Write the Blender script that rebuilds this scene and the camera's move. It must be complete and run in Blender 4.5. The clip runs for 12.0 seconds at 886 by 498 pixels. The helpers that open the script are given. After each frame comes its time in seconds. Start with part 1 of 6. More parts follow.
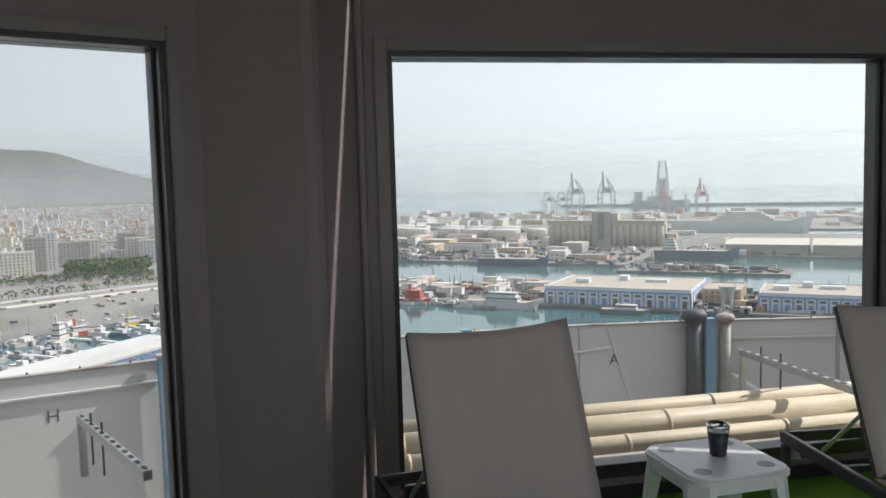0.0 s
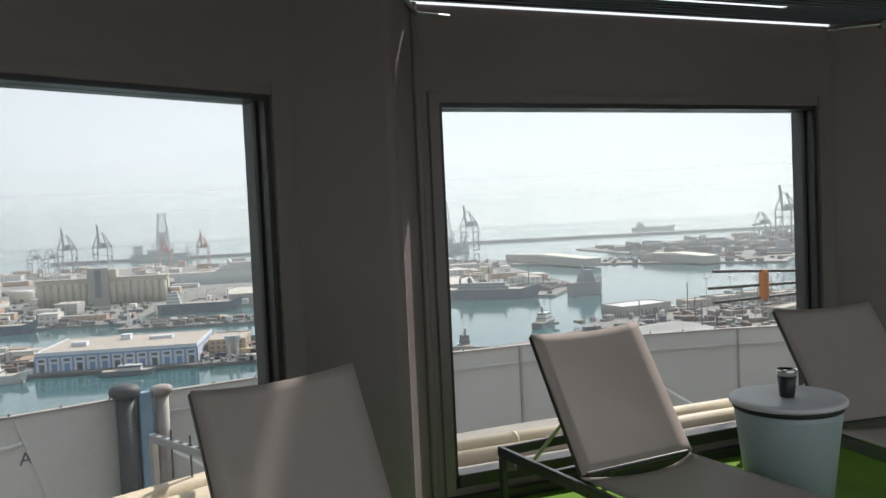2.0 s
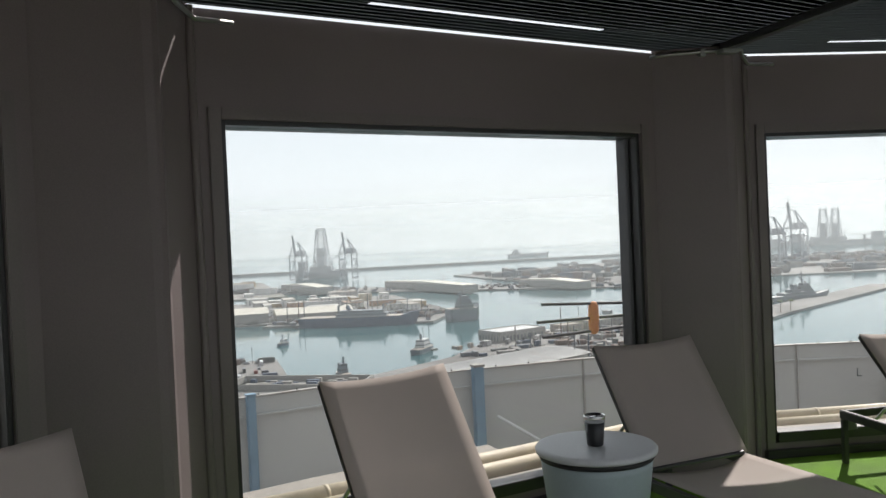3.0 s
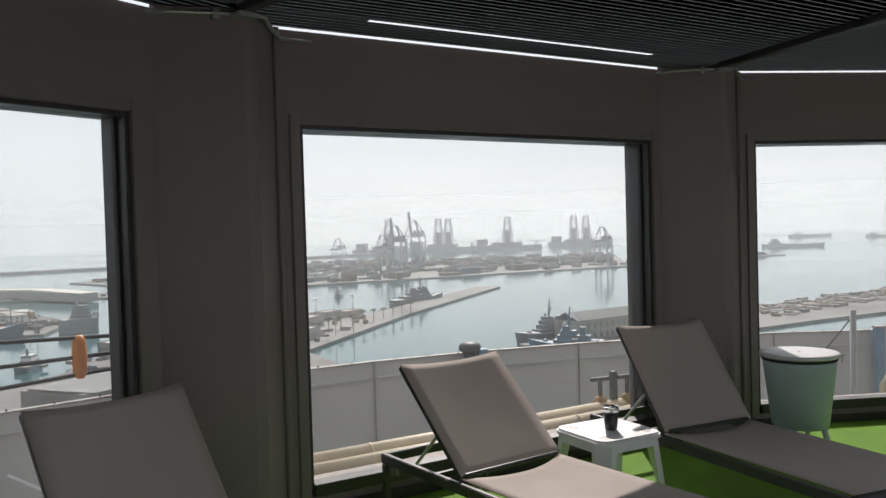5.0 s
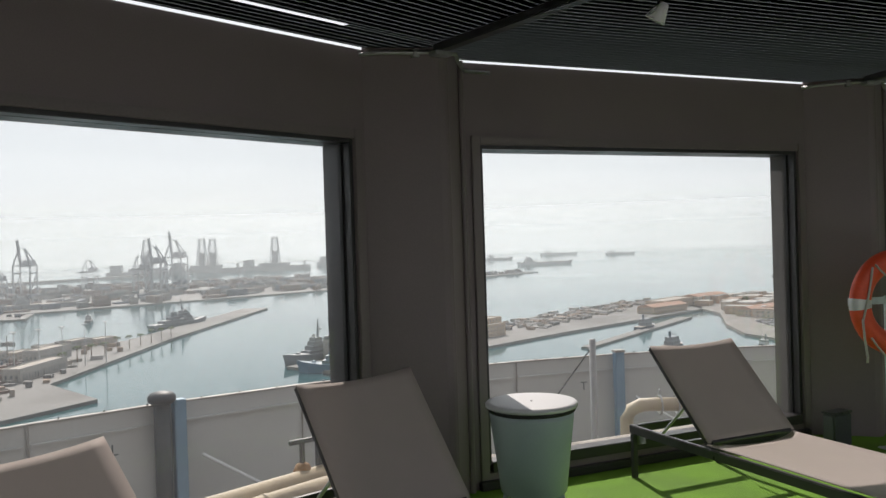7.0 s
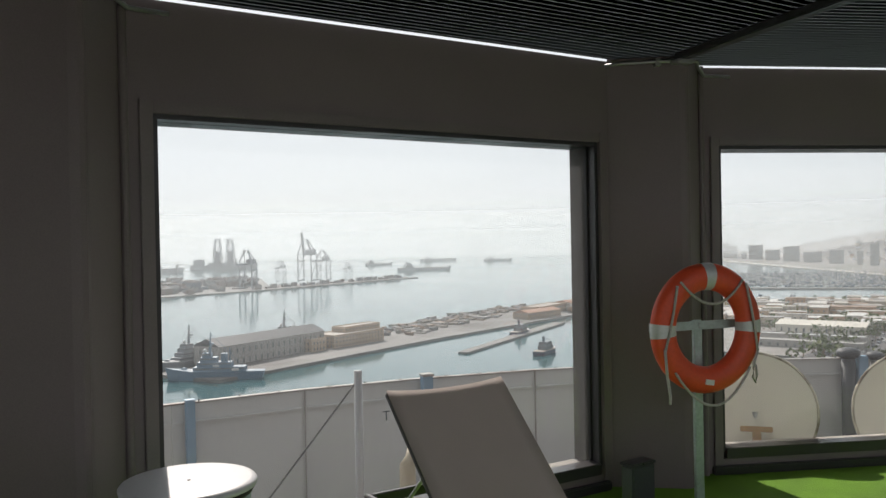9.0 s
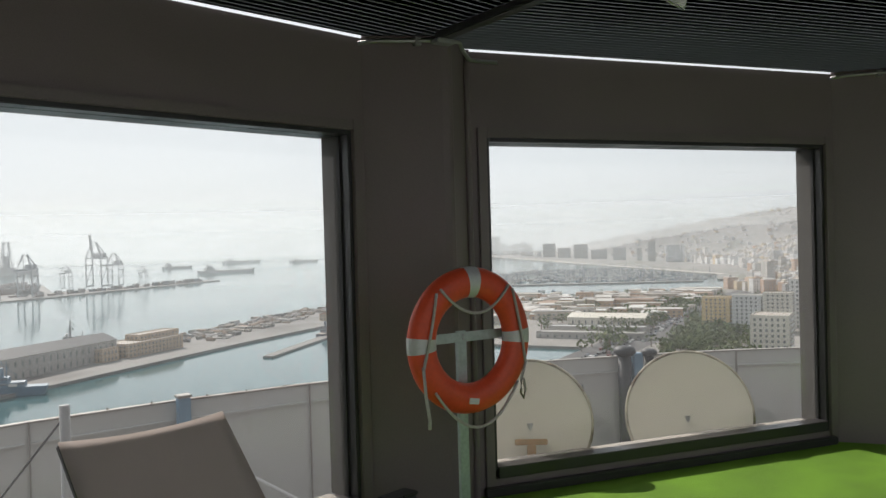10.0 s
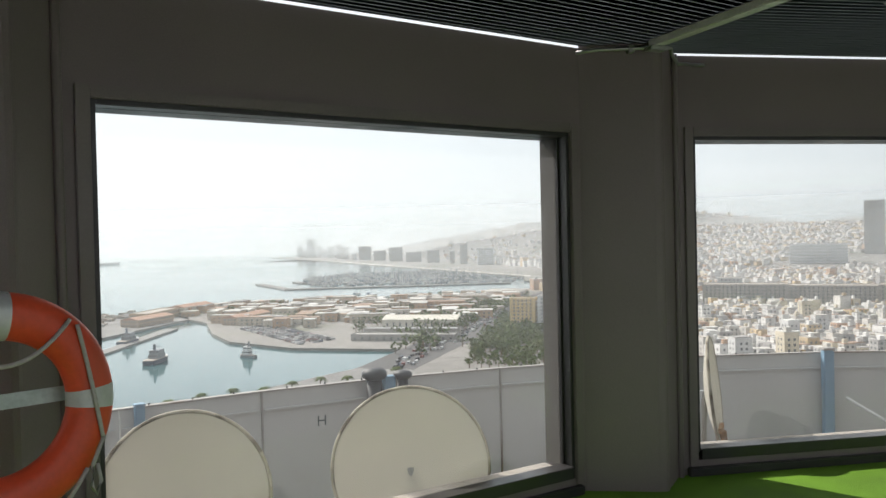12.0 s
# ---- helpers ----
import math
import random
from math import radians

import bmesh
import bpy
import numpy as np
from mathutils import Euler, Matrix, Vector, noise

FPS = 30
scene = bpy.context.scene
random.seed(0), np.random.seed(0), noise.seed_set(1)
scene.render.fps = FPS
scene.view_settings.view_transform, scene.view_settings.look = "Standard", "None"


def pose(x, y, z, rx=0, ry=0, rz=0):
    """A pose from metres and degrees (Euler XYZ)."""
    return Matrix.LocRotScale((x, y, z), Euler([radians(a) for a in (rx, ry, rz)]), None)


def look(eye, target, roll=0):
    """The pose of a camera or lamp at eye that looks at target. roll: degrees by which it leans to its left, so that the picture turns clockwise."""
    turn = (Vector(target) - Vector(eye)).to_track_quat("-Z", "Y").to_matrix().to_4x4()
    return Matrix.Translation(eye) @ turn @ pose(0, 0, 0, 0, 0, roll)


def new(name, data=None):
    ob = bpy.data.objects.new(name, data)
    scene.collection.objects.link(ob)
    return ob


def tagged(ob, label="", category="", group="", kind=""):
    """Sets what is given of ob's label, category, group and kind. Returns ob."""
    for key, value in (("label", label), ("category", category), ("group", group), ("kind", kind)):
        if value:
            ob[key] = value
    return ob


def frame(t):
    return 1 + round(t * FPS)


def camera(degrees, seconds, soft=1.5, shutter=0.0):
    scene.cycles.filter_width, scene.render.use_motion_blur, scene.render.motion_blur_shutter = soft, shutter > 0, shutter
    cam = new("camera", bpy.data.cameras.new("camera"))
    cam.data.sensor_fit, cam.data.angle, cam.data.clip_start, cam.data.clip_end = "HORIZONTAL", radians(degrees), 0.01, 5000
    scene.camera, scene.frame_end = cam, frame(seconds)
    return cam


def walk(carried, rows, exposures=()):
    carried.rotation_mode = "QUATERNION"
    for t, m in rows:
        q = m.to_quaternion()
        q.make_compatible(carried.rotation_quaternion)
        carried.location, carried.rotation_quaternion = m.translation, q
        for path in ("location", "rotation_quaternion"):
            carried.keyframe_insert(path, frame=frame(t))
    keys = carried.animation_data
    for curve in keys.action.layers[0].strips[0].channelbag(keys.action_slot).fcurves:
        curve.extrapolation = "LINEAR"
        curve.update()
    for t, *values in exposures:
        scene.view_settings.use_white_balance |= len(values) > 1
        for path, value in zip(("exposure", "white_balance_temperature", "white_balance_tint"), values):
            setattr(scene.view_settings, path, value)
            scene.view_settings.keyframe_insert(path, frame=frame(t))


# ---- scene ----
cam = camera(56.8, 12.0)
PATH = [
    (0.0, pose(-2.167, 4.668, 1.591, 85.18, 1.52, -8.28)),
    (0.5, pose(-1.929, 4.801, 1.579, 87.33, 2.10, -11.66)),
    (1.0, pose(-1.696, 4.881, 1.586, 87.35, 2.07, -19.03)),
    (1.5, pose(-1.460, 5.070, 1.582, 86.95, 2.19, -31.16)),
    (2.0, pose(-1.226, 5.189, 1.583, 87.57, 2.64, -42.15)),
    (2.5, pose(-0.895, 5.188, 1.596, 89.27, 2.59, -45.18)),
    (3.0, pose(-0.616, 5.203, 1.585, 89.07, 2.53, -50.60)),
    (3.5, pose(-0.305, 5.281, 1.594, 88.86, 2.35, -62.69)),
    (3.7, pose(-0.159, 5.264, 1.592, 88.85, 2.30, -64.85)),
    (5.3, pose(1.010, 5.126, 1.581, 88.85, 1.60, -77.60)),
    (5.5, pose(1.156, 5.109, 1.580, 89.13, 1.56, -78.28)),
    (6.0, pose(1.529, 4.991, 1.598, 89.50, 1.20, -78.11)),
    (6.5, pose(1.946, 4.926, 1.590, 89.52, 1.59, -87.21)),
    (7.0, pose(2.250, 4.789, 1.577, 89.44, 1.82, -91.89)),
    (7.2, pose(2.379, 4.683, 1.576, 89.52, 1.80, -91.90)),
    (8.8, pose(3.410, 3.837, 1.568, 89.56, 1.19, -100.36)),
    (9.0, pose(3.531, 3.747, 1.562, 89.60, 1.06, -100.24)),
    (9.5, pose(3.859, 3.531, 1.577, 89.43, 1.64, -107.95)),
    (10.0, pose(4.111, 3.233, 1.565, 89.33, 1.60, -113.75)),
    (10.5, pose(4.346, 2.914, 1.571, 89.23, 1.55, -113.44)),
    (11.0, pose(4.639, 2.584, 1.589, 89.20, 1.68, -123.39)),
    (11.5, pose(4.803, 2.203, 1.564, 89.08, 1.79, -125.39)),
    (12.0, pose(4.947, 1.840, 1.563, 89.20, 1.28, -126.57)),
]
walk(cam, PATH, ((0.0, 0.40, 6600, 12), (1.5, 0.33, 6600, 12), (3.5, 0.20, 6700, 13), (5.5, 0.06, 6750, 15), (7.0, 0.08, 6800, 15), (10.0, 0.06, 6800, 14), (11.0, 0.03, 6750, 13.5), (12.0, 0.36, 6750, 12.5)))

# ---- world, sun, exposure ----
SUN_AZ, SUN_EL = 80.0, 40.0            # degrees clockwise from +y, and above the horizon
scene.view_settings.exposure = 0.0
world = bpy.data.worlds.new("hazy_sky")
scene.world = world
world.use_nodes = True
wn, wl = world.node_tree.nodes, world.node_tree.links
wn.clear()
w_out = wn.new("ShaderNodeOutputWorld")
w_bg = wn.new("ShaderNodeBackground")
w_sky = wn.new("ShaderNodeTexSky")
w_sky.sky_type = "NISHITA"
w_sky.sun_disc = False
w_sky.sun_elevation = radians(SUN_EL)
w_sky.sun_rotation = radians(SUN_AZ)
w_sky.dust_density = 1.2
w_sky.air_density = 1.0
w_sky.ozone_density = 1.0
w_tc = wn.new("ShaderNodeTexCoord")
w_sep = wn.new("ShaderNodeSeparateXYZ")
w_abs = wn.new("ShaderNodeMath")
w_abs.operation = "ABSOLUTE"
w_add = wn.new("ShaderNodeMath")
w_add.operation = "ADD"
w_add.inputs[1].default_value = 0.015
w_com = wn.new("ShaderNodeCombineXYZ")
wl.new(w_tc.outputs["Generated"], w_sep.inputs[0])
wl.new(w_sep.outputs[2], w_abs.inputs[0])
wl.new(w_abs.outputs[0], w_add.inputs[0])
wl.new(w_sep.outputs[0], w_com.inputs[0])
wl.new(w_sep.outputs[1], w_com.inputs[1])
wl.new(w_add.outputs[0], w_com.inputs[2])
wl.new(w_com.outputs[0], w_sky.inputs[0])
# thin high cloud: soft noise stretched along the horizon, whitening the blue
w_map = wn.new("ShaderNodeMapping")
w_map.inputs["Scale"].default_value = (3.0, 3.0, 9.0)
w_noise = wn.new("ShaderNodeTexNoise")
w_noise.inputs["Scale"].default_value = 1.3
w_noise.inputs["Detail"].default_value = 5.0
w_ramp = wn.new("ShaderNodeValToRGB")
w_ramp.color_ramp.elements[0].position = 0.30
w_ramp.color_ramp.elements[0].color = (0.86, 0.86, 0.86, 1)
w_ramp.color_ramp.elements[1].position = 0.72
w_ramp.color_ramp.elements[1].color = (0.98, 0.98, 0.98, 1)
w_mix = wn.new("ShaderNodeMixRGB")
w_mix.inputs[2].default_value = (7.3, 8.0, 8.6, 1)
wl.new(w_tc.outputs["Generated"], w_map.inputs[0])
wl.new(w_map.outputs[0], w_noise.inputs["Vector"])
wl.new(w_noise.outputs[0], w_ramp.inputs[0])
wl.new(w_ramp.outputs[0], w_mix.inputs[0])
wl.new(w_sky.outputs[0], w_mix.inputs[1])
# the cloud is brighter on the sun's side of the sky
w_dot, w_side, w_gain = wn.new("ShaderNodeVectorMath"), wn.new("ShaderNodeMapRange"), wn.new("ShaderNodeVectorMath")
w_dot.operation, w_gain.operation = "DOT_PRODUCT", "SCALE"
w_dot.inputs[1].default_value = (math.sin(radians(SUN_AZ)), math.cos(radians(SUN_AZ)), 0)
w_side.interpolation_type = "SMOOTHSTEP"
w_side.inputs[1].default_value, w_side.inputs[2].default_value, w_side.inputs[3].default_value, w_side.inputs[4].default_value = -0.6, 0.95, 0.62, 1.14
w_gain.inputs[0].default_value = (7.35, 8.0, 8.5)
wl.new(w_tc.outputs["Generated"], w_dot.inputs[0])
wl.new(w_dot.outputs["Value"], w_side.inputs[0])
wl.new(w_side.outputs[0], w_gain.inputs["Scale"])
wl.new(w_gain.outputs[0], w_mix.inputs[2])
wl.new(w_mix.outputs[0], w_bg.inputs[0])
w_bg.inputs[1].default_value = 0.10
wl.new(w_bg.outputs[0], w_out.inputs[0])

sun = new("sun", bpy.data.lights.new("sun", "SUN"))
sun.data.energy = 4.0
sun.data.angle = radians(0.6)
sun.data.color = (1.0, 0.95, 0.89)
_a, _e = radians(SUN_AZ), radians(SUN_EL)
SUN_DIR = Vector((math.sin(_a) * math.cos(_e), math.cos(_a) * math.cos(_e), math.sin(_e)))
sun.matrix_world = look(SUN_DIR * 60, (0, 0, 0))


# ---- materials ----
def material(name, color, rough=0.6, metal=0.0, var=0.15, scale=6.0, fine=60.0, bump=0.1, dist=0.002, spec=0.5, stain=None, stain_at=0.62, random=0.0):
    """A surface with two scales of colour variation, fine relief and optional stains."""
    m = bpy.data.materials.new(name)
    m.use_nodes = True
    n, l = m.node_tree.nodes, m.node_tree.links
    b = n["Principled BSDF"]
    b.inputs["Roughness"].default_value = rough
    b.inputs["Metallic"].default_value = metal
    b.inputs["Specular IOR Level"].default_value = spec
    tc = n.new("ShaderNodeTexCoord")
    big, small = n.new("ShaderNodeTexNoise"), n.new("ShaderNodeTexNoise")
    big.inputs["Scale"].default_value, big.inputs["Detail"].default_value = scale, 4.0
    small.inputs["Scale"].default_value, small.inputs["Detail"].default_value = fine, 3.0
    for t in (big, small):
        l.new(tc.outputs["Object"], t.inputs["Vector"])
    add = n.new("ShaderNodeMath")
    add.operation = "ADD"
    l.new(big.outputs[0], add.inputs[0])
    l.new(small.outputs[0], add.inputs[1])
    val = n.new("ShaderNodeMapRange")
    val.inputs[1].default_value, val.inputs[2].default_value = 0.6, 1.4
    val.inputs[3].default_value, val.inputs[4].default_value = 1 - var, 1 + var
    l.new(add.outputs[0], val.inputs[0])
    last = val.outputs[0]
    if random:
        info = n.new("ShaderNodeObjectInfo")
        rr = n.new("ShaderNodeMapRange")
        rr.inputs[3].default_value, rr.inputs[4].default_value = 1 - random, 1 + random
        l.new(info.outputs["Random"], rr.inputs[0])
        mul = n.new("ShaderNodeMath")
        mul.operation = "MULTIPLY"
        l.new(last, mul.inputs[0])
        l.new(rr.outputs[0], mul.inputs[1])
        last = mul.outputs[0]
    vec = n.new("ShaderNodeVectorMath")
    vec.operation = "SCALE"
    vec.inputs[0].default_value = color
    l.new(last, vec.inputs["Scale"])
    out = vec.outputs[0]
    if stain:
        st = n.new("ShaderNodeTexNoise")
        st.inputs["Scale"].default_value, st.inputs["Detail"].default_value = scale * 0.7, 8.0
        mp = n.new("ShaderNodeMapping")
        mp.inputs["Scale"].default_value = (1, 1, 0.35)
        l.new(tc.outputs["Object"], mp.inputs[0])
        l.new(mp.outputs[0], st.inputs["Vector"])
        rp = n.new("ShaderNodeMapRange")
        rp.inputs[1].default_value, rp.inputs[2].default_value = stain_at, stain_at + 0.15
        l.new(st.outputs[0], rp.inputs[0])
        mx = n.new("ShaderNodeMixRGB")
        mx.inputs[2].default_value = (*stain, 1)
        l.new(rp.outputs[0], mx.inputs[0])
        l.new(out, mx.inputs[1])
        out = mx.outputs[0]
    l.new(out, b.inputs["Base Color"])
    rv = n.new("ShaderNodeMapRange")
    rv.inputs[1].default_value, rv.inputs[2].default_value = 0.3, 0.7
    rv.inputs[3].default_value, rv.inputs[4].default_value = max(0.02, rough - min(0.08, rough * 0.3)), min(1, rough + min(0.08, rough * 0.3))
    l.new(big.outputs[0], rv.inputs[0])
    l.new(rv.outputs[0], b.inputs["Roughness"])
    if bump:
        bp = n.new("ShaderNodeBump")
        bp.inputs["Strength"].default_value, bp.inputs["Distance"].default_value = bump, dist
        l.new(small.outputs[0], bp.inputs["Height"])
        l.new(bp.outputs[0], b.inputs["Normal"])
    return m


M_WALL = material("dark_wall_paint", (0.207, 0.170, 0.174), 0.55, var=0.12, scale=1.5, fine=160, bump=0.25, dist=0.001, stain=(0.165, 0.15, 0.145), stain_at=0.62)
M_TRIM = material("dark_trim_paint", (0.195, 0.165, 0.163), 0.4, var=0.1, scale=3, fine=90)
M_FRAME = material("dark_window_aluminium", (0.045, 0.044, 0.046), 0.36, 0.2, var=0.15, scale=4, fine=150)
M_REVEAL = material("weathered_grey_aluminium", (0.045, 0.042, 0.034), 0.8, 0.0, var=0.25, scale=8, fine=80, stain=(0.08, 0.07, 0.055))
M_CEIL = material("dark_teal_sheet", (0.26, 0.285, 0.30), 0.6, 0.0, var=0.12, scale=2, fine=60)
M_BEAM = material("pale_rafter_paint", (0.66, 0.64, 0.60), 0.4, 0.2, var=0.15)
M_STEEL = material("dark_powder_coat", (0.06, 0.06, 0.064), 0.35, 0.3, var=0.1, scale=5, fine=200, bump=0.15, dist=0.0005)
M_GALV = material("galvanised_steel", (0.42, 0.43, 0.43), 0.42, 0.75, var=0.18, scale=14, fine=90, stain=(0.22, 0.12, 0.06), stain_at=0.68)
M_CHROME = material("bright_metal", (0.75, 0.75, 0.74), 0.15, 1.0, var=0.05)
M_WHITE_PLASTIC = material("white_plastic", (0.74, 0.75, 0.76), 0.38, var=0.05, scale=5, fine=80, bump=0.05)
M_GREY_PLASTIC = material("grey_plastic_inset", (0.34, 0.34, 0.35), 0.5, var=0.05)
M_COOLER = material("pale_grey_green_plastic", (0.37, 0.45, 0.465), 0.45, var=0.06, scale=5, fine=120, bump=0.1)
M_LID = material("light_grey_lid", (0.62, 0.63, 0.64), 0.4, var=0.05, scale=5, fine=100)
M_BLACK = material("black_rubber", (0.015, 0.015, 0.016), 0.55, var=0.1)
M_RING = material("orange_red_ring_shell", (0.78, 0.095, 0.035), 0.42, var=0.1, scale=7, fine=50, bump=0.1, stain=(0.62, 0.10, 0.05), stain_at=0.6)
M_TAPE = material("reflective_tape", (0.62, 0.63, 0.63), 0.35, 0.2, var=0.1, scale=20)
M_ROPE = material("grey_rope", (0.50, 0.48, 0.46), 0.8, var=0.2, scale=60, fine=300, bump=0.6, dist=0.002)
M_POST = material("pale_green_steel", (0.44, 0.52, 0.50), 0.4, 0.5, var=0.2, scale=10, stain=(0.30, 0.24, 0.16), stain_at=0.68)
M_PARAPET = material("white_parapet_panel", (0.56, 0.57, 0.56), 0.5, var=0.10, scale=1.2, fine=25, bump=0.1, stain=(0.46, 0.43, 0.39), stain_at=0.64)
M_PARAPET_CAP = material("white_coping", (0.34, 0.325, 0.305), 0.6, var=0.25, scale=3, stain=(0.15, 0.10, 0.075), stain_at=0.52)
M_BLUE = material("faded_blue_post", (0.20, 0.33, 0.45), 0.5, var=0.15, scale=6, stain=(0.45, 0.48, 0.5), stain_at=0.64)
M_VENT = material("dark_grey_vent", (0.055, 0.06, 0.066), 0.6, var=0.2, scale=8)
M_CREAM = material("cream_pipe_wrap", (0.47, 0.395, 0.285), 0.55, var=0.2, scale=3, fine=40, bump=0.2, stain=(0.36, 0.19, 0.08), stain_at=0.67)
M_LEDGE = material("concrete_ledge", (0.30, 0.275, 0.245), 0.85, var=0.25, scale=3, fine=40, bump=0.5, dist=0.01, stain=(0.20, 0.16, 0.13))
M_RIM = material("worn_dish_rim", (0.36, 0.33, 0.26), 0.7, var=0.25, scale=9, fine=60, stain=(0.10, 0.075, 0.05), stain_at=0.5)
M_RUST = material("rusted_bracket", (0.30, 0.17, 0.07), 0.7, var=0.3, scale=15, bump=0.4)
M_ORANGE = material("orange_antenna_shell", (0.72, 0.25, 0.05), 0.5, var=0.1)
M_INK = material("letter_ink", (0.10, 0.12, 0.12), 0.6, var=0.1)
M_CUP = material("dark_cup", (0.03, 0.032, 0.035), 0.35, var=0.1)


def fabric(name, color, sheer=0.36, through_color=None, holes=0.0):
    """Woven mesh cloth of a lounger: fine weave relief, some light passing through."""
    m = material(name, color, 0.75, var=0.08, scale=4, fine=400, bump=0.3, dist=0.0006)
    n, l = m.node_tree.nodes, m.node_tree.links
    b = n["Principled BSDF"]
    tr = n.new("ShaderNodeBsdfTranslucent")
    tr.inputs[0].default_value = (*(through_color or [min(1, c * 1.1) for c in color]), 1)
    mx = n.new("ShaderNodeMixShader")
    mx.inputs[0].default_value = sheer
    l.new(b.outputs[0], mx.inputs[1])
    l.new(tr.outputs[0], mx.inputs[2])
    last = mx
    if holes:
        gap, last = n.new("ShaderNodeBsdfTransparent"), n.new("ShaderNodeMixShader")
        last.inputs[0].default_value = holes
        l.new(mx.outputs[0], last.inputs[1])
        l.new(gap.outputs[0], last.inputs[2])
    l.new(last.outputs[0], n["Material Output"].inputs[0])
    return m


M_DISH = fabric("yellowed_translucent_dish", (0.62, 0.60, 0.53), 0.36)
M_CLOTH = fabric("taupe_mesh_cloth", (0.50, 0.44, 0.41), 0.22, (0.56, 0.49, 0.44), 0.14)


def glass():
    """Clear pane with an added milky veil that catches light, standing in for haze."""
    m = bpy.data.materials.new("veiled_window_glass")
    m.use_nodes = True
    n, l = m.node_tree.nodes, m.node_tree.links
    n.clear()
    out = n.new("ShaderNodeOutputMaterial")
    tp, gl, df = n.new("ShaderNodeBsdfTransparent"), n.new("ShaderNodeBsdfGlossy"), n.new("ShaderNodeBsdfTranslucent")
    tp.inputs[0].default_value = (0.96, 0.97, 0.965, 1)
    gl.inputs["Roughness"].default_value = 0.02
    df.inputs[0].default_value = (0.9, 0.92, 0.95, 1)
    fr = n.new("ShaderNodeFresnel")
    fr.inputs[0].default_value = 1.25
    a, b = n.new("ShaderNodeMixShader"), n.new("ShaderNodeMixShader")
    noise_t = n.new("ShaderNodeTexNoise")
    noise_t.inputs["Scale"].default_value, noise_t.inputs["Detail"].default_value = 2.5, 6
    rg = n.new("ShaderNodeMapRange")
    rg.inputs[1].default_value, rg.inputs[2].default_value = 0.3, 0.7
    rg.inputs[3].default_value, rg.inputs[4].default_value = VEIL * 0.75, VEIL * 1.25
    l.new(noise_t.outputs[0], rg.inputs[0])
    l.new(rg.outputs[0], a.inputs[0])
    l.new(tp.outputs[0], a.inputs[1])
    l.new(df.outputs[0], a.inputs[2])
    l.new(fr.outputs[0], b.inputs[0])
    l.new(a.outputs[0], b.inputs[1])
    l.new(gl.outputs[0], b.inputs[2])
    l.new(b.outputs[0], out.inputs[0])
    return m


# strength of the haze veil added to the panes
VEIL = 0.018
M_GLASS = glass()


def turf_material():
    """Artificial grass: bright green fibres with darker gaps."""
    m = material("artificial_turf", (0.14, 0.30, 0.03), 0.8, var=0.35, scale=2.5, fine=140, bump=0.8, dist=0.012, spec=0.2)
    return m


M_TURF = turf_material()
M_BOUNCE_FLOOR = material("pale_bounce_floor", (0.50, 0.48, 0.46), 0.7, var=0.12, scale=1.5, fine=30)


# ---- small tools ----
def mesh_of(name, bm, mat, smooth=False):
    me = bpy.data.meshes.new(name)
    bm.normal_update()
    bm.to_mesh(me)
    bm.free()
    for mt in (mat if isinstance(mat, (list, tuple)) else [mat]):
        me.materials.append(mt)
    if smooth:
        for p in me.polygons:
            p.use_smooth = True
    return me


def part(name, bm, mat, parent=None, label="", smooth=False):
    ob = new(name, mesh_of(name, bm, mat, smooth))
    if parent is not None:
        ob.parent = parent
    return tagged(ob, label) if label else ob


def thing(name, m, label, category, group="", kind=""):
    ob = new(name)
    ob.empty_display_size = 0.1
    ob.matrix_world = m
    return tagged(ob, label, category, group, kind)


def add_box(bm, lo, hi, m=None, bevel=0.0, mat=0):
    lo, hi = Vector(lo), Vector(hi)
    mm = Matrix.Translation((lo + hi) / 2) @ Matrix.Diagonal((*(hi - lo), 1))
    vs = bmesh.ops.create_cube(bm, size=1, matrix=(m @ mm) if m else mm)["verts"]
    if bevel or mat:
        fs = {f for v in vs for f in v.link_faces}
        for f in fs:
            f.material_index = mat
    if bevel:
        es = list({e for v in vs for e in v.link_edges})
        bmesh.ops.bevel(bm, geom=es, offset=bevel, segments=2, affect="EDGES", clamp_overlap=True)
    return vs


def box(lo, hi, m=None, bevel=0.0):
    bm = bmesh.new()
    add_box(bm, lo, hi, m, bevel)
    return bm


def add_rod(bm, a, b, r, seg=10, r2=None):
    a, b = Vector(a), Vector(b)
    d = b - a
    q = d.to_track_quat("Z", "Y").to_matrix().to_4x4()
    bmesh.ops.create_cone(bm, cap_ends=True, segments=seg, radius1=r, radius2=r if r2 is None else r2, depth=d.length,
                          matrix=Matrix.Translation((a + b) / 2) @ q)


def rod(a, b, r, seg=12, r2=None):
    bm = bmesh.new()
    add_rod(bm, a, b, r, seg, r2)
    return bm


def add_bar(bm, a, b, w, h, bevel=0.0):
    """A rectangular bar from a to b, w wide (sideways) and h high."""
    a, b = Vector(a), Vector(b)
    d = b - a
    y = d.normalized()
    up = Vector((0, 0, 1)) if abs(y.z) < 0.95 else Vector((0, 1, 0))
    x = y.cross(up).normalized()
    z = x.cross(y)
    m = Matrix((x, y, z)).transposed().to_4x4()
    m.translation = (a + b) / 2
    add_box(bm, (-w / 2, -d.length / 2, -h / 2), (w / 2, d.length / 2, h / 2), m, bevel)


def bar(a, b, w, h, bevel=0.0):
    bm = bmesh.new()
    add_bar(bm, a, b, w, h, bevel)
    return bm


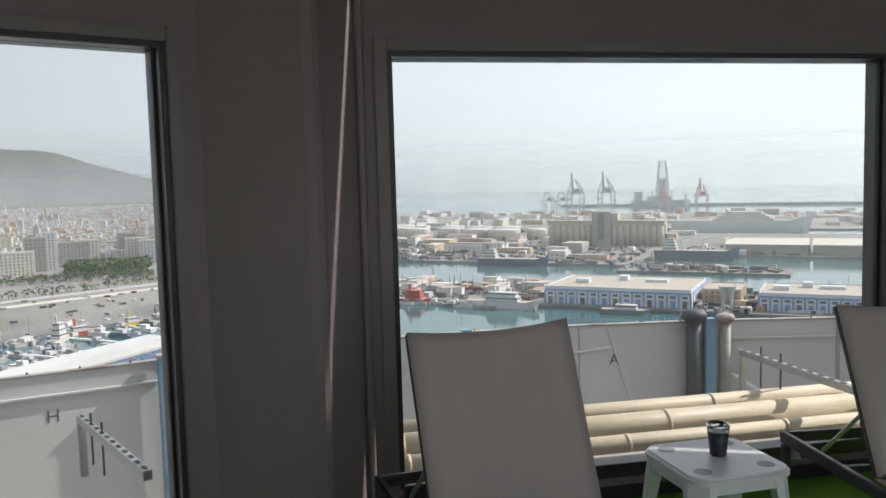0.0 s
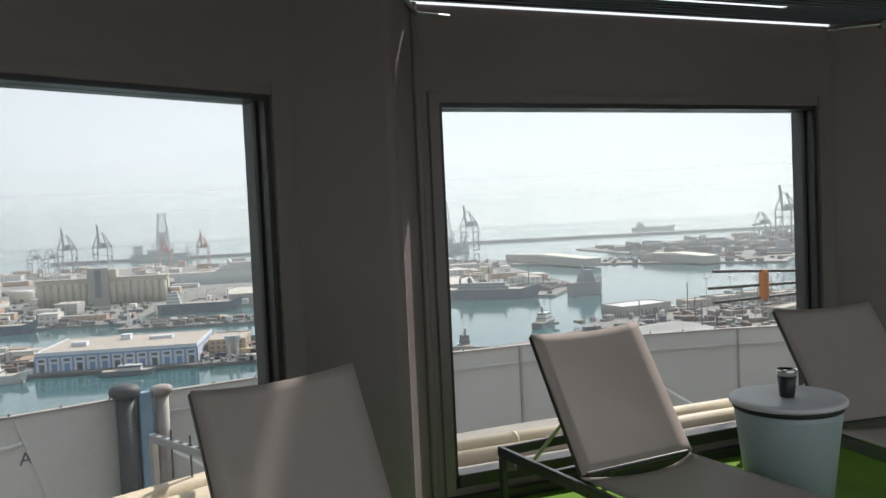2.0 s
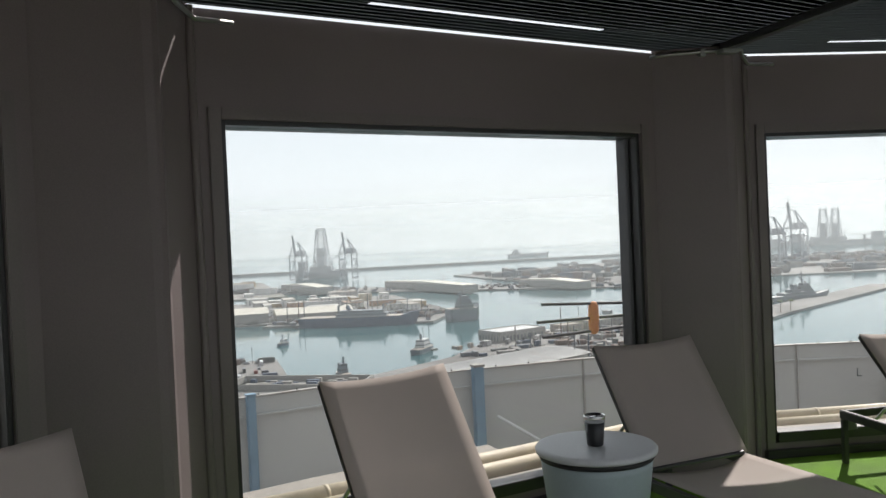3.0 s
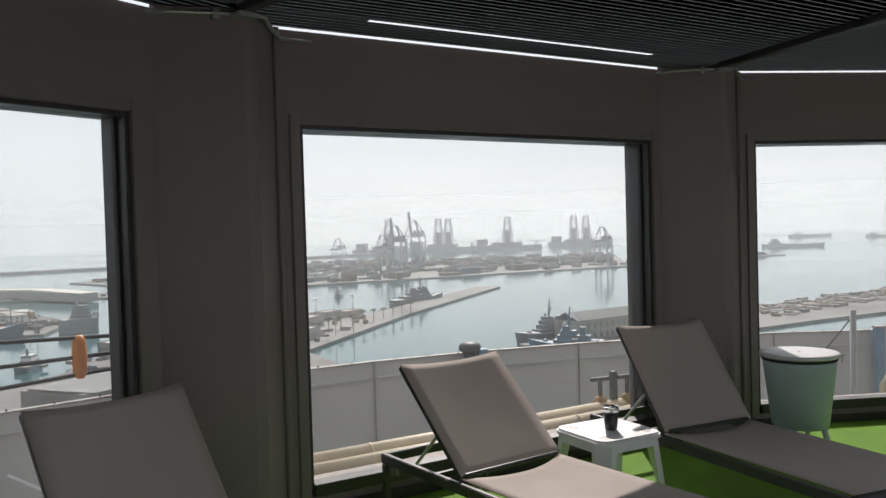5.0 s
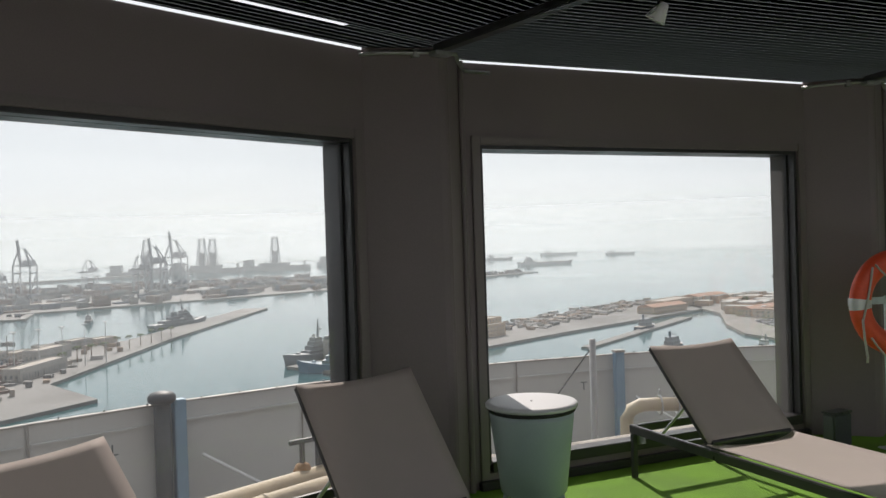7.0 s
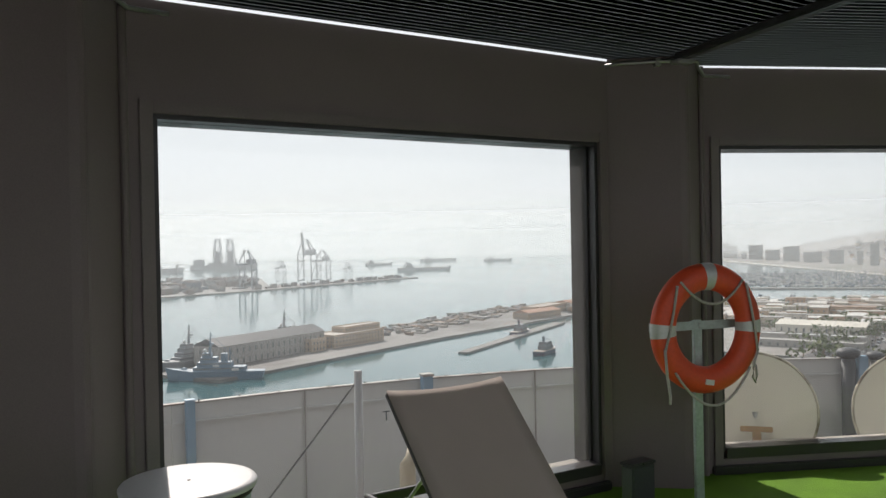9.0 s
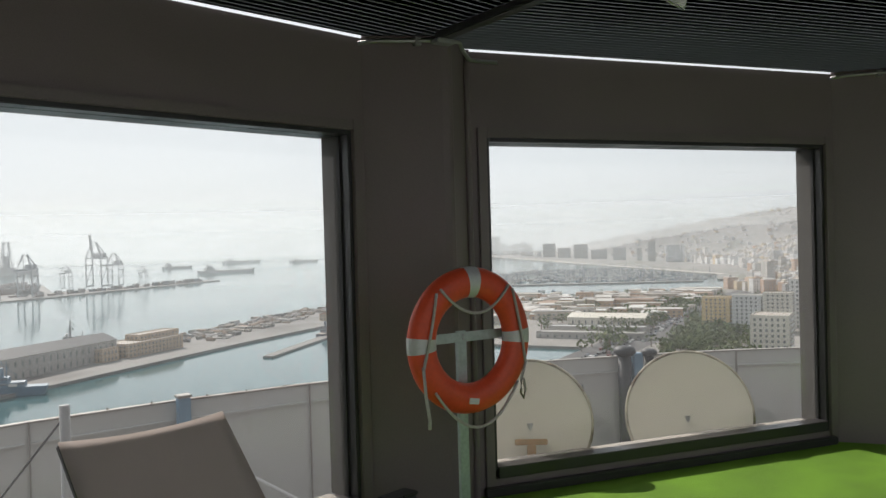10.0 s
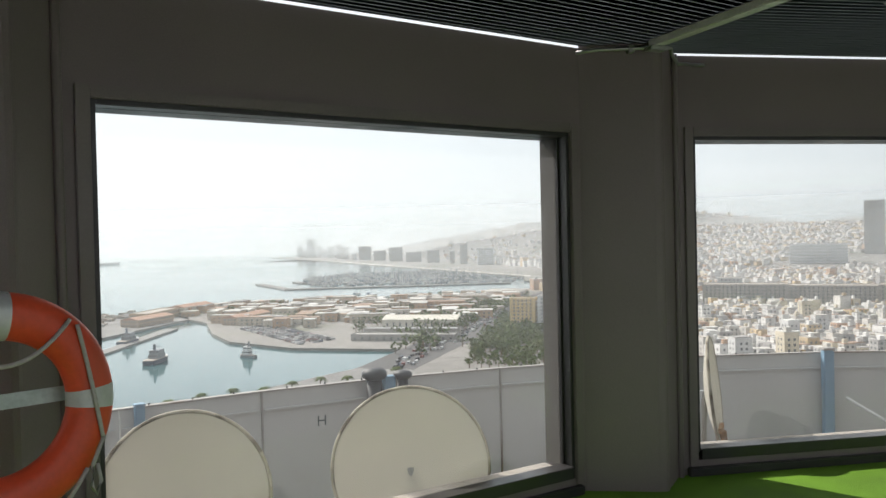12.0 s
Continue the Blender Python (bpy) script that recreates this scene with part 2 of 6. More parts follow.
def lathe(profile, seg=40):
    """A turned solid from (radius, height) pairs."""
    bm = bmesh.new()
    rings = []
    for r, z in profile:
        if r < 1e-5:
            rings.append([bm.verts.new((0, 0, z))])
        else:
            rings.append([bm.verts.new((r * math.cos(2 * math.pi * k / seg), r * math.sin(2 * math.pi * k / seg), z)) for k in range(seg)])
    for a, b in zip(rings, rings[1:]):
        for k in range(seg):
            k2 = (k + 1) % seg
            q = [a[k % len(a)], a[k2 % len(a)], b[k2 % len(b)], b[k % len(b)]]
            q = list(dict.fromkeys(q))
            if len(q) > 2:
                bm.faces.new(q)
    return bm


def tube(points, r, seg=8, closed=False):
    """A round cord through points."""
    bm = bmesh.new()
    pts = [Vector(p) for p in points]
    n = len(pts)
    rings = []
    ref = Vector((0, 0, 1))
    for k, p in enumerate(pts):
        d = (pts[(k + 1) % n] - pts[k - 1]) if closed else (pts[min(k + 1, n - 1)] - pts[max(k - 1, 0)])
        d.normalize()
        x = d.cross(ref if abs(d.dot(ref)) < 0.95 else Vector((1, 0, 0))).normalized()
        y = d.cross(x)
        rings.append([bm.verts.new(p + r * (math.cos(2 * math.pi * j / seg) * x + math.sin(2 * math.pi * j / seg) * y)) for j in range(seg)])
    for k in range(n if closed else n - 1):
        a, b = rings[k], rings[(k + 1) % n]
        for j in range(seg):
            bm.faces.new((a[j], a[(j + 1) % seg], b[(j + 1) % seg], b[j]))
    if not closed:
        bm.faces.new(rings[0])
        bm.faces.new(rings[-1][::-1])
    bmesh.ops.recalc_face_normals(bm, faces=bm.faces[:])
    return bm


def add_prism(bm, poly, z0, z1, mat=0):
    lo = [bm.verts.new((x, y, z0)) for x, y in poly]
    hi = [bm.verts.new((x, y, z1)) for x, y in poly]
    fs = [bm.faces.new(lo[::-1]), bm.faces.new(hi)]
    for k in range(len(poly)):
        k2 = (k + 1) % len(poly)
        fs.append(bm.faces.new((lo[k], lo[k2], hi[k2], hi[k])))
    for f in fs:
        f.material_index = mat
    return fs


def prism(poly, z0, z1):
    bm = bmesh.new()
    add_prism(bm, poly, z0, z1)
    bmesh.ops.recalc_face_normals(bm, faces=bm.faces[:])
    return bm


def text_mesh(letters, size):
    cu = bpy.data.curves.new("letters", "FONT")
    cu.body, cu.size, cu.extrude = letters, size, 0.002
    cu.align_x, cu.align_y = "CENTER", "CENTER"
    tmp = new("letters_source", cu)
    me = bpy.data.meshes.new_from_object(tmp.evaluated_get(bpy.context.evaluated_depsgraph_get()))
    bpy.data.objects.remove(tmp)
    bpy.data.curves.remove(cu)
    return me


# ---- the room: a ring of fifteen bays, bay k centred 24 degrees apart ----
TH0, STEP, NBAY = 27.67, 24.0, 15
AP = 8.507                      # from the middle to the inner face of a bay's wall
HALF = AP * math.tan(radians(STEP / 2))
WIN_W, WIN_B, WIN_T = 1.30, 0.168, 2.152
WALL_TOP, CEIL = 2.69, 2.70
# windows past the seventh bay are unseen, added to bring in more daylight
GLAZED = range(0, NBAY)


def bay(k):
    """Local frame of bay k: x along the wall, y outward, z up."""
    return pose(0, 0, 0, 0, 0, TH0 - STEP * k)


def polar(th, r, z=0.0, turn=0.0):
    """A pose at th degrees (anticlockwise from +y), r metres out, facing outward along +y."""
    return pose(0, 0, 0, 0, 0, th) @ pose(0, r, z, 0, 0, turn)


# floor
floor = new("floor")
tagged(floor, "bright green artificial turf laid over the round floor", "floor", kind="structure")
def ring_sheet(r0, r1, z, seg=90):
    bm = bmesh.new()
    ra = [[bm.verts.new((r * math.cos(2 * math.pi * k / seg), r * math.sin(2 * math.pi * k / seg), z)) for k in range(seg)] for r in (r0, r1)]
    for k in range(seg):
        bm.faces.new((ra[0][k], ra[1][k], ra[1][(k + 1) % seg], ra[0][(k + 1) % seg]))
    return bm


part("turf", ring_sheet(6.2, 8.9, 0.0), M_TURF, floor)
# unseen pale middle, added so sunlight bounces neutrally into the room
paving = part("floor_unseen_middle", ring_sheet(0.01, 6.2, -0.004), M_BOUNCE_FLOOR)
tagged(paving, "unseen pale middle floor, added to bounce neutral light", "floor", kind="structure")

for k in range(NBAY):
    m = bay(k)
    glazed = k in GLAZED
    wall = thing("wall_%d" % (k + 1), m, "dark painted wall bay with a plain matt finish", "wall", kind="structure")
    if glazed:
        o = 0.024
        # the later bays have a thicker wall and a wider right-hand reveal
        thick, wl_, wr = (0.244, WIN_W, WIN_W + 0.045) if k > 2 else (0.194, WIN_W, WIN_W)
        bm = bmesh.new()
        add_box(bm, (-HALF - 0.03, AP, 0), (-wl_ - o, AP + thick, WALL_TOP))
        add_box(bm, (wr + o, AP, 0), (HALF + 0.03, AP + thick, WALL_TOP))
        add_box(bm, (-wl_ - o, AP, WIN_T + o), (wr + o, AP + thick, WALL_TOP))
        add_box(bm, (-wl_ - o, AP, 0), (wr + o, AP + thick, WIN_B - 0.075))
        part("wall_panel", bm, M_WALL, wall)
        # raised trim round the opening
        for a, b in ((-wl_ - o - 0.06, -wl_ - o), (wr + o, wr + o + 0.06)):
            part("trim", box((a, AP - 0.018, WIN_B - 0.11), (b, AP - 0.002, WIN_T + o + 0.055), bevel=0.004), M_TRIM, wall)
        part("trim", box((-wl_ - o, AP - 0.016, WIN_T + o), (wr + o, AP - 0.002, WIN_T + o + 0.055), bevel=0.004), M_TRIM, wall)
        win = thing("window_%d" % (k + 1), m, "large fixed window in a deep dark aluminium frame", "window", kind="structure")
        ya, yg, yb = AP + 0.003, AP + 0.10, AP + thick - 0.002
        for a, b in ((-wl_ - o, -wl_), (wr, wr + o)):
            part("frame_jamb", box((a, ya, WIN_B - o), (b, yg - 0.004, WIN_T + o), bevel=0.004), M_FRAME, win)
            part("outer_reveal", box((a, yg + 0.004, WIN_B - o), (b, yb, WIN_T + o)), M_REVEAL if k > 3 else M_FRAME, win)
            # glazing bead and rubber seal
            c = b if b < 0 else a
            inner = (c, c + 0.012) if c < 0 else (c - 0.012, c)
            part("glazing_bead", box((inner[0], yg - 0.03, WIN_B), (inner[1], yg - 0.004, WIN_T)), M_BLACK, win, "black rubber glazing bead")
        part("frame_head", box((-wl_, ya, WIN_T), (wr, yg - 0.004, WIN_T + o), bevel=0.004), M_FRAME, win)
        part("frame_head", box((-wl_, yg + 0.004, WIN_T), (wr, yb, WIN_T + o)), M_FRAME, win)
        part("frame_sill", box((-wl_, ya - 0.02, WIN_B - 0.07), (wr, yg - 0.004, WIN_B), bevel=0.004), M_FRAME, win)
        part("window_sill", box((-wl_, yg + 0.004, WIN_B - 0.07), (wr, yb + 0.02, WIN_B - 0.03), bevel=0.004), M_LEDGE, win, "weathered outer sill")
        pane = part("pane", box((-wl_ - 0.02, yg - 0.003, WIN_B - 0.02), (wr + 0.02, yg + 0.003, WIN_T + 0.02)), M_GLASS, win, "clear glass with a faint added haze veil")
        pane.visible_shadow = False
        # ledge line along the foot of the wall
        part("skirting", box((-1.40, AP - 0.05, 0.0), (1.40, AP - 0.004, 0.055), bevel=0.006), M_FRAME, wall)
    else:
        part("wall_panel", box((-HALF - 0.03, AP, 0), (HALF + 0.03, AP + 0.27, WALL_TOP + 0.3)), M_WALL, wall)

# pilasters between the bays: a broad face and a short return towards the next window
for k in range(-1, NBAY - 1):
    m = bay(k + 1)
    pil = thing("pilaster_%d" % (k + 2), m, "dark painted pilaster with a rounded arris", "pilaster", kind="structure")
    bm = prism([(-2.13, AP - 0.145), (-1.71, AP - 0.275), (-1.67, AP - 0.278), (-1.645, AP - 0.265), (-1.63, AP - 0.235), (-1.46, AP - 0.012), (-1.46, AP + 0.2), (-2.0, AP + 0.2)], 0, CEIL + 0.02)
    part("pilaster_face", bm, M_WALL, pil)
    part("corner_bead", rod((-1.452, AP - 0.024, 0), (-1.452, AP - 0.024, WALL_TOP), 0.02), M_TRIM, pil)

# ceiling of ribbed sheet, with a daylight gap along each outer wall
ceil_bm = bmesh.new()


def ribbed(y0, y1, x_at, pitch=0.055, depth=0.003, m=None, cut=None):
    y, up = y0, False
    rows = []
    while y < y1 - 1e-6:
        for dy, z in ((0, 0), (0.45, 0), (0.55, depth), (0.95, depth)):
            yy = y + dy * pitch
            if yy < y1:
                rows.append((yy, z))
        y += pitch
    rows.append((y1, 0))
    prev = None
    for yy, z in rows:
        a, b = cut if cut else (-x_at(yy), x_at(yy))
        cur = [ceil_bm.verts.new(m @ Vector((a, yy, CEIL + z))), ceil_bm.verts.new(m @ Vector((b, yy, CEIL + z)))]
        if prev:
            ceil_bm.faces.new((prev[0], prev[1], cur[1], cur[0]))
        prev = cur


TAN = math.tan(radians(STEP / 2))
OPEN_R = 5.6                    # unseen roof opening inside this, added to let daylight into the room
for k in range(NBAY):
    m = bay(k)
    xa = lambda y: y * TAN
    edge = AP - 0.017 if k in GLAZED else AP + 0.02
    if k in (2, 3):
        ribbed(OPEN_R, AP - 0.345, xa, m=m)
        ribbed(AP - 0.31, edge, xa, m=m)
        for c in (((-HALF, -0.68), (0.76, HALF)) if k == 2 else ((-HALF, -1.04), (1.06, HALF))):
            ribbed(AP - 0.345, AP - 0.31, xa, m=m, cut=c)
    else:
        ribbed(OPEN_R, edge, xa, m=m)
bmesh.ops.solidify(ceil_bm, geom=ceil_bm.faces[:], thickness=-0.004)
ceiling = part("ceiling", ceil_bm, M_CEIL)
tagged(ceiling, "dark ribbed sheet-metal ceiling with thin daylight gaps", "ceiling", kind="structure")
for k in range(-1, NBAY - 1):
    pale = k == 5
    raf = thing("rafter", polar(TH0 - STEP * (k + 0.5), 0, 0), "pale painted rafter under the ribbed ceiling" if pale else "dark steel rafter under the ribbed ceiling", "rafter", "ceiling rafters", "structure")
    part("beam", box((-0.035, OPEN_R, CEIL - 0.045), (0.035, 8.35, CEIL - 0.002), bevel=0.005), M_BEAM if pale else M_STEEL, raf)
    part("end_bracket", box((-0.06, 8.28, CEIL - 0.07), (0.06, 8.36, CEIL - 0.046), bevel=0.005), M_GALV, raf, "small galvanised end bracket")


# ---- furniture ----
LEN, WID, RAIL = 1.95, 0.70, 0.345


def cloth_panel(length, width, sag, bow, nx=10, ny=16, thick=0.006):
    """A stretched cloth lying along -y from 0, sagging between its side rails; bow dips the edge at y = 0."""
    bm = bmesh.new()
    grid = []
    for j in range(ny + 1):
        row = []
        for i in range(nx + 1):
            u, v = i / nx * 2 - 1, j / ny
            y = -length * v - bow * (1 - u * u) * (1 - v) ** 6
            z = -sag * (1 - u * u) * (0.4 + 0.6 * math.sin(math.pi * min(1, v * 1.05)))
            row.append(bm.verts.new((u * width / 2, y, z)))
        grid.append(row)
    for j in range(ny):
        for i in range(nx):
            bm.faces.new((grid[j][i], grid[j][i + 1], grid[j + 1][i + 1], grid[j + 1][i]))
    bmesh.ops.recalc_face_normals(bm, faces=bm.faces[:])
    bmesh.ops.solidify(bm, geom=bm.faces[:], thickness=thick)
    return bm


def lounger(m, top, label):
    t = thing("sun_lounger", m, label, "sun lounger", "sun loungers along the windows")
    w = WID / 2
    for sx in (-1, 1):
        part("side_rail", bar((sx * w, -LEN, RAIL - 0.03), (sx * w, 0, RAIL - 0.03), 0.03, 0.055, 0.005), M_STEEL, t)
        for y in (-0.03, -LEN + 0.16):
            part("leg", bar((sx * w, y, 0), (sx * w, y, RAIL - 0.058), 0.035, 0.035, 0.004), M_STEEL, t)
        part("corner_plate", bar((sx * (w - 0.018), -0.12, RAIL - 0.075), (sx * (w - 0.018), -0.04, RAIL - 0.10), 0.008, 0.06), M_GALV, t, "small grey corner plate")
    part("end_rail", bar((-w + 0.016, -0.015, RAIL - 0.03), (w - 0.016, -0.015, RAIL - 0.03), 0.03, 0.05, 0.005), M_STEEL, t)
    part("end_rail", bar((-w + 0.016, -LEN + 0.015, RAIL - 0.03), (w - 0.016, -LEN + 0.015, RAIL - 0.03), 0.03, 0.05, 0.005), M_STEEL, t)
    part("cross_rail", bar((-w + 0.016, -0.42, RAIL - 0.05), (w - 0.016, -0.42, RAIL - 0.05), 0.025, 0.03), M_STEEL, t)
    seat = part("seat", cloth_panel(LEN - 0.70, WID - 0.035, 0.02, 0.10), M_CLOTH, t, "taut taupe mesh seat", True)
    seat.matrix_local = pose(0, -0.69, RAIL + 0.004)
    # the raised back, hinged at the seat's end
    blen = 0.715
    ang = math.asin((top - RAIL - 0.02) / blen)
    hinge = Vector((0, -0.70, RAIL + 0.02))
    up = Vector((0, math.cos(ang), math.sin(ang)))
    mb = Matrix.Translation(hinge + up * blen) @ Matrix.Rotation(ang, 4, "X")
    back = part("backrest", cloth_panel(blen, WID - 0.035, 0.010, 0.022), M_CLOTH, t, "raised taupe mesh back", True)
    back.matrix_local = mb
    off = Vector((0, math.sin(ang), -math.cos(ang))) * 0.016
    for sx in (-1, 1):
        part("back_tube", bar(hinge + off + Vector((sx * (w - 0.024), 0, 0)), hinge + off + up * (blen - 0.004) + Vector((sx * (w - 0.024), 0, 0)), 0.014, 0.026, 0.004), M_STEEL, t)
        foot = hinge + up * (blen * 0.42) + Vector((sx * (w - 0.09), 0, 0))
        part("prop", rod(foot, (sx * (w - 0.09), -0.20, RAIL - 0.04), 0.009), M_GALV, t, "thin grey prop")
    part("back_foot_tube", rod(hinge + Vector((-w + 0.046, 0, 0)), hinge + Vector((w - 0.046, 0, 0)), 0.012), M_STEEL, t)
    return t


LOUNGERS = ((11.4, 8.32, 1.03), (-2.3, 8.26, 1.015), (-15.0, 8.41, 0.97), (-26.5, 8.41, 0.947), (-40.0, 8.34, 0.85), (-50.6, 8.31, 0.94), (-68.0, 8.28, 0.87))
for th, r, top in LOUNGERS:
    lounger(polar(th, r), top, "taupe mesh sun lounger with raised back and dark metal frame")


def plastic_table(m):
    t = thing("side_table", m, "square white plastic side table with round inset cups", "side table", "white plastic tables")
    h, s = 0.43, 0.225
    bm = bmesh.new()
    c = 0.075
    poly = [(sx * (s - c) + c * math.cos(radians(a0 + 18 * j)), sy * (s - c) + c * math.sin(radians(a0 + 18 * j))) for sx, sy, a0 in ((1, -1, -90), (1, 1, 0), (-1, 1, 90), (-1, -1, 180)) for j in range(6)]
    add_prism(bm, poly, h - 0.03, h)
    bmesh.ops.recalc_face_normals(bm, faces=bm.faces[:])
    bmesh.ops.bevel(bm, geom=[e for e in bm.edges if e.verts[0].co.z > h - 0.001 and e.verts[1].co.z > h - 0.001], offset=0.012, segments=3, affect="EDGES")
    part("tabletop", bm, M_WHITE_PLASTIC, t, smooth=False)
    for sx, sy in ((-1, -1), (1, -1), (1, 1), (-1, 1)):
        bm = bmesh.new()
        # splayed leg, wide at the top
        tp = [(sx * (s - 0.005), sy * (s - 0.10)), (sx * (s - 0.005), sy * (s - 0.065)), (sx * (s - 0.065), sy * (s - 0.005)), (sx * (s - 0.10), sy * (s - 0.005)), (sx * (s - 0.085), sy * (s - 0.085))]
        bt = [(sx * (s + 0.022), sy * (s - 0.045)), (sx * (s + 0.022), sy * (s - 0.02)), (sx * (s - 0.02), sy * (s + 0.022)), (sx * (s - 0.045), sy * (s + 0.022)), (sx * (s - 0.02), sy * (s - 0.02))]
        hi = [bm.verts.new((*p, h - 0.029)) for p in tp]
        lo = [bm.verts.new((*p, 0)) for p in bt]
        bm.faces.new(hi)
        bm.faces.new(lo[::-1])
        for k in range(5):
            bm.faces.new((lo[k], lo[(k + 1) % 5], hi[(k + 1) % 5], hi[k]))
        bmesh.ops.recalc_face_normals(bm, faces=bm.faces[:])
        part("leg", bm, M_WHITE_PLASTIC, t)
        a, b = ((-s + 0.09, sy * (s - 0.012)), (s - 0.09, sy * (s - 0.012))) if sx == sy else ((sx * (s - 0.012), -s + 0.09), (sx * (s - 0.012), s - 0.09))
        part("apron", bar((*a, h - 0.05), (*b, h - 0.05), 0.012, 0.04), M_WHITE_PLASTIC, t)
        inset = part("cup_inset", lathe([(0, h + 0.0015), (0.032, h + 0.0015), (0.036, h + 0.0005), (0.036, h - 0.01), (0, h - 0.01)], 28), M_GREY_PLASTIC, t, "grey round inset")
        inset.matrix_local = pose(sx * 0.14, sy * 0.14, 0)
    return t


plastic_table(pose(-0.62, 7.76, 0, 0, 0, 6))
plastic_table(pose(5.44, 5.40, 0, 0, 0, -47))


def cooler_table(m, label):
    t = thing("cooler_table", m, label, "cooler table", "round cooler tables")
    part("tub", lathe([(0, 0.15), (0.165, 0.15), (0.185, 0.165), (0.235, 0.58), (0.238, 0.612), (0.22, 0.615), (0, 0.615)], 48), M_COOLER, t, smooth=True)
    part("rim", lathe([(0.20, 0.612), (0.242, 0.612), (0.246, 0.62), (0.246, 0.63), (0.20, 0.632)], 48), M_BLACK, t, "black rubber rim", True)
    part("lid", lathe([(0, 0.632), (0.245, 0.632), (0.258, 0.638), (0.260, 0.652), (0.252, 0.662), (0.235, 0.664), (0.03, 0.662), (0, 0.662)], 48), M_LID, t, "light grey round lid", True)
    part("lid_hole", lathe([(0, 0.6645), (0.007, 0.6645), (0.007, 0.655), (0, 0.655)], 12), M_BLACK, t)
    for a in (45, 135, 225, 315):
        c, s = math.cos(radians(a)), math.sin(radians(a))
        part("leg", rod((0.15 * c, 0.15 * s, 0.165), (0.19 * c, 0.19 * s, 0), 0.022, 14, 0.014), M_COOLER, t, smooth=True)
    return t


cooler_table(pose(2.48, 6.95, 0), "pale round cooler table with light lid on turf")
cooler_table(pose(6.83, 4.17, 0, 0, 0, 20), "grey-green round cooler table with light lid on turf")


def ashtray_cup(m):
    t = thing("cup", m, "dark tumbler cup with clear rim standing on table", "cup", "dark cups on the tables")
    part("body", lathe([(0, 0), (0.031, 0), (0.034, 0.004), (0.043, 0.10), (0.041, 0.10), (0.033, 0.012), (0, 0.012)], 32), M_CUP, t, smooth=True)
    part("rim", lathe([(0.041, 0.10), (0.044, 0.10), (0.047, 0.128), (0.045, 0.13), (0.042, 0.125)], 32), M_CHROME, t, "shiny pale rim", True)
    return t


ashtray_cup(pose(-0.60, 7.77, 0.4335))
ashtray_cup(pose(2.46, 6.94, 0.6645))
ashtray_cup(pose(5.42, 5.38, 0.4335))

# life ring on its stand, before the pilaster
ring_pos = polar(-79.6, 8.02)
ring = thing("life_ring", ring_pos @ pose(0, -0.02, 1.05), "orange-red life ring with grey tape bands and rope", "life ring")
bm = bmesh.new()
R0, RT = 0.295, 0.0775
prof_n, ring_n = 20, 72
loops = []
for k in range(ring_n):
    a = 2 * math.pi * k / ring_n
    lp = []
    for j in range(prof_n):
        b = 2 * math.pi * j / prof_n
        rr = R0 + RT * math.cos(b)
        lp.append(bm.verts.new((rr * math.cos(a), 0.058 * math.sin(b), rr * math.sin(a))))
    loops.append(lp)
for k in range(ring_n):
    for j in range(prof_n):
        bm.faces.new((loops[k][j], loops[(k + 1) % ring_n][j], loops[(k + 1) % ring_n][(j + 1) % prof_n], loops[k][(j + 1) % prof_n]))
bmesh.ops.recalc_face_normals(bm, faces=bm.faces[:])
part("shell", bm, M_RING, ring, smooth=True)
for mid in (0, 90, 180, 270):
    bm = bmesh.new()
    rows = []
    for k in range(5):
        a = radians(mid - 6.5 + 13 * k / 4)
        rows.append([bm.verts.new(((R0 + (RT + 0.0015) * math.cos(2 * math.pi * j / 20)) * math.cos(a), 0.0598 * math.sin(2 * math.pi * j / 20),
                                   (R0 + (RT + 0.0015) * math.cos(2 * math.pi * j / 20)) * math.sin(a))) for j in range(20)])
    for a, b in zip(rows, rows[1:]):
        for j in range(20):
            bm.faces.new((a[j], a[(j + 1) % 20], b[(j + 1) % 20], b[j]))
    bmesh.ops.recalc_face_normals(bm, faces=bm.faces[:])
    if mid != 270:
        part("tape_band", bm, M_TAPE, ring, "grey reflective tape", True)
    else:
        bm.free()
part("label_patch", box((-0.005, -0.064, -0.315), (0.055, -0.056, -0.285), pose(0, 0, 0, 0, 10, 0), 0.002), M_WHITE_PLASTIC, ring, "small white patch")


def swag(a0, a1, droop, r=0.345, n=16, y=-0.058):
    """A rope hanging between two points of the ring's rim."""
    p0 = Vector((r * math.cos(radians(a0)), y, r * math.sin(radians(a0))))
    p1 = Vector((r * math.cos(radians(a1)), y, r * math.sin(radians(a1))))
    return [p0.lerp(p1, k / n) + Vector((0, -0.01 * math.sin(math.pi * k / n), -droop * 4 * (k / n) * (1 - k / n))) for k in range(n + 1)]


for pts in (swag(128, 52, 0.13), swag(133, 200, 0.0), swag(47, -25, 0.0), swag(222, 318, 0.20)):
    part("rope", tube(pts, 0.0075), M_ROPE, ring, "thin grey rope", True)
part("rope", tube([(-0.325, -0.06, -0.10), (-0.318, -0.066, -0.24), (-0.30, -0.068, -0.36), (-0.302, -0.066, -0.40)], 0.008), M_ROPE, ring, "loose rope end", True)
part("rope", tube([(0.315, -0.06, -0.13), (0.27, -0.07, -0.22), (0.262, -0.075, -0.29), (0.278, -0.075, -0.32), (0.295, -0.072, -0.28), (0.285, -0.07, -0.22)], 0.007), M_ROPE, ring, "rope loop", True)
stand = thing("life_ring_stand", ring_pos @ pose(0, 0.055, 0), "pale steel T-shaped stand holding the life ring", "stand")
part("post", box((-0.028, -0.004, 0.012), (0.028, 0.022, 1.09), bevel=0.003), M_POST, stand)
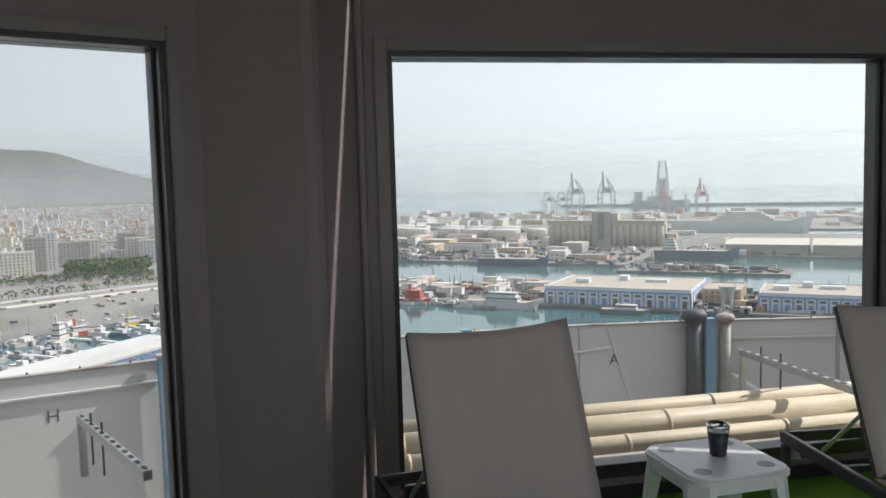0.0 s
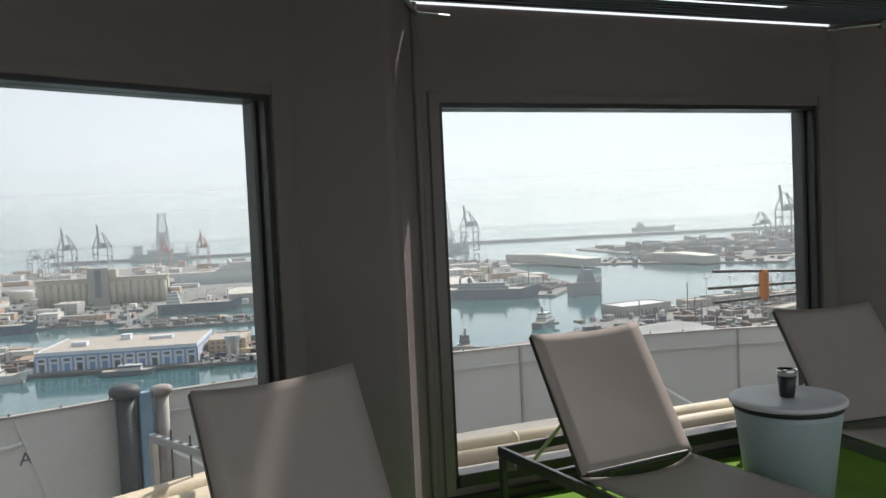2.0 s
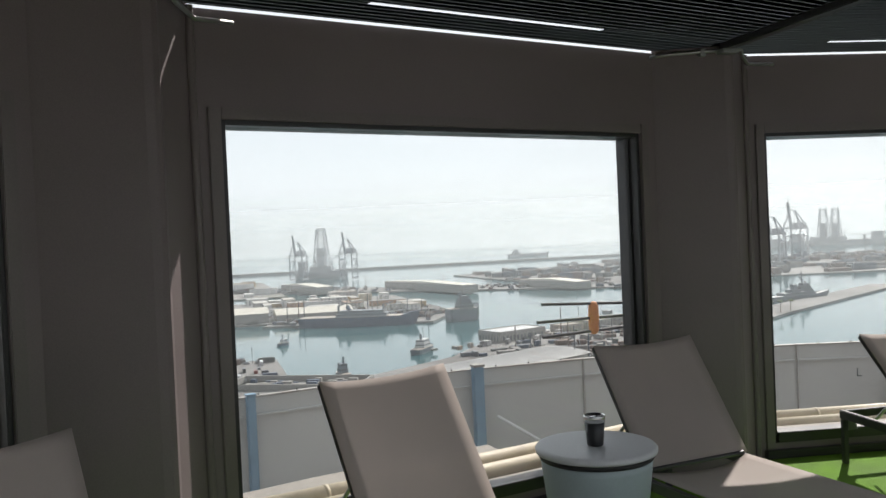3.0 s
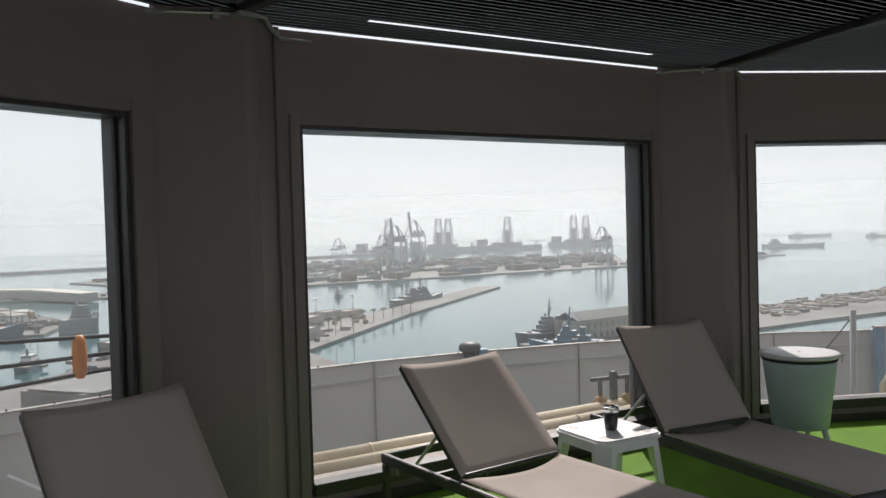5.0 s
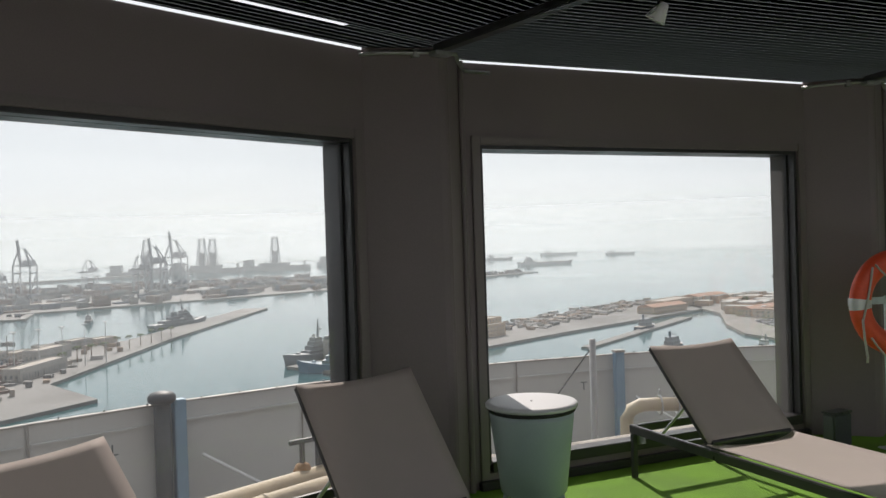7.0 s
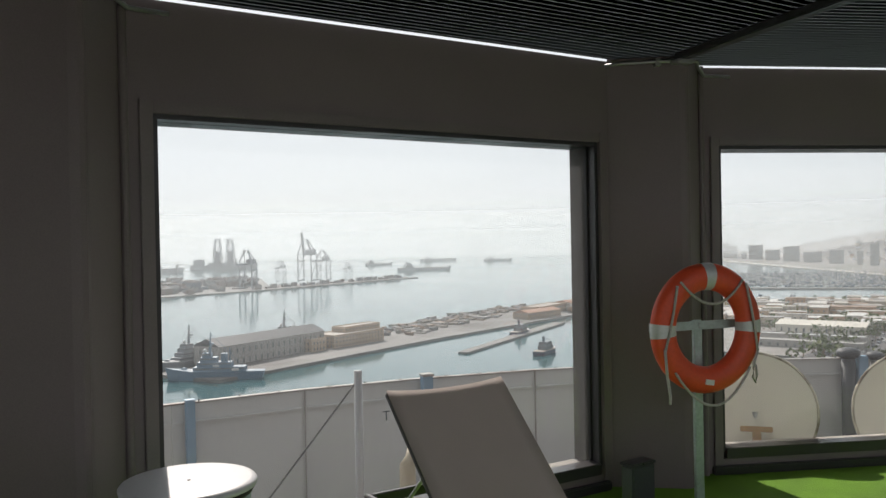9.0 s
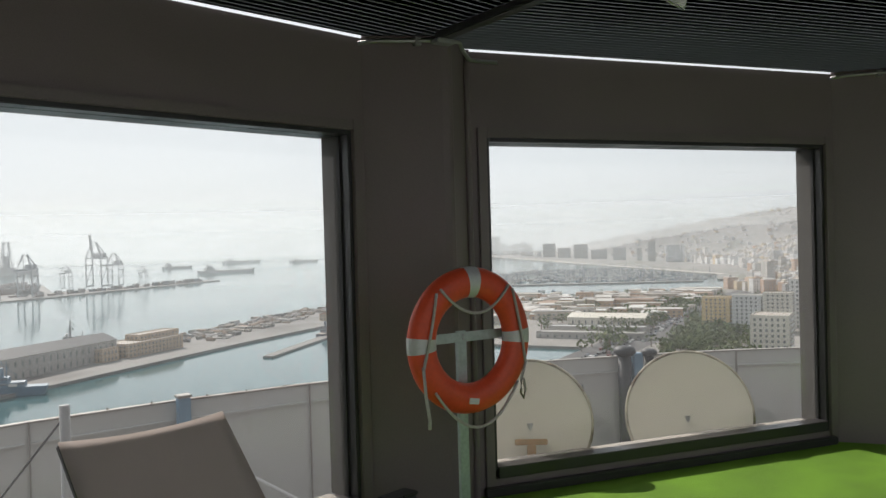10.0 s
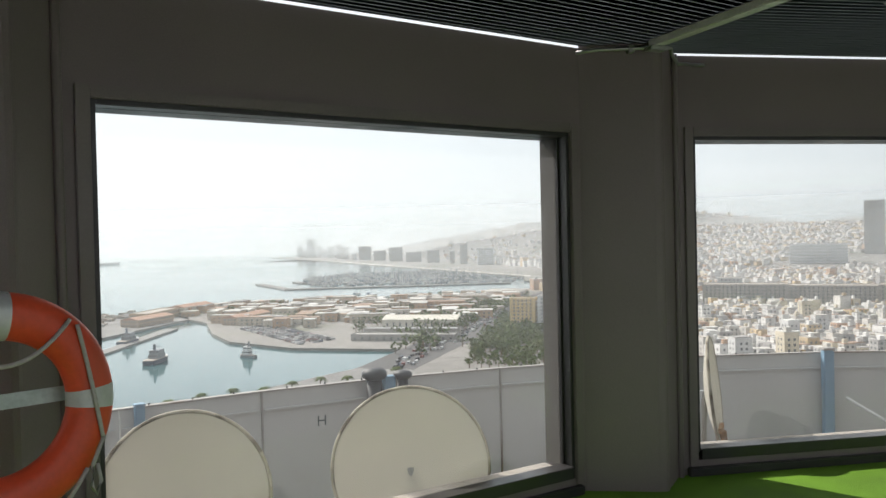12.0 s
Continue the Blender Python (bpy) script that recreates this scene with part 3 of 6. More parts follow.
part("cross_arm", box((-0.34, -0.012, 1.035), (0.34, -0.005, 1.085), bevel=0.002), M_POST, stand)
part("hook", box((0.325, -0.06, 1.04), (0.345, -0.012, 1.09), bevel=0.002), M_GALV, stand)
part("hook", box((-0.345, -0.06, 1.04), (-0.325, -0.012, 1.09), bevel=0.002), M_GALV, stand)
part("foot_plate", box((-0.07, -0.05, 0.001), (0.07, 0.06, 0.012), bevel=0.003), M_POST, stand)
for z in (1.05, 1.07):
    part("bolt", rod((0, -0.013, z), (0, -0.018, z), 0.006, 8), M_GALV, stand)

# dark box at the pilaster's foot
bx = thing("floor_box", polar(-77.6, 8.28, 0, 12), "small dark box standing against the pilaster", "box")
part("casing", box((-0.095, -0.05, 0.0), (0.095, 0.05, 0.24), bevel=0.01), M_VENT, bx)
part("lid", box((-0.1, -0.055, 0.24), (0.1, 0.055, 0.256), bevel=0.005), M_STEEL, bx)


# spot lamps under the ceiling, unlit
def spot_lamp(m):
    t = thing("spot_lamp", m, "small white ceiling spot lamp, switched off", "spot lamp", "ceiling spot lamps")
    part("mount", lathe([(0, CEIL - 0.002), (0.035, CEIL - 0.002), (0.035, CEIL - 0.02), (0, CEIL - 0.02)], 20), M_STEEL, t)
    part("stem", rod((0, 0, CEIL - 0.02), (0, 0, CEIL - 0.05), 0.008), M_STEEL, t)
    head = part("shade", lathe([(0, 0.05), (0.022, 0.05), (0.028, 0.03), (0.05, -0.04), (0.047, -0.04), (0.025, 0.02), (0, 0.02)], 28), M_WHITE_PLASTIC, t, "white conical shade", True)
    head.matrix_local = pose(0, 0, CEIL - 0.09, 28, 18, 0)
    bulb = part("bulb", lathe([(0, -0.036), (0.03, -0.034), (0.042, -0.028), (0, -0.02)], 20), M_CHROME, t, "clear bulb face", True)
    bulb.matrix_local = head.matrix_local
    return t


for th in (13.0, -11.2, -35.4, -59.1, -83.6, -107.5):
    spot_lamp(polar(th, 7.05))

# conduit with clips along the top of each pilaster
for k in range(0, 6):
    c = thing("conduit", bay(k + 1), "dark conduit bent round the pilaster's top", "conduit", "conduits at the wall top")
    part("pipe", tube([(-2.16, AP - 0.19, CEIL - 0.05), (-2.05, AP - 0.21, CEIL - 0.035), (-1.68, AP - 0.30, CEIL - 0.03), (-1.60, AP - 0.29, CEIL - 0.035), (-1.55, AP - 0.20, CEIL - 0.05), (-1.43, AP - 0.035, CEIL - 0.07), (-1.25, AP - 0.03, CEIL - 0.075)], 0.012), M_GALV, c, smooth=True)
    part("clip", box((-1.86, AP - 0.272, CEIL - 0.06), (-1.82, AP - 0.225, CEIL - 0.012), bevel=0.004), M_GALV, c, "bright metal clip")

# ---- outside: ledge, pipes, parapet ----
deck = new("ground_roof_deck")
tagged(deck, "grey concrete ledge and lower roof deck round the tower", "roof deck", kind="structure")
bm = bmesh.new()
N = 90
for r0, r1, z, k0, k1 in ((8.72, 8.95, 0.0, 0, N), (8.95, 9.95, -0.02, 16, 26), (8.95, 9.48, -0.02, 7, 15), (8.95, 12.4, -1.2, 0, N)):
    for k in range(N):
        if not k0 <= k <= k1:
            continue
        a0, a1 = 2 * math.pi * k / N, 2 * math.pi * (k + 1) / N
        top = [Vector((r * math.cos(a), r * math.sin(a), z)) for r, a in ((r0, a0), (r1, a0), (r1, a1), (r0, a1))]
        add_prism(bm, [(p.x, p.y) for p in top], z - 0.25, z)
bmesh.ops.recalc_face_normals(bm, faces=bm.faces[:])
part("slab", bm, M_LEDGE, deck)

PR = 12.2


def ppt(th, r, z):
    return Vector((-math.sin(radians(th)) * r, math.cos(radians(th)) * r, z))


PTH0, PSTEP = 16.9, 23.82       # the parapet's main posts stand this far apart, in degrees
PQ = PSTEP / 4
for k in range(-10, 3):
    th_a = PTH0 + PSTEP * k
    par = thing("parapet_bay", Matrix.Identity(4), "white-painted metal parapet bay with rail and stains", "parapet", "parapet bays", "structure")
    for j in range(4):
        t0, t1 = th_a + PQ * j, th_a + PQ * (j + 1) - 0.05
        q = [ppt(t0, PR, 0), ppt(t0, PR + 0.05, 0), ppt(t1, PR + 0.05, 0), ppt(t1, PR, 0)]
        part("panel", prism([(v.x, v.y) for v in q], -1.25, 0.15), M_PARAPET, par)
        part("coping", bar(ppt(t0, PR + 0.02, 0.158), ppt(t1 + 0.05, PR + 0.02, 0.158), 0.07, 0.014, 0.003), M_PARAPET_CAP, par, "thin rust-stained coping")
        for f in (0.2, 0.5, 0.8):
            p = ppt(t0 + PQ * f, PR + 0.01, 0.165)
            part("bolt", rod(p, p + Vector((0, 0, 0.018)), 0.009, 6), M_STEEL, par)
        if j in (1, 3) and k != -1:
            part("seam", bar(ppt(t0, PR - 0.006, 0.15), ppt(t0, PR - 0.006, -1.2), 0.03, 0.012), M_PARAPET_CAP, par)
    for j in range(4 if k != -1 else 0):
        part("rail", bar(ppt(th_a + PQ * j + 0.2, PR - 0.014, -0.015), ppt(th_a + PQ * j + 5.85, PR - 0.014, -0.015), 0.03, 0.016), M_PARAPET, par, "thin pale stiffener")
    if k == -1:
        for t0, t1 in ((-2.35, -3.9), (0.1, 1.2)):
            part("stiffener", bar(ppt(t0, PR - 0.012, 0.13), ppt(t1, PR - 0.012, -0.95), 0.035, 0.02), M_PARAPET, par, "slanting panel rib")
        part("stiffener", bar(ppt(-2.5, PR - 0.016, -0.06), ppt(0.25, PR - 0.016, -0.11), 0.025, 0.02), M_WHITE_PLASTIC, par, "white cross bar")
    part("strut", rod(ppt(th_a - 1.0, PR - 0.08, -0.35), ppt(th_a - 5.4, PR - 0.55, -0.95), 0.018), M_WHITE_PLASTIC, par, "slanting white strut")
    post = thing("parapet_post", polar(th_a, PR - 0.09), "blue-painted post with vent caps beside the parapet", "post", "parapet posts")
    part("post", box((-0.055, -0.05, -1.2), (0.055, 0.05, 0.20), bevel=0.008), M_BLUE, post)
    if k in (-5, -1, -3):
        for sx, hgt, mt in ((-0.16, 0.24, M_VENT), (0.14, 0.22, M_VENT if k == -5 else M_PARAPET_CAP)):
            if k == -3 and sx > 0:
                continue
            part("vent_pipe", rod((sx, -0.02, -1.2), (sx, -0.02, hgt - 0.05), 0.075 if sx < 0 else 0.055, 20), mt, post, smooth=True)
            cap = part("vent_cap", lathe([(0, 0.0), (0.09, 0.0), (0.125, 0.03), (0.125, 0.07), (0.10, 0.10), (0.04, 0.115), (0, 0.117)], 28), mt, post, "domed vent cap", True)
            cap.matrix_local = pose(sx, -0.02, hgt - 0.06) @ Matrix.Scale(1.0 if sx < 0 else 0.75, 4)
    else:
        part("post_cap", box((-0.065, -0.06, 0.20), (0.065, 0.06, 0.225), bevel=0.005), M_PARAPET_CAP, post)
for k in range(-6, 1):
    mid = thing("parapet_post", polar(PTH0 + PSTEP * (k + 0.47), PR - 0.07), "narrow faded blue post before the parapet", "post", "parapet posts")
    part("post", box((-0.04, -0.03, -1.2), (0.04, 0.04, 0.185), bevel=0.006), M_BLUE, mid)
    part("post_cap", box((-0.048, -0.038, 0.185), (0.048, 0.048, 0.2), bevel=0.004), M_BLUE, mid)
LET = (("H", 20.9), ("A", -2.6), ("S", -29.0), ("L", -51.9), ("T", -76.4), ("H", -99.0))
for ch, th in LET:
    me = text_mesh(ch, 0.145)
    me.materials.append(M_INK)
    ob = new("letter", me)
    ob.matrix_world = polar(th, PR - 0.015, -0.19) @ pose(0, 0, 0, 90, 0, 0)
    tagged(ob, "dark painted letter %s on the parapet" % ch, "letter", "parapet letters")

# insulated pipes running on the ledge past the bays
for k in range(1, 4):
    m = bay(k)
    for ap, z, r, dx in ((9.02, 0.075, 0.055, 0.3), (9.24, 0.10, 0.082, -0.35), (9.50, 0.115, 0.062, 0.1)):
        if k >= 2 and r > 0.07:
            r, z = 0.058, 0.075
        if k >= 2 and ap > 9.4:
            continue
        hw = ap * TAN
        pp = thing("insulated_pipe", m, "cream wrapped service pipe with joint bands, on the ledge", "pipe", "pipes on the ledge")
        part("pipe", rod((-hw, ap, z), (hw, ap, z), r, 24), M_CREAM, pp, smooth=True)
        for x in (-1.2, -0.25 + dx, 0.75 + dx):
            if abs(x) < hw - 0.05:
                part("joint_band", rod((x - 0.012, ap, z), (x + 0.012, ap, z), r + 0.004, 24), M_CREAM, pp, smooth=True)
        for x in (-0.9, 0.9):
            part("saddle", box((x - 0.03, ap - r, 0.001), (x + 0.03, ap + r, z - r + 0.012)), M_GALV, pp)

# slotted steel channels reaching out over the pipes
for k, x0 in ((0, 1.20), (1, 1.33)):
    ch = thing("steel_channel", bay(k), "slotted galvanised channel with threaded rods over the pipes", "channel", "channels over the pipes")
    y0, y1, z = 8.76, 9.93, 0.33
    dx = 0.03
    a, b = Vector((x0 + dx, y0, z)), Vector((x0, y1, z))
    part("channel", bar(a, b, 0.04, 0.045, 0.003), M_GALV, ch)
    part("end_leg", bar(b + Vector((0, -0.02, -0.023)), b + Vector((0, -0.02, -0.32)), 0.04, 0.04, 0.003), M_GALV, ch)
    for j in range(12):
        p = a.lerp(b, (j + 0.5) / 12)
        part("slot", box((p.x - 0.010, p.y - 0.022, z + 0.0215), (p.x + 0.010, p.y + 0.022, z + 0.0255)), M_BLACK, ch)
    for f in (0.62, 0.8):
        p = a.lerp(b, f)
        part("threaded_rod", rod(p + Vector((0, 0, -0.2)), p + Vector((0, 0, 0.08)), 0.006, 8), M_STEEL, ch)

# orange antenna with dark rods, just outside the glass
an = thing("antenna", pose(4.42, 8.02, 0.97, 0, 0, -30), "orange capsule antenna with dark horizontal rods", "antenna")
part("capsule", lathe([(0, -0.115), (0.02, -0.11), (0.034, -0.085), (0.038, 0), (0.034, 0.085), (0.02, 0.11), (0, 0.115)], 24), M_ORANGE, an, smooth=True)
for z, tilt, x0 in ((0.10, 8, -0.40), (0.0, 0, -0.44), (-0.09, -6, -0.40)):
    part("rod", rod((x0, 0, z + 0.4 * math.sin(radians(tilt)) * 0.35), (0.35, 0, z - 0.4 * math.sin(radians(tilt)) * 0.3), 0.011), M_STEEL, an, "dark thin rod")
part("mast", rod((0.30, 0.02, -0.99), (0.30, 0.02, 0.16), 0.014), M_GALV, an)

# small fittings on the ledge
vs = thing("valve_set", polar(-54.4, 9.40), "pair of dark valve heads on a short steel stand", "valve")
for x in (-0.12, 0.14):
    part("stem", rod((x, 0, 0.0), (x, 0, 0.30), 0.018), M_STEEL, vs)
    part("valve_head", lathe([(0, 0.05), (0.05, 0.07), (0.065, 0.11), (0.045, 0.16), (0, 0.18)], 20), M_RUST, vs, "round dull brass body", True).matrix_local = pose(x, 0, 0.0)
    part("handle", bar((x - 0.09, 0, 0.31), (x + 0.08, 0, 0.31), 0.03, 0.03, 0.004), M_VENT, vs)
part("frame_post", bar((0.02, 0.02, -0.02), (0.02, 0.02, 0.36), 0.05, 0.05, 0.004), M_VENT, vs)

ml = thing("aluminium_mast", pose(9.02, 3.35, 0), "plain grey metal mast with a stay wire", "mast")
part("tube", rod((0, 0, -1.2), (0, 0, 0.72), 0.028, 20), M_GREY_PLASTIC, ml, smooth=True)
part("stay_wire", rod((0, 0, 0.66), (-0.16, 0.95, -0.5), 0.006, 8), M_STEEL, ml)
el = thing("wrapped_pipe_bend", pose(9.35, 2.85, -0.15), "cream wrapped pipe elbow rising from the ledge", "pipe")
part("bend", tube([(0.1, 0.12, -1.05), (0.1, 0.12, -0.0), (0.1, 0.12, 0.10), (0.09, 0.08, 0.18), (0.06, 0.0, 0.225), (0.02, -0.12, 0.235), (-0.02, -0.35, 0.235)], 0.06, 16), M_CREAM, el, smooth=True)
for y in (-0.15, -0.3):
    part("clamp", tube([(0.085 * math.cos(a) + 0.0, y, 0.235 + 0.085 * math.sin(a)) for a in [2 * math.pi * j / 16 for j in range(16)]], 0.008, 6, True), M_GALV, el)
    part("bolt", rod((0, y, 0.31), (0, y, 0.37), 0.012, 10), M_GALV, el)


def dish(m, rad, label, my=-0.28):
    t = thing("satellite_dish", m, label, "satellite dish", "satellite dishes")
    depth = 0.085 * rad / 0.5
    prof = [(rad * j / 14, depth * (j / 14) ** 2) for j in range(15)]
    prof += [(rad + 0.012, depth + 0.002), (rad + 0.014, depth - 0.02)] + [(rad * j / 14, depth * (j / 14) ** 2 - 0.014) for j in range(13, -1, -1)]
    part("reflector", lathe(prof, 64), M_DISH, t, smooth=True)
    part("rim", tube([((rad + 0.008) * math.cos(2 * math.pi * j / 64), (rad + 0.008) * math.sin(2 * math.pi * j / 64), depth - 0.008) for j in range(64)], 0.012, 8, True), M_RIM, t, "worn rusty rim", True)
    part("mount", box((-0.11, my - 0.02, 0.052), (0.11, my + 0.02, 0.082), bevel=0.005), M_RUST, t, "rusted mount plate")
    part("mount_arm", box((-0.03, my - 0.13, 0.052), (0.03, my - 0.021, 0.10), bevel=0.005), M_RUST, t, "rusted arm")
    part("stand_tube", rod((0, 0, -0.02), (0, -0.62, -0.12), 0.03), M_GALV, t)
    return t


for x, y, z, rad, label in ((9.02, 0.46, 0.29, 0.41, "large yellowed satellite dish with rusted mount"), (9.02, -0.90, 0.19, 0.46, "large pale satellite dish with worn rim")):
    dish(look((x, y, z), (x + 0.85, y - 0.42, z - 0.25)), rad, label, -0.13 if rad < 0.42 else -0.27)
dish(look((8.62, -3.26, 0.40), (8.62 + 0.81, -3.26 + 0.50, 0.40 - 0.1)), 0.38, "yellowed satellite dish seen nearly edge-on, with flaking rim")


# ---- far surroundings: water, land, town ----
SEA, QUAY = -82.0, -80.0
M_SEA = material("harbour_water", (0.06, 0.135, 0.145), 0.10, var=0.2, scale=0.004, fine=0.35, bump=0.015, dist=0.5, spec=0.3)
M_LAND = material("dusty_ground", (0.235, 0.225, 0.21), 0.9, var=0.3, scale=0.01, fine=0.12, bump=0.0, stain=(0.13, 0.14, 0.095), stain_at=0.55)
M_QUAY = material("quay_concrete", (0.215, 0.212, 0.205), 0.85, var=0.2, scale=0.02, fine=0.3, bump=0.0, stain=(0.14, 0.135, 0.13), stain_at=0.52)
water = part("water", box((-4990, -4990, SEA - 1), (4990, 4990, SEA)), M_SEA)
tagged(water, "calm blue-green harbour and open sea", "water", kind="structure")


def land(name, poly, z, label, mat):
    bm = prism(poly, SEA - 0.5, z)
    ob = part(name, bm, mat)
    return tagged(ob, label, "ground", kind="structure")


AX, AY = Vector((0.829, -0.559)), Vector((0.559, 0.829))


def st(s, t):
    """A point of the northern docks: s along the quays, t across them."""
    v = AX * s + AY * t
    return (v.x, v.y)


def st_rect(s0, s1, t0, t1):
    return [st(s0, t0), st(s1, t0), st(s1, t1), st(s0, t1)]


land("ground_town", [(-900, -700), (330, -215), (425, -267), (506, -334), (575, -276), (650, -256), (720, -268), (820, -300), (985, -300), (1010, -420), (905, -782), (1010, -1010), (1206, -1105), (1700, -1230), (2478, -1431), (3000, -1570), (3724, -1709), (4300, -2600), (2000, -4300), (-4000, -4300), (-4000, 4300), (-700, 4800), (-900, 2600), st(-900, 1700), st(-900, 900), st(-640, 700), st(-440, 560), st(-440, 200), (-330, 150), (-120, 0)], QUAY, "built-up land along the shore", M_LAND)
land("ground_quay_sheds", st_rect(-445, 45, 500, 590), QUAY + 0.02, "long quay with sheds", M_QUAY)
land("ground_mid_pier", st_rect(-176, -38, 700, 742), QUAY, "short pier in the dock", M_QUAY)
land("ground_silo_quay", [st(-900, 745), st(-180, 745), st(-170, 850), st(260, 850), st(260, 1150), st(-900, 1180)], QUAY, "silo quay", M_QUAY)
land("ground_terminal_north", st_rect(-1000, 120, 1260, 1760), QUAY, "northern terminal", M_LAND)
land("ground_breakwater", st_rect(-700, 2300, 2195, 2225), QUAY + 4, "long outer breakwater", M_QUAY)
land("ground_dock_pier", [(505, 655), (600, 515), (690, 560), (600, 700)], QUAY, "dock with moored hulls", M_QUAY)
land("ground_far_quay", [(800, 1190), (1050, 500), (1140, 530), (900, 1230)], QUAY, "far quay with sheds", M_QUAY)
land("ground_container_terminal", [(1060, 640), (1579, 65), (1985, -290), (2010, -262), (1760, 60), (2140, 90), (1905, 935), (1300, 1050)], QUAY, "container terminal", M_QUAY)
land("ground_inner_quay", [(250, 330), (281, 405), (308, 391), (340, 352), (425, 352), (505, 380), (560, 372), (640, 345), (700, 310), (760, 272), (1100, 238), (1100, 205), (760, 232), (520, 236), (462, 184), (391, 222), (300, 250)], QUAY, "inner quay and its mole", M_QUAY)
land("ground_naval_pier", [(523, 52), (560, 95), (700, -10), (760, -62), (1000, -262), (960, -330), (872, -300), (700, -118)], QUAY, "naval pier", M_QUAY)
land("ground_small_pier", [(604, -122), (610, -116), (802, -252), (794, -262)], QUAY - 0.5, "small pier", M_QUAY)
land("ground_marina_mole", [(1486, -645), (1275, -605), (1090, -950), (1108, -960), (1290, -625), (1480, -662)], QUAY, "marina mole", M_QUAY)
land("ground_marina_jetty", [(1500, -730), (1440, -712), (1330, -800), (1345, -812), (1445, -728), (1490, -745)], QUAY, "inner marina jetty", M_QUAY)
land("ground_basin_quay", [(-253, 412), (-185, 470), (-150, 507), (-100, 545), (-20, 600), (-51.7, 710)], QUAY + 0.03, "open quay apron by the western basin", M_QUAY)

M_HILL = material("dry_hill", (0.085, 0.08, 0.082), 0.95, var=0.3, scale=0.004, fine=0.05, bump=0.0)


def hill_z(u, v, h, seed):
    d = math.hypot(u, v)
    z = max(0, math.cos(min(1, d) * math.pi / 2)) ** 1.4
    return z * h * (1 + 0.35 * noise.noise(Vector((u * 2.2 + seed, v * 2.2, seed))) + 0.12 * noise.noise(Vector((u * 7, v * 7, seed))))


def hill(name, cx, cy, rx, ry, h, seed, turn=0.0, label="dry volcanic hill behind the town"):
    bm = bmesh.new()
    n = 40
    g = {}
    for i in range(n + 1):
        for j in range(n + 1):
            u, v = i / n * 2 - 1, j / n * 2 - 1
            z = hill_z(u, v, h, seed)
            g[i, j] = bm.verts.new((u * rx, v * ry, z - 2))
    for i in range(n):
        for j in range(n):
            bm.faces.new((g[i, j], g[i + 1, j], g[i + 1, j + 1], g[i, j + 1]))
    ob = part(name, bm, M_HILL, smooth=True)
    ob.matrix_world = pose(cx, cy, QUAY, 0, 0, turn)
    return tagged(ob, label, "hill", kind="structure")


hill("ground_hill_north", -1650, 3900, 1500, 700, 268, 3.1, 15)
M_HILL = material("built_up_slope", (0.30, 0.285, 0.27), 0.95, var=0.25, scale=0.01, fine=0.08, bump=0.0, stain=(0.16, 0.16, 0.13), stain_at=0.55)
hill("ground_hill_south", 2250, -2700, 1500, 500, 165, 7.7, -141, "low built-up hill beyond the bay")
hill("ground_hill_far", 1270, -3140, 1100, 700, 120, 1.7, -158, "low built-up hill beyond the town")


def lift_south(x, y):
    return max(0, (math.hypot(x, y) - 1500) * 0.055)


bm = bmesh.new()
rows = []
for i in range(17):
    r = 1490 + 130 * i
    rows.append([bm.verts.new((r * math.sin(radians(a)), r * math.cos(radians(a)), QUAY + 0.3 + lift_south(r, 0) * min(1, (a - 132) / 8))) for a in range(132, 200, 4)])
for ra, rb in zip(rows, rows[1:]):
    for k in range(len(ra) - 1):
        bm.faces.new((ra[k], rb[k], rb[k + 1], ra[k + 1]))
bmesh.ops.recalc_face_normals(bm, faces=bm.faces[:])
slope = part("ground_slope_south", bm, M_LAND)
tagged(slope, "rising ground under the southern town", "ground", kind="structure")

# haze stand-in: thin whitish sheets added round the tower, sun- and sky-lit, thinning upwards
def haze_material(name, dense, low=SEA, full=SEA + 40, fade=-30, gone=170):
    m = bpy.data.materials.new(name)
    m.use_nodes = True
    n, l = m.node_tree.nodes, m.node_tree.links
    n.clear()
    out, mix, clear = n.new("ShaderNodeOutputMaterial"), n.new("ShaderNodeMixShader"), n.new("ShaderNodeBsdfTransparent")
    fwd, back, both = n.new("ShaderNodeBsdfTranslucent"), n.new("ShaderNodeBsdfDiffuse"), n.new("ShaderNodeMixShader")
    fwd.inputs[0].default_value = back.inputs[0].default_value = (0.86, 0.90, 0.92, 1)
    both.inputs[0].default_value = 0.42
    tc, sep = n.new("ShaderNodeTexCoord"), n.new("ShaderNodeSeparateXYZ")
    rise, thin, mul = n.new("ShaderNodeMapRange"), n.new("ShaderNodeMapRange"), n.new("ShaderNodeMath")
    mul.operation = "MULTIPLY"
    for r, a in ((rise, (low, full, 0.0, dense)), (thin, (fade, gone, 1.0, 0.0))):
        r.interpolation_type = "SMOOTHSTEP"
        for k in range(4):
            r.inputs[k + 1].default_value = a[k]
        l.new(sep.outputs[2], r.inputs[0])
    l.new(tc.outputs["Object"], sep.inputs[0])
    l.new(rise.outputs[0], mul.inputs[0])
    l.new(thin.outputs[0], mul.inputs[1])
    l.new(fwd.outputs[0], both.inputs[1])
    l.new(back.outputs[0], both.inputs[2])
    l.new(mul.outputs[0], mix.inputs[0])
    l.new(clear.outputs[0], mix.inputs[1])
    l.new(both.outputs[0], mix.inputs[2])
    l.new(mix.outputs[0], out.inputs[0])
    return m


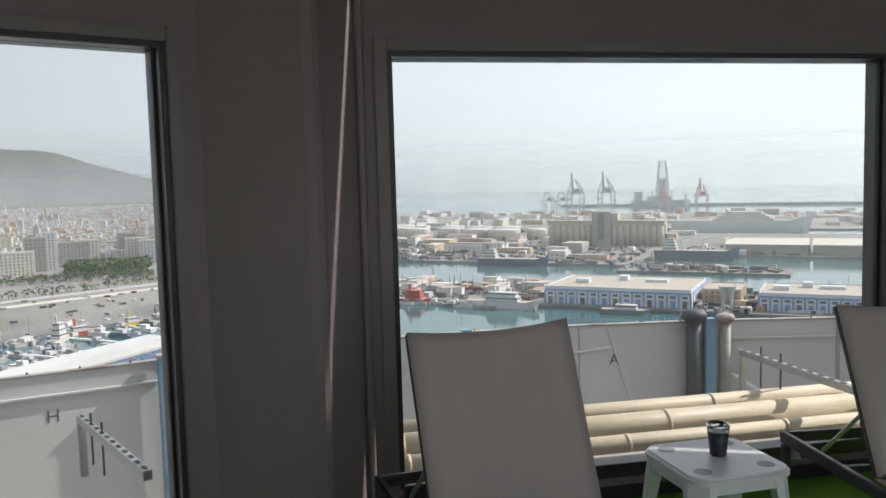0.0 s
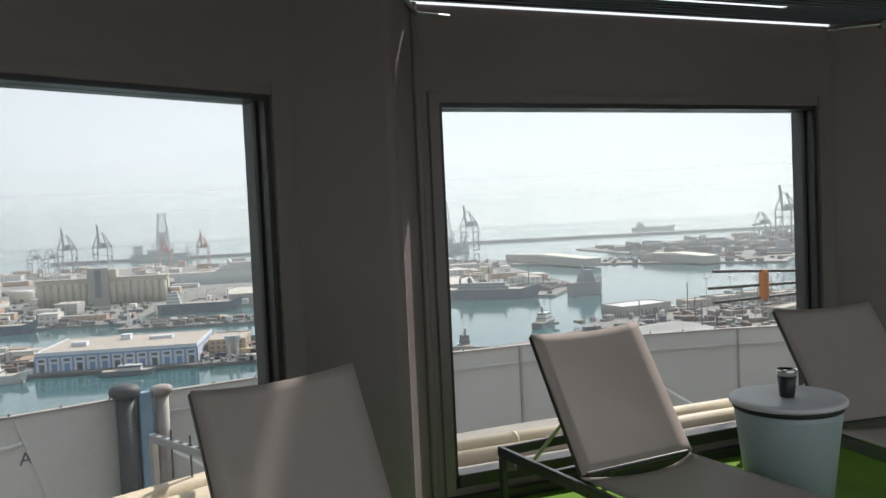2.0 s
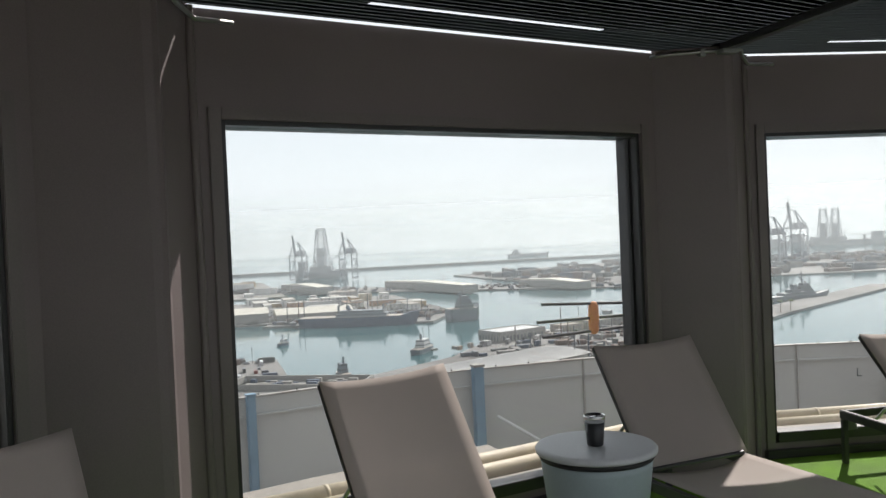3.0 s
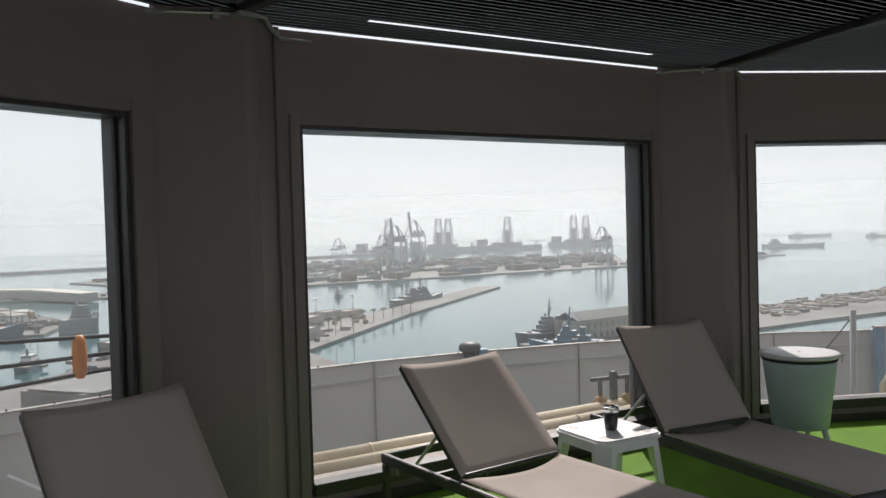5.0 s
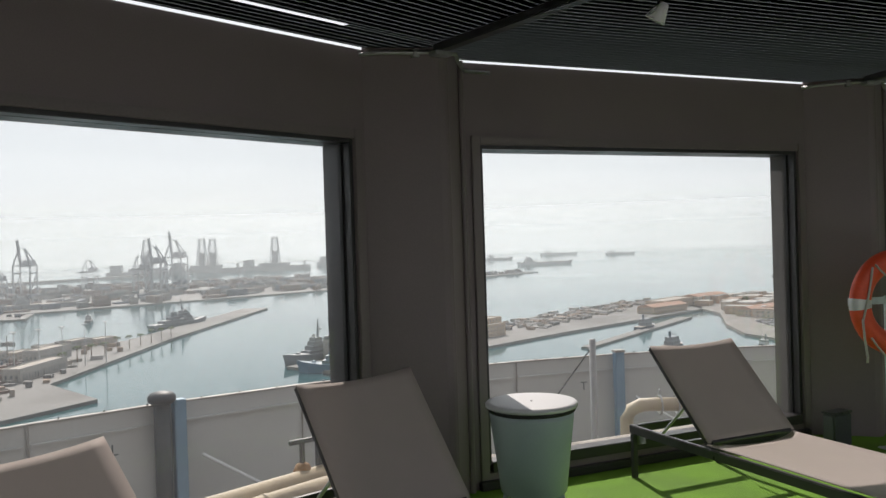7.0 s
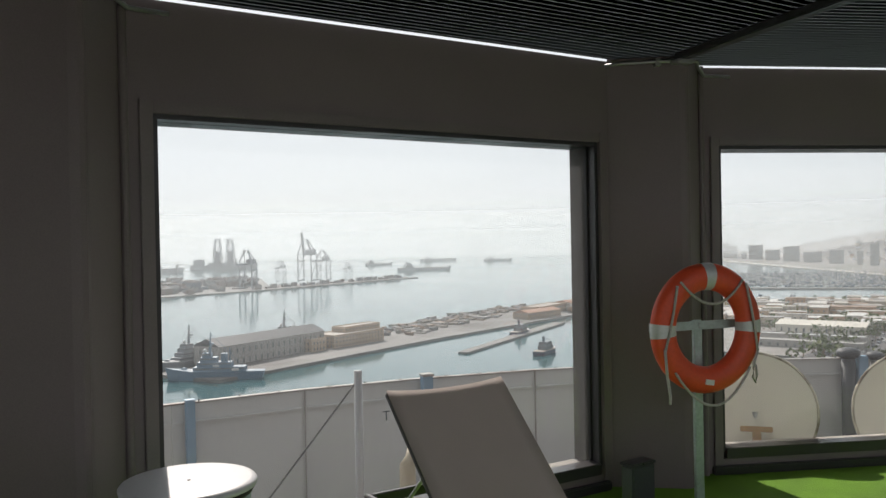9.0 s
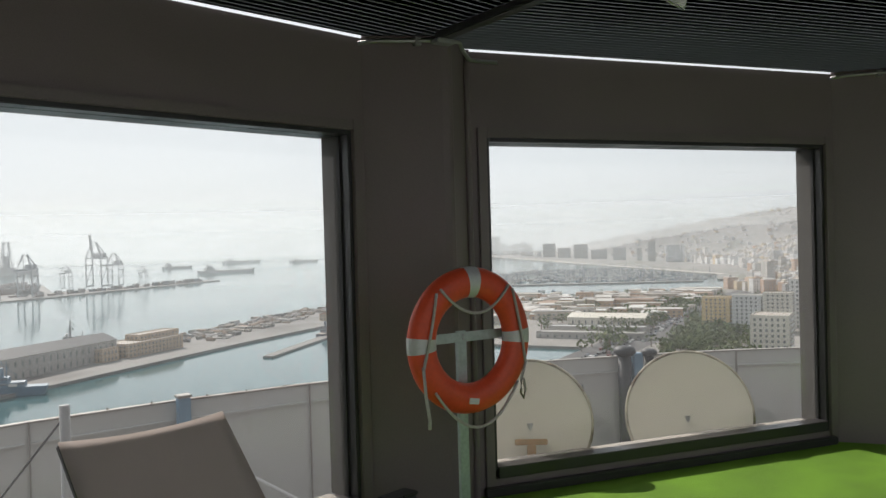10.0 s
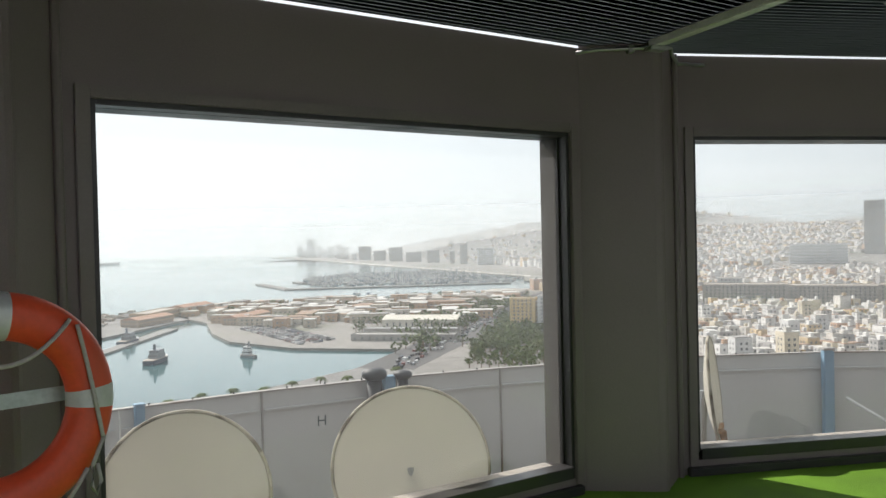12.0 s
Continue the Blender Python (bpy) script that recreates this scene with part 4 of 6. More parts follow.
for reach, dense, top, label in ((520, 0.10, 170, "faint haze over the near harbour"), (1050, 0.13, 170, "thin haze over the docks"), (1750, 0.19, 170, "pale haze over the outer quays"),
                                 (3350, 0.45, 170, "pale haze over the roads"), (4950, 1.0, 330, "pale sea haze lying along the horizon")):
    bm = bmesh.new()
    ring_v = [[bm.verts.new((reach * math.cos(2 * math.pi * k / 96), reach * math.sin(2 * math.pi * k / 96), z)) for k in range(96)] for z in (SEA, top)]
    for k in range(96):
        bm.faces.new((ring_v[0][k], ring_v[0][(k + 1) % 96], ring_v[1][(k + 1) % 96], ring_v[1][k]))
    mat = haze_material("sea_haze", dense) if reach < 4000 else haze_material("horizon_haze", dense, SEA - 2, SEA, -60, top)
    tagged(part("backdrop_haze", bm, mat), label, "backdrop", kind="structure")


# ---- harbour and town buildings ----
def island_material(name, stops, rough=0.85, big=0.02):
    """Paint that differs from one joined building to the next, with weathering."""
    m = bpy.data.materials.new(name)
    m.use_nodes = True
    n, l = m.node_tree.nodes, m.node_tree.links
    b = n["Principled BSDF"]
    b.inputs["Roughness"].default_value = rough
    b.inputs["Specular IOR Level"].default_value = 0.2
    geo, ramp = n.new("ShaderNodeNewGeometry"), n.new("ShaderNodeValToRGB")
    ramp.color_ramp.interpolation = "CONSTANT"
    els = ramp.color_ramp.elements
    while len(els) < len(stops):
        els.new(0.5)
    for k, (e, c) in enumerate(zip(els, stops)):
        e.position = k / len(stops)
        e.color = (*c, 1)
    l.new(geo.outputs["Random Per Island"], ramp.inputs[0])
    tc, ns, mr = n.new("ShaderNodeTexCoord"), n.new("ShaderNodeTexNoise"), n.new("ShaderNodeMapRange")
    ns.inputs["Scale"].default_value, ns.inputs["Detail"].default_value = big * 6, 6
    l.new(tc.outputs["Object"], ns.inputs["Vector"])
    mr.inputs[1].default_value, mr.inputs[2].default_value, mr.inputs[3].default_value, mr.inputs[4].default_value = 0.3, 0.7, 0.78, 1.12
    l.new(ns.outputs[0], mr.inputs[0])
    sc = n.new("ShaderNodeVectorMath")
    sc.operation = "SCALE"
    l.new(ramp.outputs[0], sc.inputs[0])
    l.new(mr.outputs[0], sc.inputs["Scale"])
    l.new(sc.outputs[0], b.inputs["Base Color"])
    return m


M_TOWN = island_material("town_render_paint", ((0.66, 0.655, 0.64), (0.54, 0.52, 0.49), (0.70, 0.695, 0.685), (0.58, 0.46, 0.31), (0.40, 0.395, 0.39), (0.64, 0.58, 0.47), (0.60, 0.60, 0.60), (0.50, 0.35, 0.26), (0.68, 0.675, 0.665), (0.46, 0.45, 0.44), (0.62, 0.60, 0.57), (0.72, 0.71, 0.70)))
M_ROOFS = island_material("flat_roof_coats", ((0.45, 0.42, 0.38), (0.55, 0.53, 0.50), (0.36, 0.26, 0.20), (0.60, 0.59, 0.57), (0.33, 0.32, 0.31)))
# dark panes lightened, distance haze put into the colour
M_PANE_FAR = material("far_window_glass", (0.16, 0.17, 0.18), 0.3, var=0.2, scale=0.3, fine=2, bump=0)
M_CONT = island_material("container_paint", ((0.16, 0.12, 0.11), (0.12, 0.14, 0.17), (0.26, 0.25, 0.24), (0.16, 0.17, 0.17), (0.20, 0.16, 0.14), (0.21, 0.22, 0.23)))
M_CARS = island_material("car_paint", ((0.55, 0.55, 0.55), (0.06, 0.06, 0.07), (0.26, 0.27, 0.28), (0.62, 0.62, 0.62), (0.22, 0.09, 0.08), (0.12, 0.14, 0.18), (0.40, 0.41, 0.42), (0.10, 0.10, 0.10)), 0.35)
M_BOATS = island_material("small_boat_paint", ((0.62, 0.62, 0.62), (0.30, 0.31, 0.33), (0.50, 0.50, 0.49), (0.16, 0.20, 0.26), (0.66, 0.66, 0.65), (0.40, 0.39, 0.37)), 0.5)
M_LEAF = island_material("tree_leaves", ((0.085, 0.125, 0.05), (0.105, 0.145, 0.055), (0.09, 0.115, 0.05), (0.135, 0.155, 0.07)), 0.9)
# ship white and dark blue dulled, distance haze put into the colour
M_WHITE = material("white_ship_paint", (0.56, 0.565, 0.565), 0.5, var=0.1, scale=0.1, fine=1, bump=0, stain=(0.42, 0.36, 0.30), stain_at=0.66)
M_NAVY = material("dark_blue_hull_paint", (0.10, 0.125, 0.17), 0.5, var=0.15, scale=0.1, fine=1, bump=0)
M_GREY_SHIP = material("grey_ship_paint", (0.22, 0.24, 0.26), 0.5, var=0.12, scale=0.1, fine=1, bump=0)
M_BLUE_SHIP = material("blue_grey_ship_paint", (0.13, 0.21, 0.28), 0.5, var=0.12, scale=0.1, fine=1, bump=0)
# ship grey lightened: haze before the distant ships put into their paint
M_FAR_SHIP = material("haze_paled_grey_hull", (0.36, 0.375, 0.39), 0.6, var=0.12, scale=0.05, fine=1, bump=0)
M_YELLOW = material("yellow_barge_paint", (0.62, 0.46, 0.06), 0.5, var=0.12, scale=0.1, fine=1, bump=0)
M_RED_SHIP = material("red_ship_paint", (0.55, 0.09, 0.05), 0.5, var=0.12, scale=0.1, fine=1, bump=0)
# blue shed, tan roof, silo, apricot and red crane paints greyed for haze
M_SHED_BLUE = material("blue_shed_paint", (0.22, 0.31, 0.50), 0.6, var=0.12, scale=0.1, fine=1, bump=0)
M_SHED_WHITE = material("white_shed_wall", (0.60, 0.63, 0.68), 0.7, var=0.08, scale=0.1, fine=1, bump=0)
M_SHED_ROOF = material("tan_shed_roof", (0.40, 0.355, 0.31), 0.8, var=0.15, scale=0.05, fine=0.8, bump=0)
M_SILO = material("sandy_silo_concrete", (0.47, 0.43, 0.36), 0.85, var=0.12, scale=0.08, fine=0.8, bump=0)
M_ORANGE_WALL = material("apricot_render", (0.46, 0.36, 0.27), 0.85, var=0.1, scale=0.08, fine=0.8, bump=0)
M_FLAT_YELLOW = material("yellow_flat_render", (0.62, 0.46, 0.25), 0.85, var=0.1, scale=0.08, fine=0.8, bump=0)
M_TERRA = material("terracotta_roof", (0.40, 0.24, 0.17), 0.85, var=0.15, scale=0.1, fine=0.8, bump=0)
M_STONE = material("grey_stone_wall", (0.34, 0.33, 0.31), 0.9, var=0.12, scale=0.1, fine=0.8, bump=0)
M_CRANE = material("grey_blue_crane_paint", (0.26, 0.28, 0.31), 0.6, var=0.1, scale=0.1, fine=1, bump=0)
M_CRANE_RED = material("red_crane_paint", (0.33, 0.20, 0.19), 0.6, var=0.1, scale=0.1, fine=1, bump=0)
M_ASPHALT = material("road_asphalt", (0.10, 0.10, 0.10), 0.9, var=0.15, scale=0.05, fine=0.6, bump=0)
M_BARK = material("palm_bark", (0.16, 0.12, 0.08), 0.9, var=0.2, scale=2, fine=12)
M_SOLAR = material("solar_panel_blue", (0.05, 0.09, 0.16), 0.25, var=0.1, scale=0.3, fine=3, bump=0)
M_TANK = material("pale_tank_paint", (0.60, 0.57, 0.50), 0.6, var=0.1, scale=0.05, fine=0.5, bump=0)

CUBE_V = np.array([(-.5, -.5, 0), (.5, -.5, 0), (.5, .5, 0), (-.5, .5, 0), (-.5, -.5, 1), (.5, -.5, 1), (.5, .5, 1), (-.5, .5, 1)])
CUBE_F = ((3, 2, 1, 0), (4, 5, 6, 7), (0, 1, 5, 4), (1, 2, 6, 5), (2, 3, 7, 6), (3, 0, 4, 7))


class Heap:
    """Many small solids joined in one mesh, with a material slot for each."""

    def __init__(self):
        self.v, self.f, self.s, self.n = [], [], [], 0

    def add(self, v, f, slot=0):
        self.v.append(np.asarray(v, float))
        self.f += [tuple(i + self.n for i in q) for q in f]
        self.s += [slot] * len(f)
        self.n += len(v)

    def box(self, x, y, z, w, d, h, turn=0.0, slot=0):
        c, s = math.cos(turn), math.sin(turn)
        v = CUBE_V * (w, d, h)
        self.add(np.column_stack((x + v[:, 0] * c - v[:, 1] * s, y + v[:, 0] * s + v[:, 1] * c, z + v[:, 2])), CUBE_F, slot)

    def windows(self, x, y, z, w, d, h, turn, slot, floor_h=3.2, gap=3.4, ww=1.4, hh=1.5):
        """Recess-dark panes on the two faces that look towards the tower."""
        c, s = math.cos(turn), math.sin(turn)
        for face in range(4):
            nx, ny = ((0, -1), (1, 0), (0, 1), (-1, 0))[face]
            half, wide = (d / 2, w) if face % 2 == 0 else (w / 2, d)
            cx, cy = nx * half, ny * half
            gx, gy = nx * c - ny * s, nx * s + ny * c
            if gx * -x + gy * -y < 0:
                continue
            tx, ty = -ny, nx
            cols, rows = int((wide - 1) / gap), max(1, int((h + .3) / floor_h))
            for i in range(cols):
                u = (i - (cols - 1) / 2) * gap
                for j in range(rows):
                    zz = z + 1.0 + j * floor_h
                    pts = []
                    for a, b in ((-ww / 2, 0), (ww / 2, 0), (ww / 2, hh), (-ww / 2, hh)):
                        lx, ly = cx + nx * 0.08 + tx * (u + a), cy + ny * 0.08 + ty * (u + a)
                        pts.append((x + lx * c - ly * s, y + lx * s + ly * c, zz + b))
                    self.add(pts, ((0, 1, 2, 3),), slot)

    def build(self, name, mats, label, category, kind="stuff", group=""):
        me = bpy.data.meshes.new(name)
        me.from_pydata(np.concatenate(self.v).tolist(), [], self.f)
        for mt in mats:
            me.materials.append(mt)
        me.polygons.foreach_set("material_index", self.s)
        me.update()
        return tagged(new(name, me), label, category, group, kind)


def inside(poly, x, y):
    hit = False
    for (x0, y0), (x1, y1) in zip(poly, poly[1:] + poly[:1]):
        if (y0 > y) != (y1 > y) and x < (x1 - x0) * (y - y0) / (y1 - y0) + x0:
            hit = not hit
    return hit


def town(name, poly, step, size, height, turn, seed, label, lift=lambda x, y: 0, win_r=1700, fill=0.85):
    rng = random.Random(seed)
    hp = Heap()
    xs, ys = [p[0] for p in poly], [p[1] for p in poly]
    c, s = math.cos(turn), math.sin(turn)
    span = max(max(xs) - min(xs), max(ys) - min(ys))
    n = int(span / step) + 2
    mx, my = (max(xs) + min(xs)) / 2, (max(ys) + min(ys)) / 2
    for i in range(-n, n):
        for j in range(-n, n):
            gi, gj = i * step + (i // 4) * step * 0.35 + rng.uniform(-.2, .2) * step, j * step + (j // 5) * step * 0.4 + rng.uniform(-.2, .2) * step
            x, y = mx + gi * c - gj * s, my + gi * s + gj * c
            if rng.random() > fill or not inside(poly, x, y):
                continue
            w, d = rng.uniform(*size), rng.uniform(*size)
            h = rng.uniform(*height) * (1.7 if rng.random() < 0.06 else 1)
            z = QUAY + lift(x, y) - 1
            a = turn + rng.uniform(-.06, .06)
            hp.box(x, y, z, w, d, h + 1, a, 0)
            hp.box(x, y, z + h + 1, w * 0.93, d * 0.93, 0.4, a, 1)
            if rng.random() < 0.6:
                hp.box(x + rng.uniform(-.25, .25) * w, y + rng.uniform(-.25, .25) * d, z + h + 1.3, w * rng.uniform(.2, .4), d * rng.uniform(.2, .4), 2.6, a, 0)
            if math.hypot(x, y) < win_r:
                hp.windows(x, y, z + 1, w, d, h, a, 2)
    return hp.build(name, [M_TOWN, M_ROOFS, M_PANE_FAR], label, "buildings")


def block(name, x, y, w, d, h, turn, wall, label, roof=None, floors=0, gap=3.5, category="building", group="", pitched=0.0, ww=1.5):
    """One building with walls, roof, parapet and a window for every bay of every floor that looks at the tower."""
    t = thing(name, pose(x, y, QUAY, 0, 0, turn), label, category, group)
    part("wall", box((-w / 2, -d / 2, -0.5), (w / 2, d / 2, h)), wall, t)
    if pitched:
        bm = bmesh.new()
        vs = [bm.verts.new(p) for p in ((-w / 2 - .5, -d / 2 - .5, h), (w / 2 + .5, -d / 2 - .5, h), (w / 2 + .5, d / 2 + .5, h), (-w / 2 - .5, d / 2 + .5, h), (-w / 2 - .5, 0, h + pitched), (w / 2 + .5, 0, h + pitched))]
        for q in ((0, 1, 5, 4), (2, 3, 4, 5), (0, 4, 3), (1, 2, 5), (3, 2, 1, 0)):
            bm.faces.new([vs[i] for i in q])
        part("roof", bm, roof or M_SHED_ROOF, t)
    else:
        part("roof", box((-w / 2 + .4, -d / 2 + .4, h), (w / 2 - .4, d / 2 - .4, h + 0.25)), roof or M_SHED_ROOF, t)
        for a, b in (((-w / 2, -d / 2, h), (w / 2, -d / 2 + .4, h + .9)), ((-w / 2, d / 2 - .4, h), (w / 2, d / 2, h + .9)), ((-w / 2, -d / 2 + .4, h), (-w / 2 + .4, d / 2 - .4, h + .9)), ((w / 2 - .4, -d / 2 + .4, h), (w / 2, d / 2 - .4, h + .9))):
            part("roof_edge", box(a, b), wall, t)
    if floors:
        hp = Heap()
        fh = h / floors
        m = pose(x, y, QUAY, 0, 0, turn).inverted()
        hp.windows(x, y, QUAY - 0.2, w, d, h, radians(turn), 0, fh, gap, ww, fh * 0.5)
        v = np.concatenate(hp.v)
        v = np.array([tuple(m @ Vector(p)) for p in v])
        if math.hypot(x, y) > 640:
            me = bpy.data.meshes.new("windows")
            me.from_pydata(v.tolist(), [], hp.f)
            me.materials.append(M_PANE_FAR)
            ob = tagged(new("windows", me), kind="stuff")
            ob.parent = t
            return t
        for q in hp.f:
            me = bpy.data.meshes.new("window")
            me.from_pydata([tuple(v[i]) for i in q], [], [(0, 1, 2, 3)])
            me.materials.append(M_PANE_FAR)
            ob = new("window", me)
            ob.parent = t
    return t


def st_block(name, s0, s1, t0, t1, h, wall, label, **kw):
    x, y = st((s0 + s1) / 2, (t0 + t1) / 2)
    return block(name, x, y, s1 - s0, t1 - t0, h, math.degrees(math.atan2(AX.y, AX.x)), wall, label, **kw)


# blue and white quay sheds
def quay_shed(s0, s1, t0, t1, h, label, bays):
    t = st_block("quay_shed", s0, s1, t0, t1, h, M_SHED_WHITE, label, category="warehouse", group="quay sheds")
    w, d = s1 - s0, t1 - t0
    part("band", box((-w / 2 - .15, -d / 2 - .15, h - 2.2), (w / 2 + .15, d / 2 + .15, h - 1.2)), M_SHED_BLUE, t, "blue band under the roof edge")
    for k in range(bays + 1):
        x = -w / 2 + w * k / bays
        part("pier_strip", box((x - .5, -d / 2 - .25, 0), (x + .5, -d / 2 - .01, h - 2.2)), M_SHED_BLUE, t, "blue upright strip")
        if k < bays:
            part("door", box((x + w / bays * .3, -d / 2 - .1, 0), (x + w / bays * .72, -d / 2 - .01, h * 0.42)), M_SHED_BLUE if k % 3 else M_PANE_FAR, t)
            part("window", box((x + w / bays * .25, -d / 2 - .1, h * .55), (x + w / bays * .75, -d / 2 - .01, h * .70)), M_PANE_FAR, t)
    n2 = max(3, int(d / 9))
    for k in range(n2 + 1):
        y = -d / 2 + d * k / n2
        part("pier_strip", box((w / 2 + .01, y - .5, 0), (w / 2 + .25, y + .5, h - 2.2)), M_SHED_BLUE, t)
    for x, y, a, b, c in ((-w * .3, -d * .1, 9, 6, 3), (w * .2, d * .1, 14, 5, 2.2), (-w * .05, d * .2, 6, 6, 3.5)):
        part("roof_plant", box((x - a / 2, y - b / 2, h + .25), (x + a / 2, y + b / 2, h + c)), M_SHED_WHITE, t, "white roof plant")
    return t


quay_shed(-176, -84, 508, 572, 10.5, "long blue and white quay shed with tan roof", 13)
quay_shed(-46, 10, 512, 562, 10, "blue and white quay shed with tan roof", 9)
st_block("quay_office", -81, -58, 532, 568, 8.5, M_ORANGE_WALL, "plain tan quay office", floors=3)

# grain silo: a row of drums either side of a head tower
silo = thing("grain_silo", pose(*st(-250, 945), QUAY, 0, 0, math.degrees(math.atan2(AX.y, AX.x))), "sandy concrete grain silo with fluted drums and head tower", "silo")
for k in range(18):
    x = -64 + 128 * k / 17
    if abs(x + 3) > 9:
        part("drum", rod((x, 0, 0), (x, 0, 24.5), 4.1, 14), M_SILO, silo, smooth=True)
part("back_wall", box((-69, 4, 0), (69, 14, 25.5)), M_SILO, silo)
part("gallery", box((-69, -3, 24.5), (69, 10, 28.5)), M_SILO, silo, "long gallery on top")
part("roof", box((-70, -4, 28.5), (70, 11, 29.3)), M_SHED_ROOF, silo)
part("head_tower", box((-14, -6, 0), (8, 12, 40)), M_STONE, silo, "grey head tower")
part("tower_strip", box((-6.5, -6.4, 8), (0.5, -6.01, 38)), M_PANE_FAR, silo, "dark window strip")
part("tower_wing", box((8, -4, 29.3), (16, 9, 38)), M_SILO, silo)

for k, (s0, s1) in enumerate(((-108, -30), (-26, 62), (70, 150))):
    st_block("dock_warehouse", s0, s1, 862, 905, 10 if k < 2 else 7, M_STONE, "long dock warehouse with pale pitched roof", roof=M_TANK, pitched=5, category="warehouse", group="dock warehouses")


def tank(x, y, r, h):
    t = thing("storage_tank", pose(x, y, QUAY), "pale round storage tank with low domed roof", "tank", "storage tanks")
    part("shell", lathe([(0, 0), (r, 0), (r, h)], 40), M_TANK, t, smooth=True)
    part("roof", lathe([(r + .2, h), (r + .2, h + .4), (r * .5, h + 1.4), (0, h + 1.8)], 40), M_WHITE, t, "white domed roof", True)
    part("rail", tube([(r * math.cos(a), r * math.sin(a), h + 1.2) for a in [2 * math.pi * j / 24 for j in range(24)]], 0.15, 4, True), M_GALV, t)


for s, t_, r in ((-452, 1030, 21), (-408, 1022, 21), (-500, 1048, 17), (-545, 1035, 17), (-470, 1085, 19), (-425, 1080, 19), (-520, 1100, 18), (-590, 1060, 18), (-365, 1035, 14), (-350, 1075, 16), (-610, 1110, 20)):
    tank(*st(s, t_), r, 13)


# ships
def ship(x, y, turn, length, beam, deck, hull, house, label, aft=True, levels=3, masts=2, deck_mat=None, gear=0, bow=0.16):
    t = thing("ship", pose(x, y, SEA, 0, 0, turn), label, "ship", "moored ships")
    L, B = length / 2, beam / 2
    poly = [(-L, -B * .85), (-L, B * .85), (-L * .9, B), (L * (1 - 2 * bow), B), (L * (1 - bow * .7), B * .62), (L, 0), (L * (1 - bow * .7), -B * .62), (L * (1 - 2 * bow), -B), (-L * .9, -B)]
    bm = bmesh.new()
    lo = [bm.verts.new((px * (0.97 if px < L else 0.93), py * 0.9, -0.4)) for px, py in poly]
    hi = [bm.verts.new((px, py, deck + (deck * 0.35 if px > L * (1 - bow) else 0))) for px, py in poly]
    bm.faces.new(lo)
    bm.faces.new(hi[::-1])
    for k in range(len(poly)):
        bm.faces.new((lo[k], hi[k], hi[(k + 1) % len(poly)], lo[(k + 1) % len(poly)]))
    bmesh.ops.recalc_face_normals(bm, faces=bm.faces[:])
    part("hull", bm, hull, t)
    part("deck", prism([(px * .97, py * .93) for px, py in poly], deck + 0.02, deck + 0.35), deck_mat or M_SHED_ROOF, t)
    hx = -L * 0.62 if aft else L * 0.05
    hl = length * (0.16 if aft else 0.42)
    for k in range(levels):
        f = 1 - 0.13 * k
        part("deckhouse", box((hx - hl / 2 * f, -B * .8 * f, deck + .3 + k * 2.9), (hx + hl / 2 * f, B * .8 * f, deck + .3 + (k + 1) * 2.9)), house, t)
        part("window_band", box((hx - hl / 2 * f - .08, -B * .8 * f - .08, deck + 1.9 + k * 2.9), (hx + hl / 2 * f + .08, B * .8 * f + .08, deck + 2.7 + k * 2.9)), M_PANE_FAR, t)
    top = deck + levels * 2.9
    part("funnel", rod((hx - hl * .25, 0, top), (hx - hl * .3, 0, top + 4.5), B * .22, 12), hull, t)
    for k in range(masts):
        x0 = hx + hl * .2 + k * length * 0.45 * (1 if aft else -0.6)
        z0 = top if k == 0 else deck
        part("mast", rod((x0, 0, z0), (x0, 0, z0 + max(6, length * .10)), max(.15, length * .004), 6, .08), house, t)
        part("yard", bar((x0, -B * .5, z0 + length * .07), (x0, B * .5, z0 + length * .07), .25, .25), house, t)
    for k in range(gear):
        x0 = -L * .35 + length * .75 * k / max(1, gear)
        part("deck_crane", rod((x0, 0, deck), (x0, 0, deck + 11), .8, 8), house, t)
        part("crane_jib", bar((x0, 0, deck + 10.5), (x0 + 9, 0, deck + 13), .7, .7), house, t)
    return t


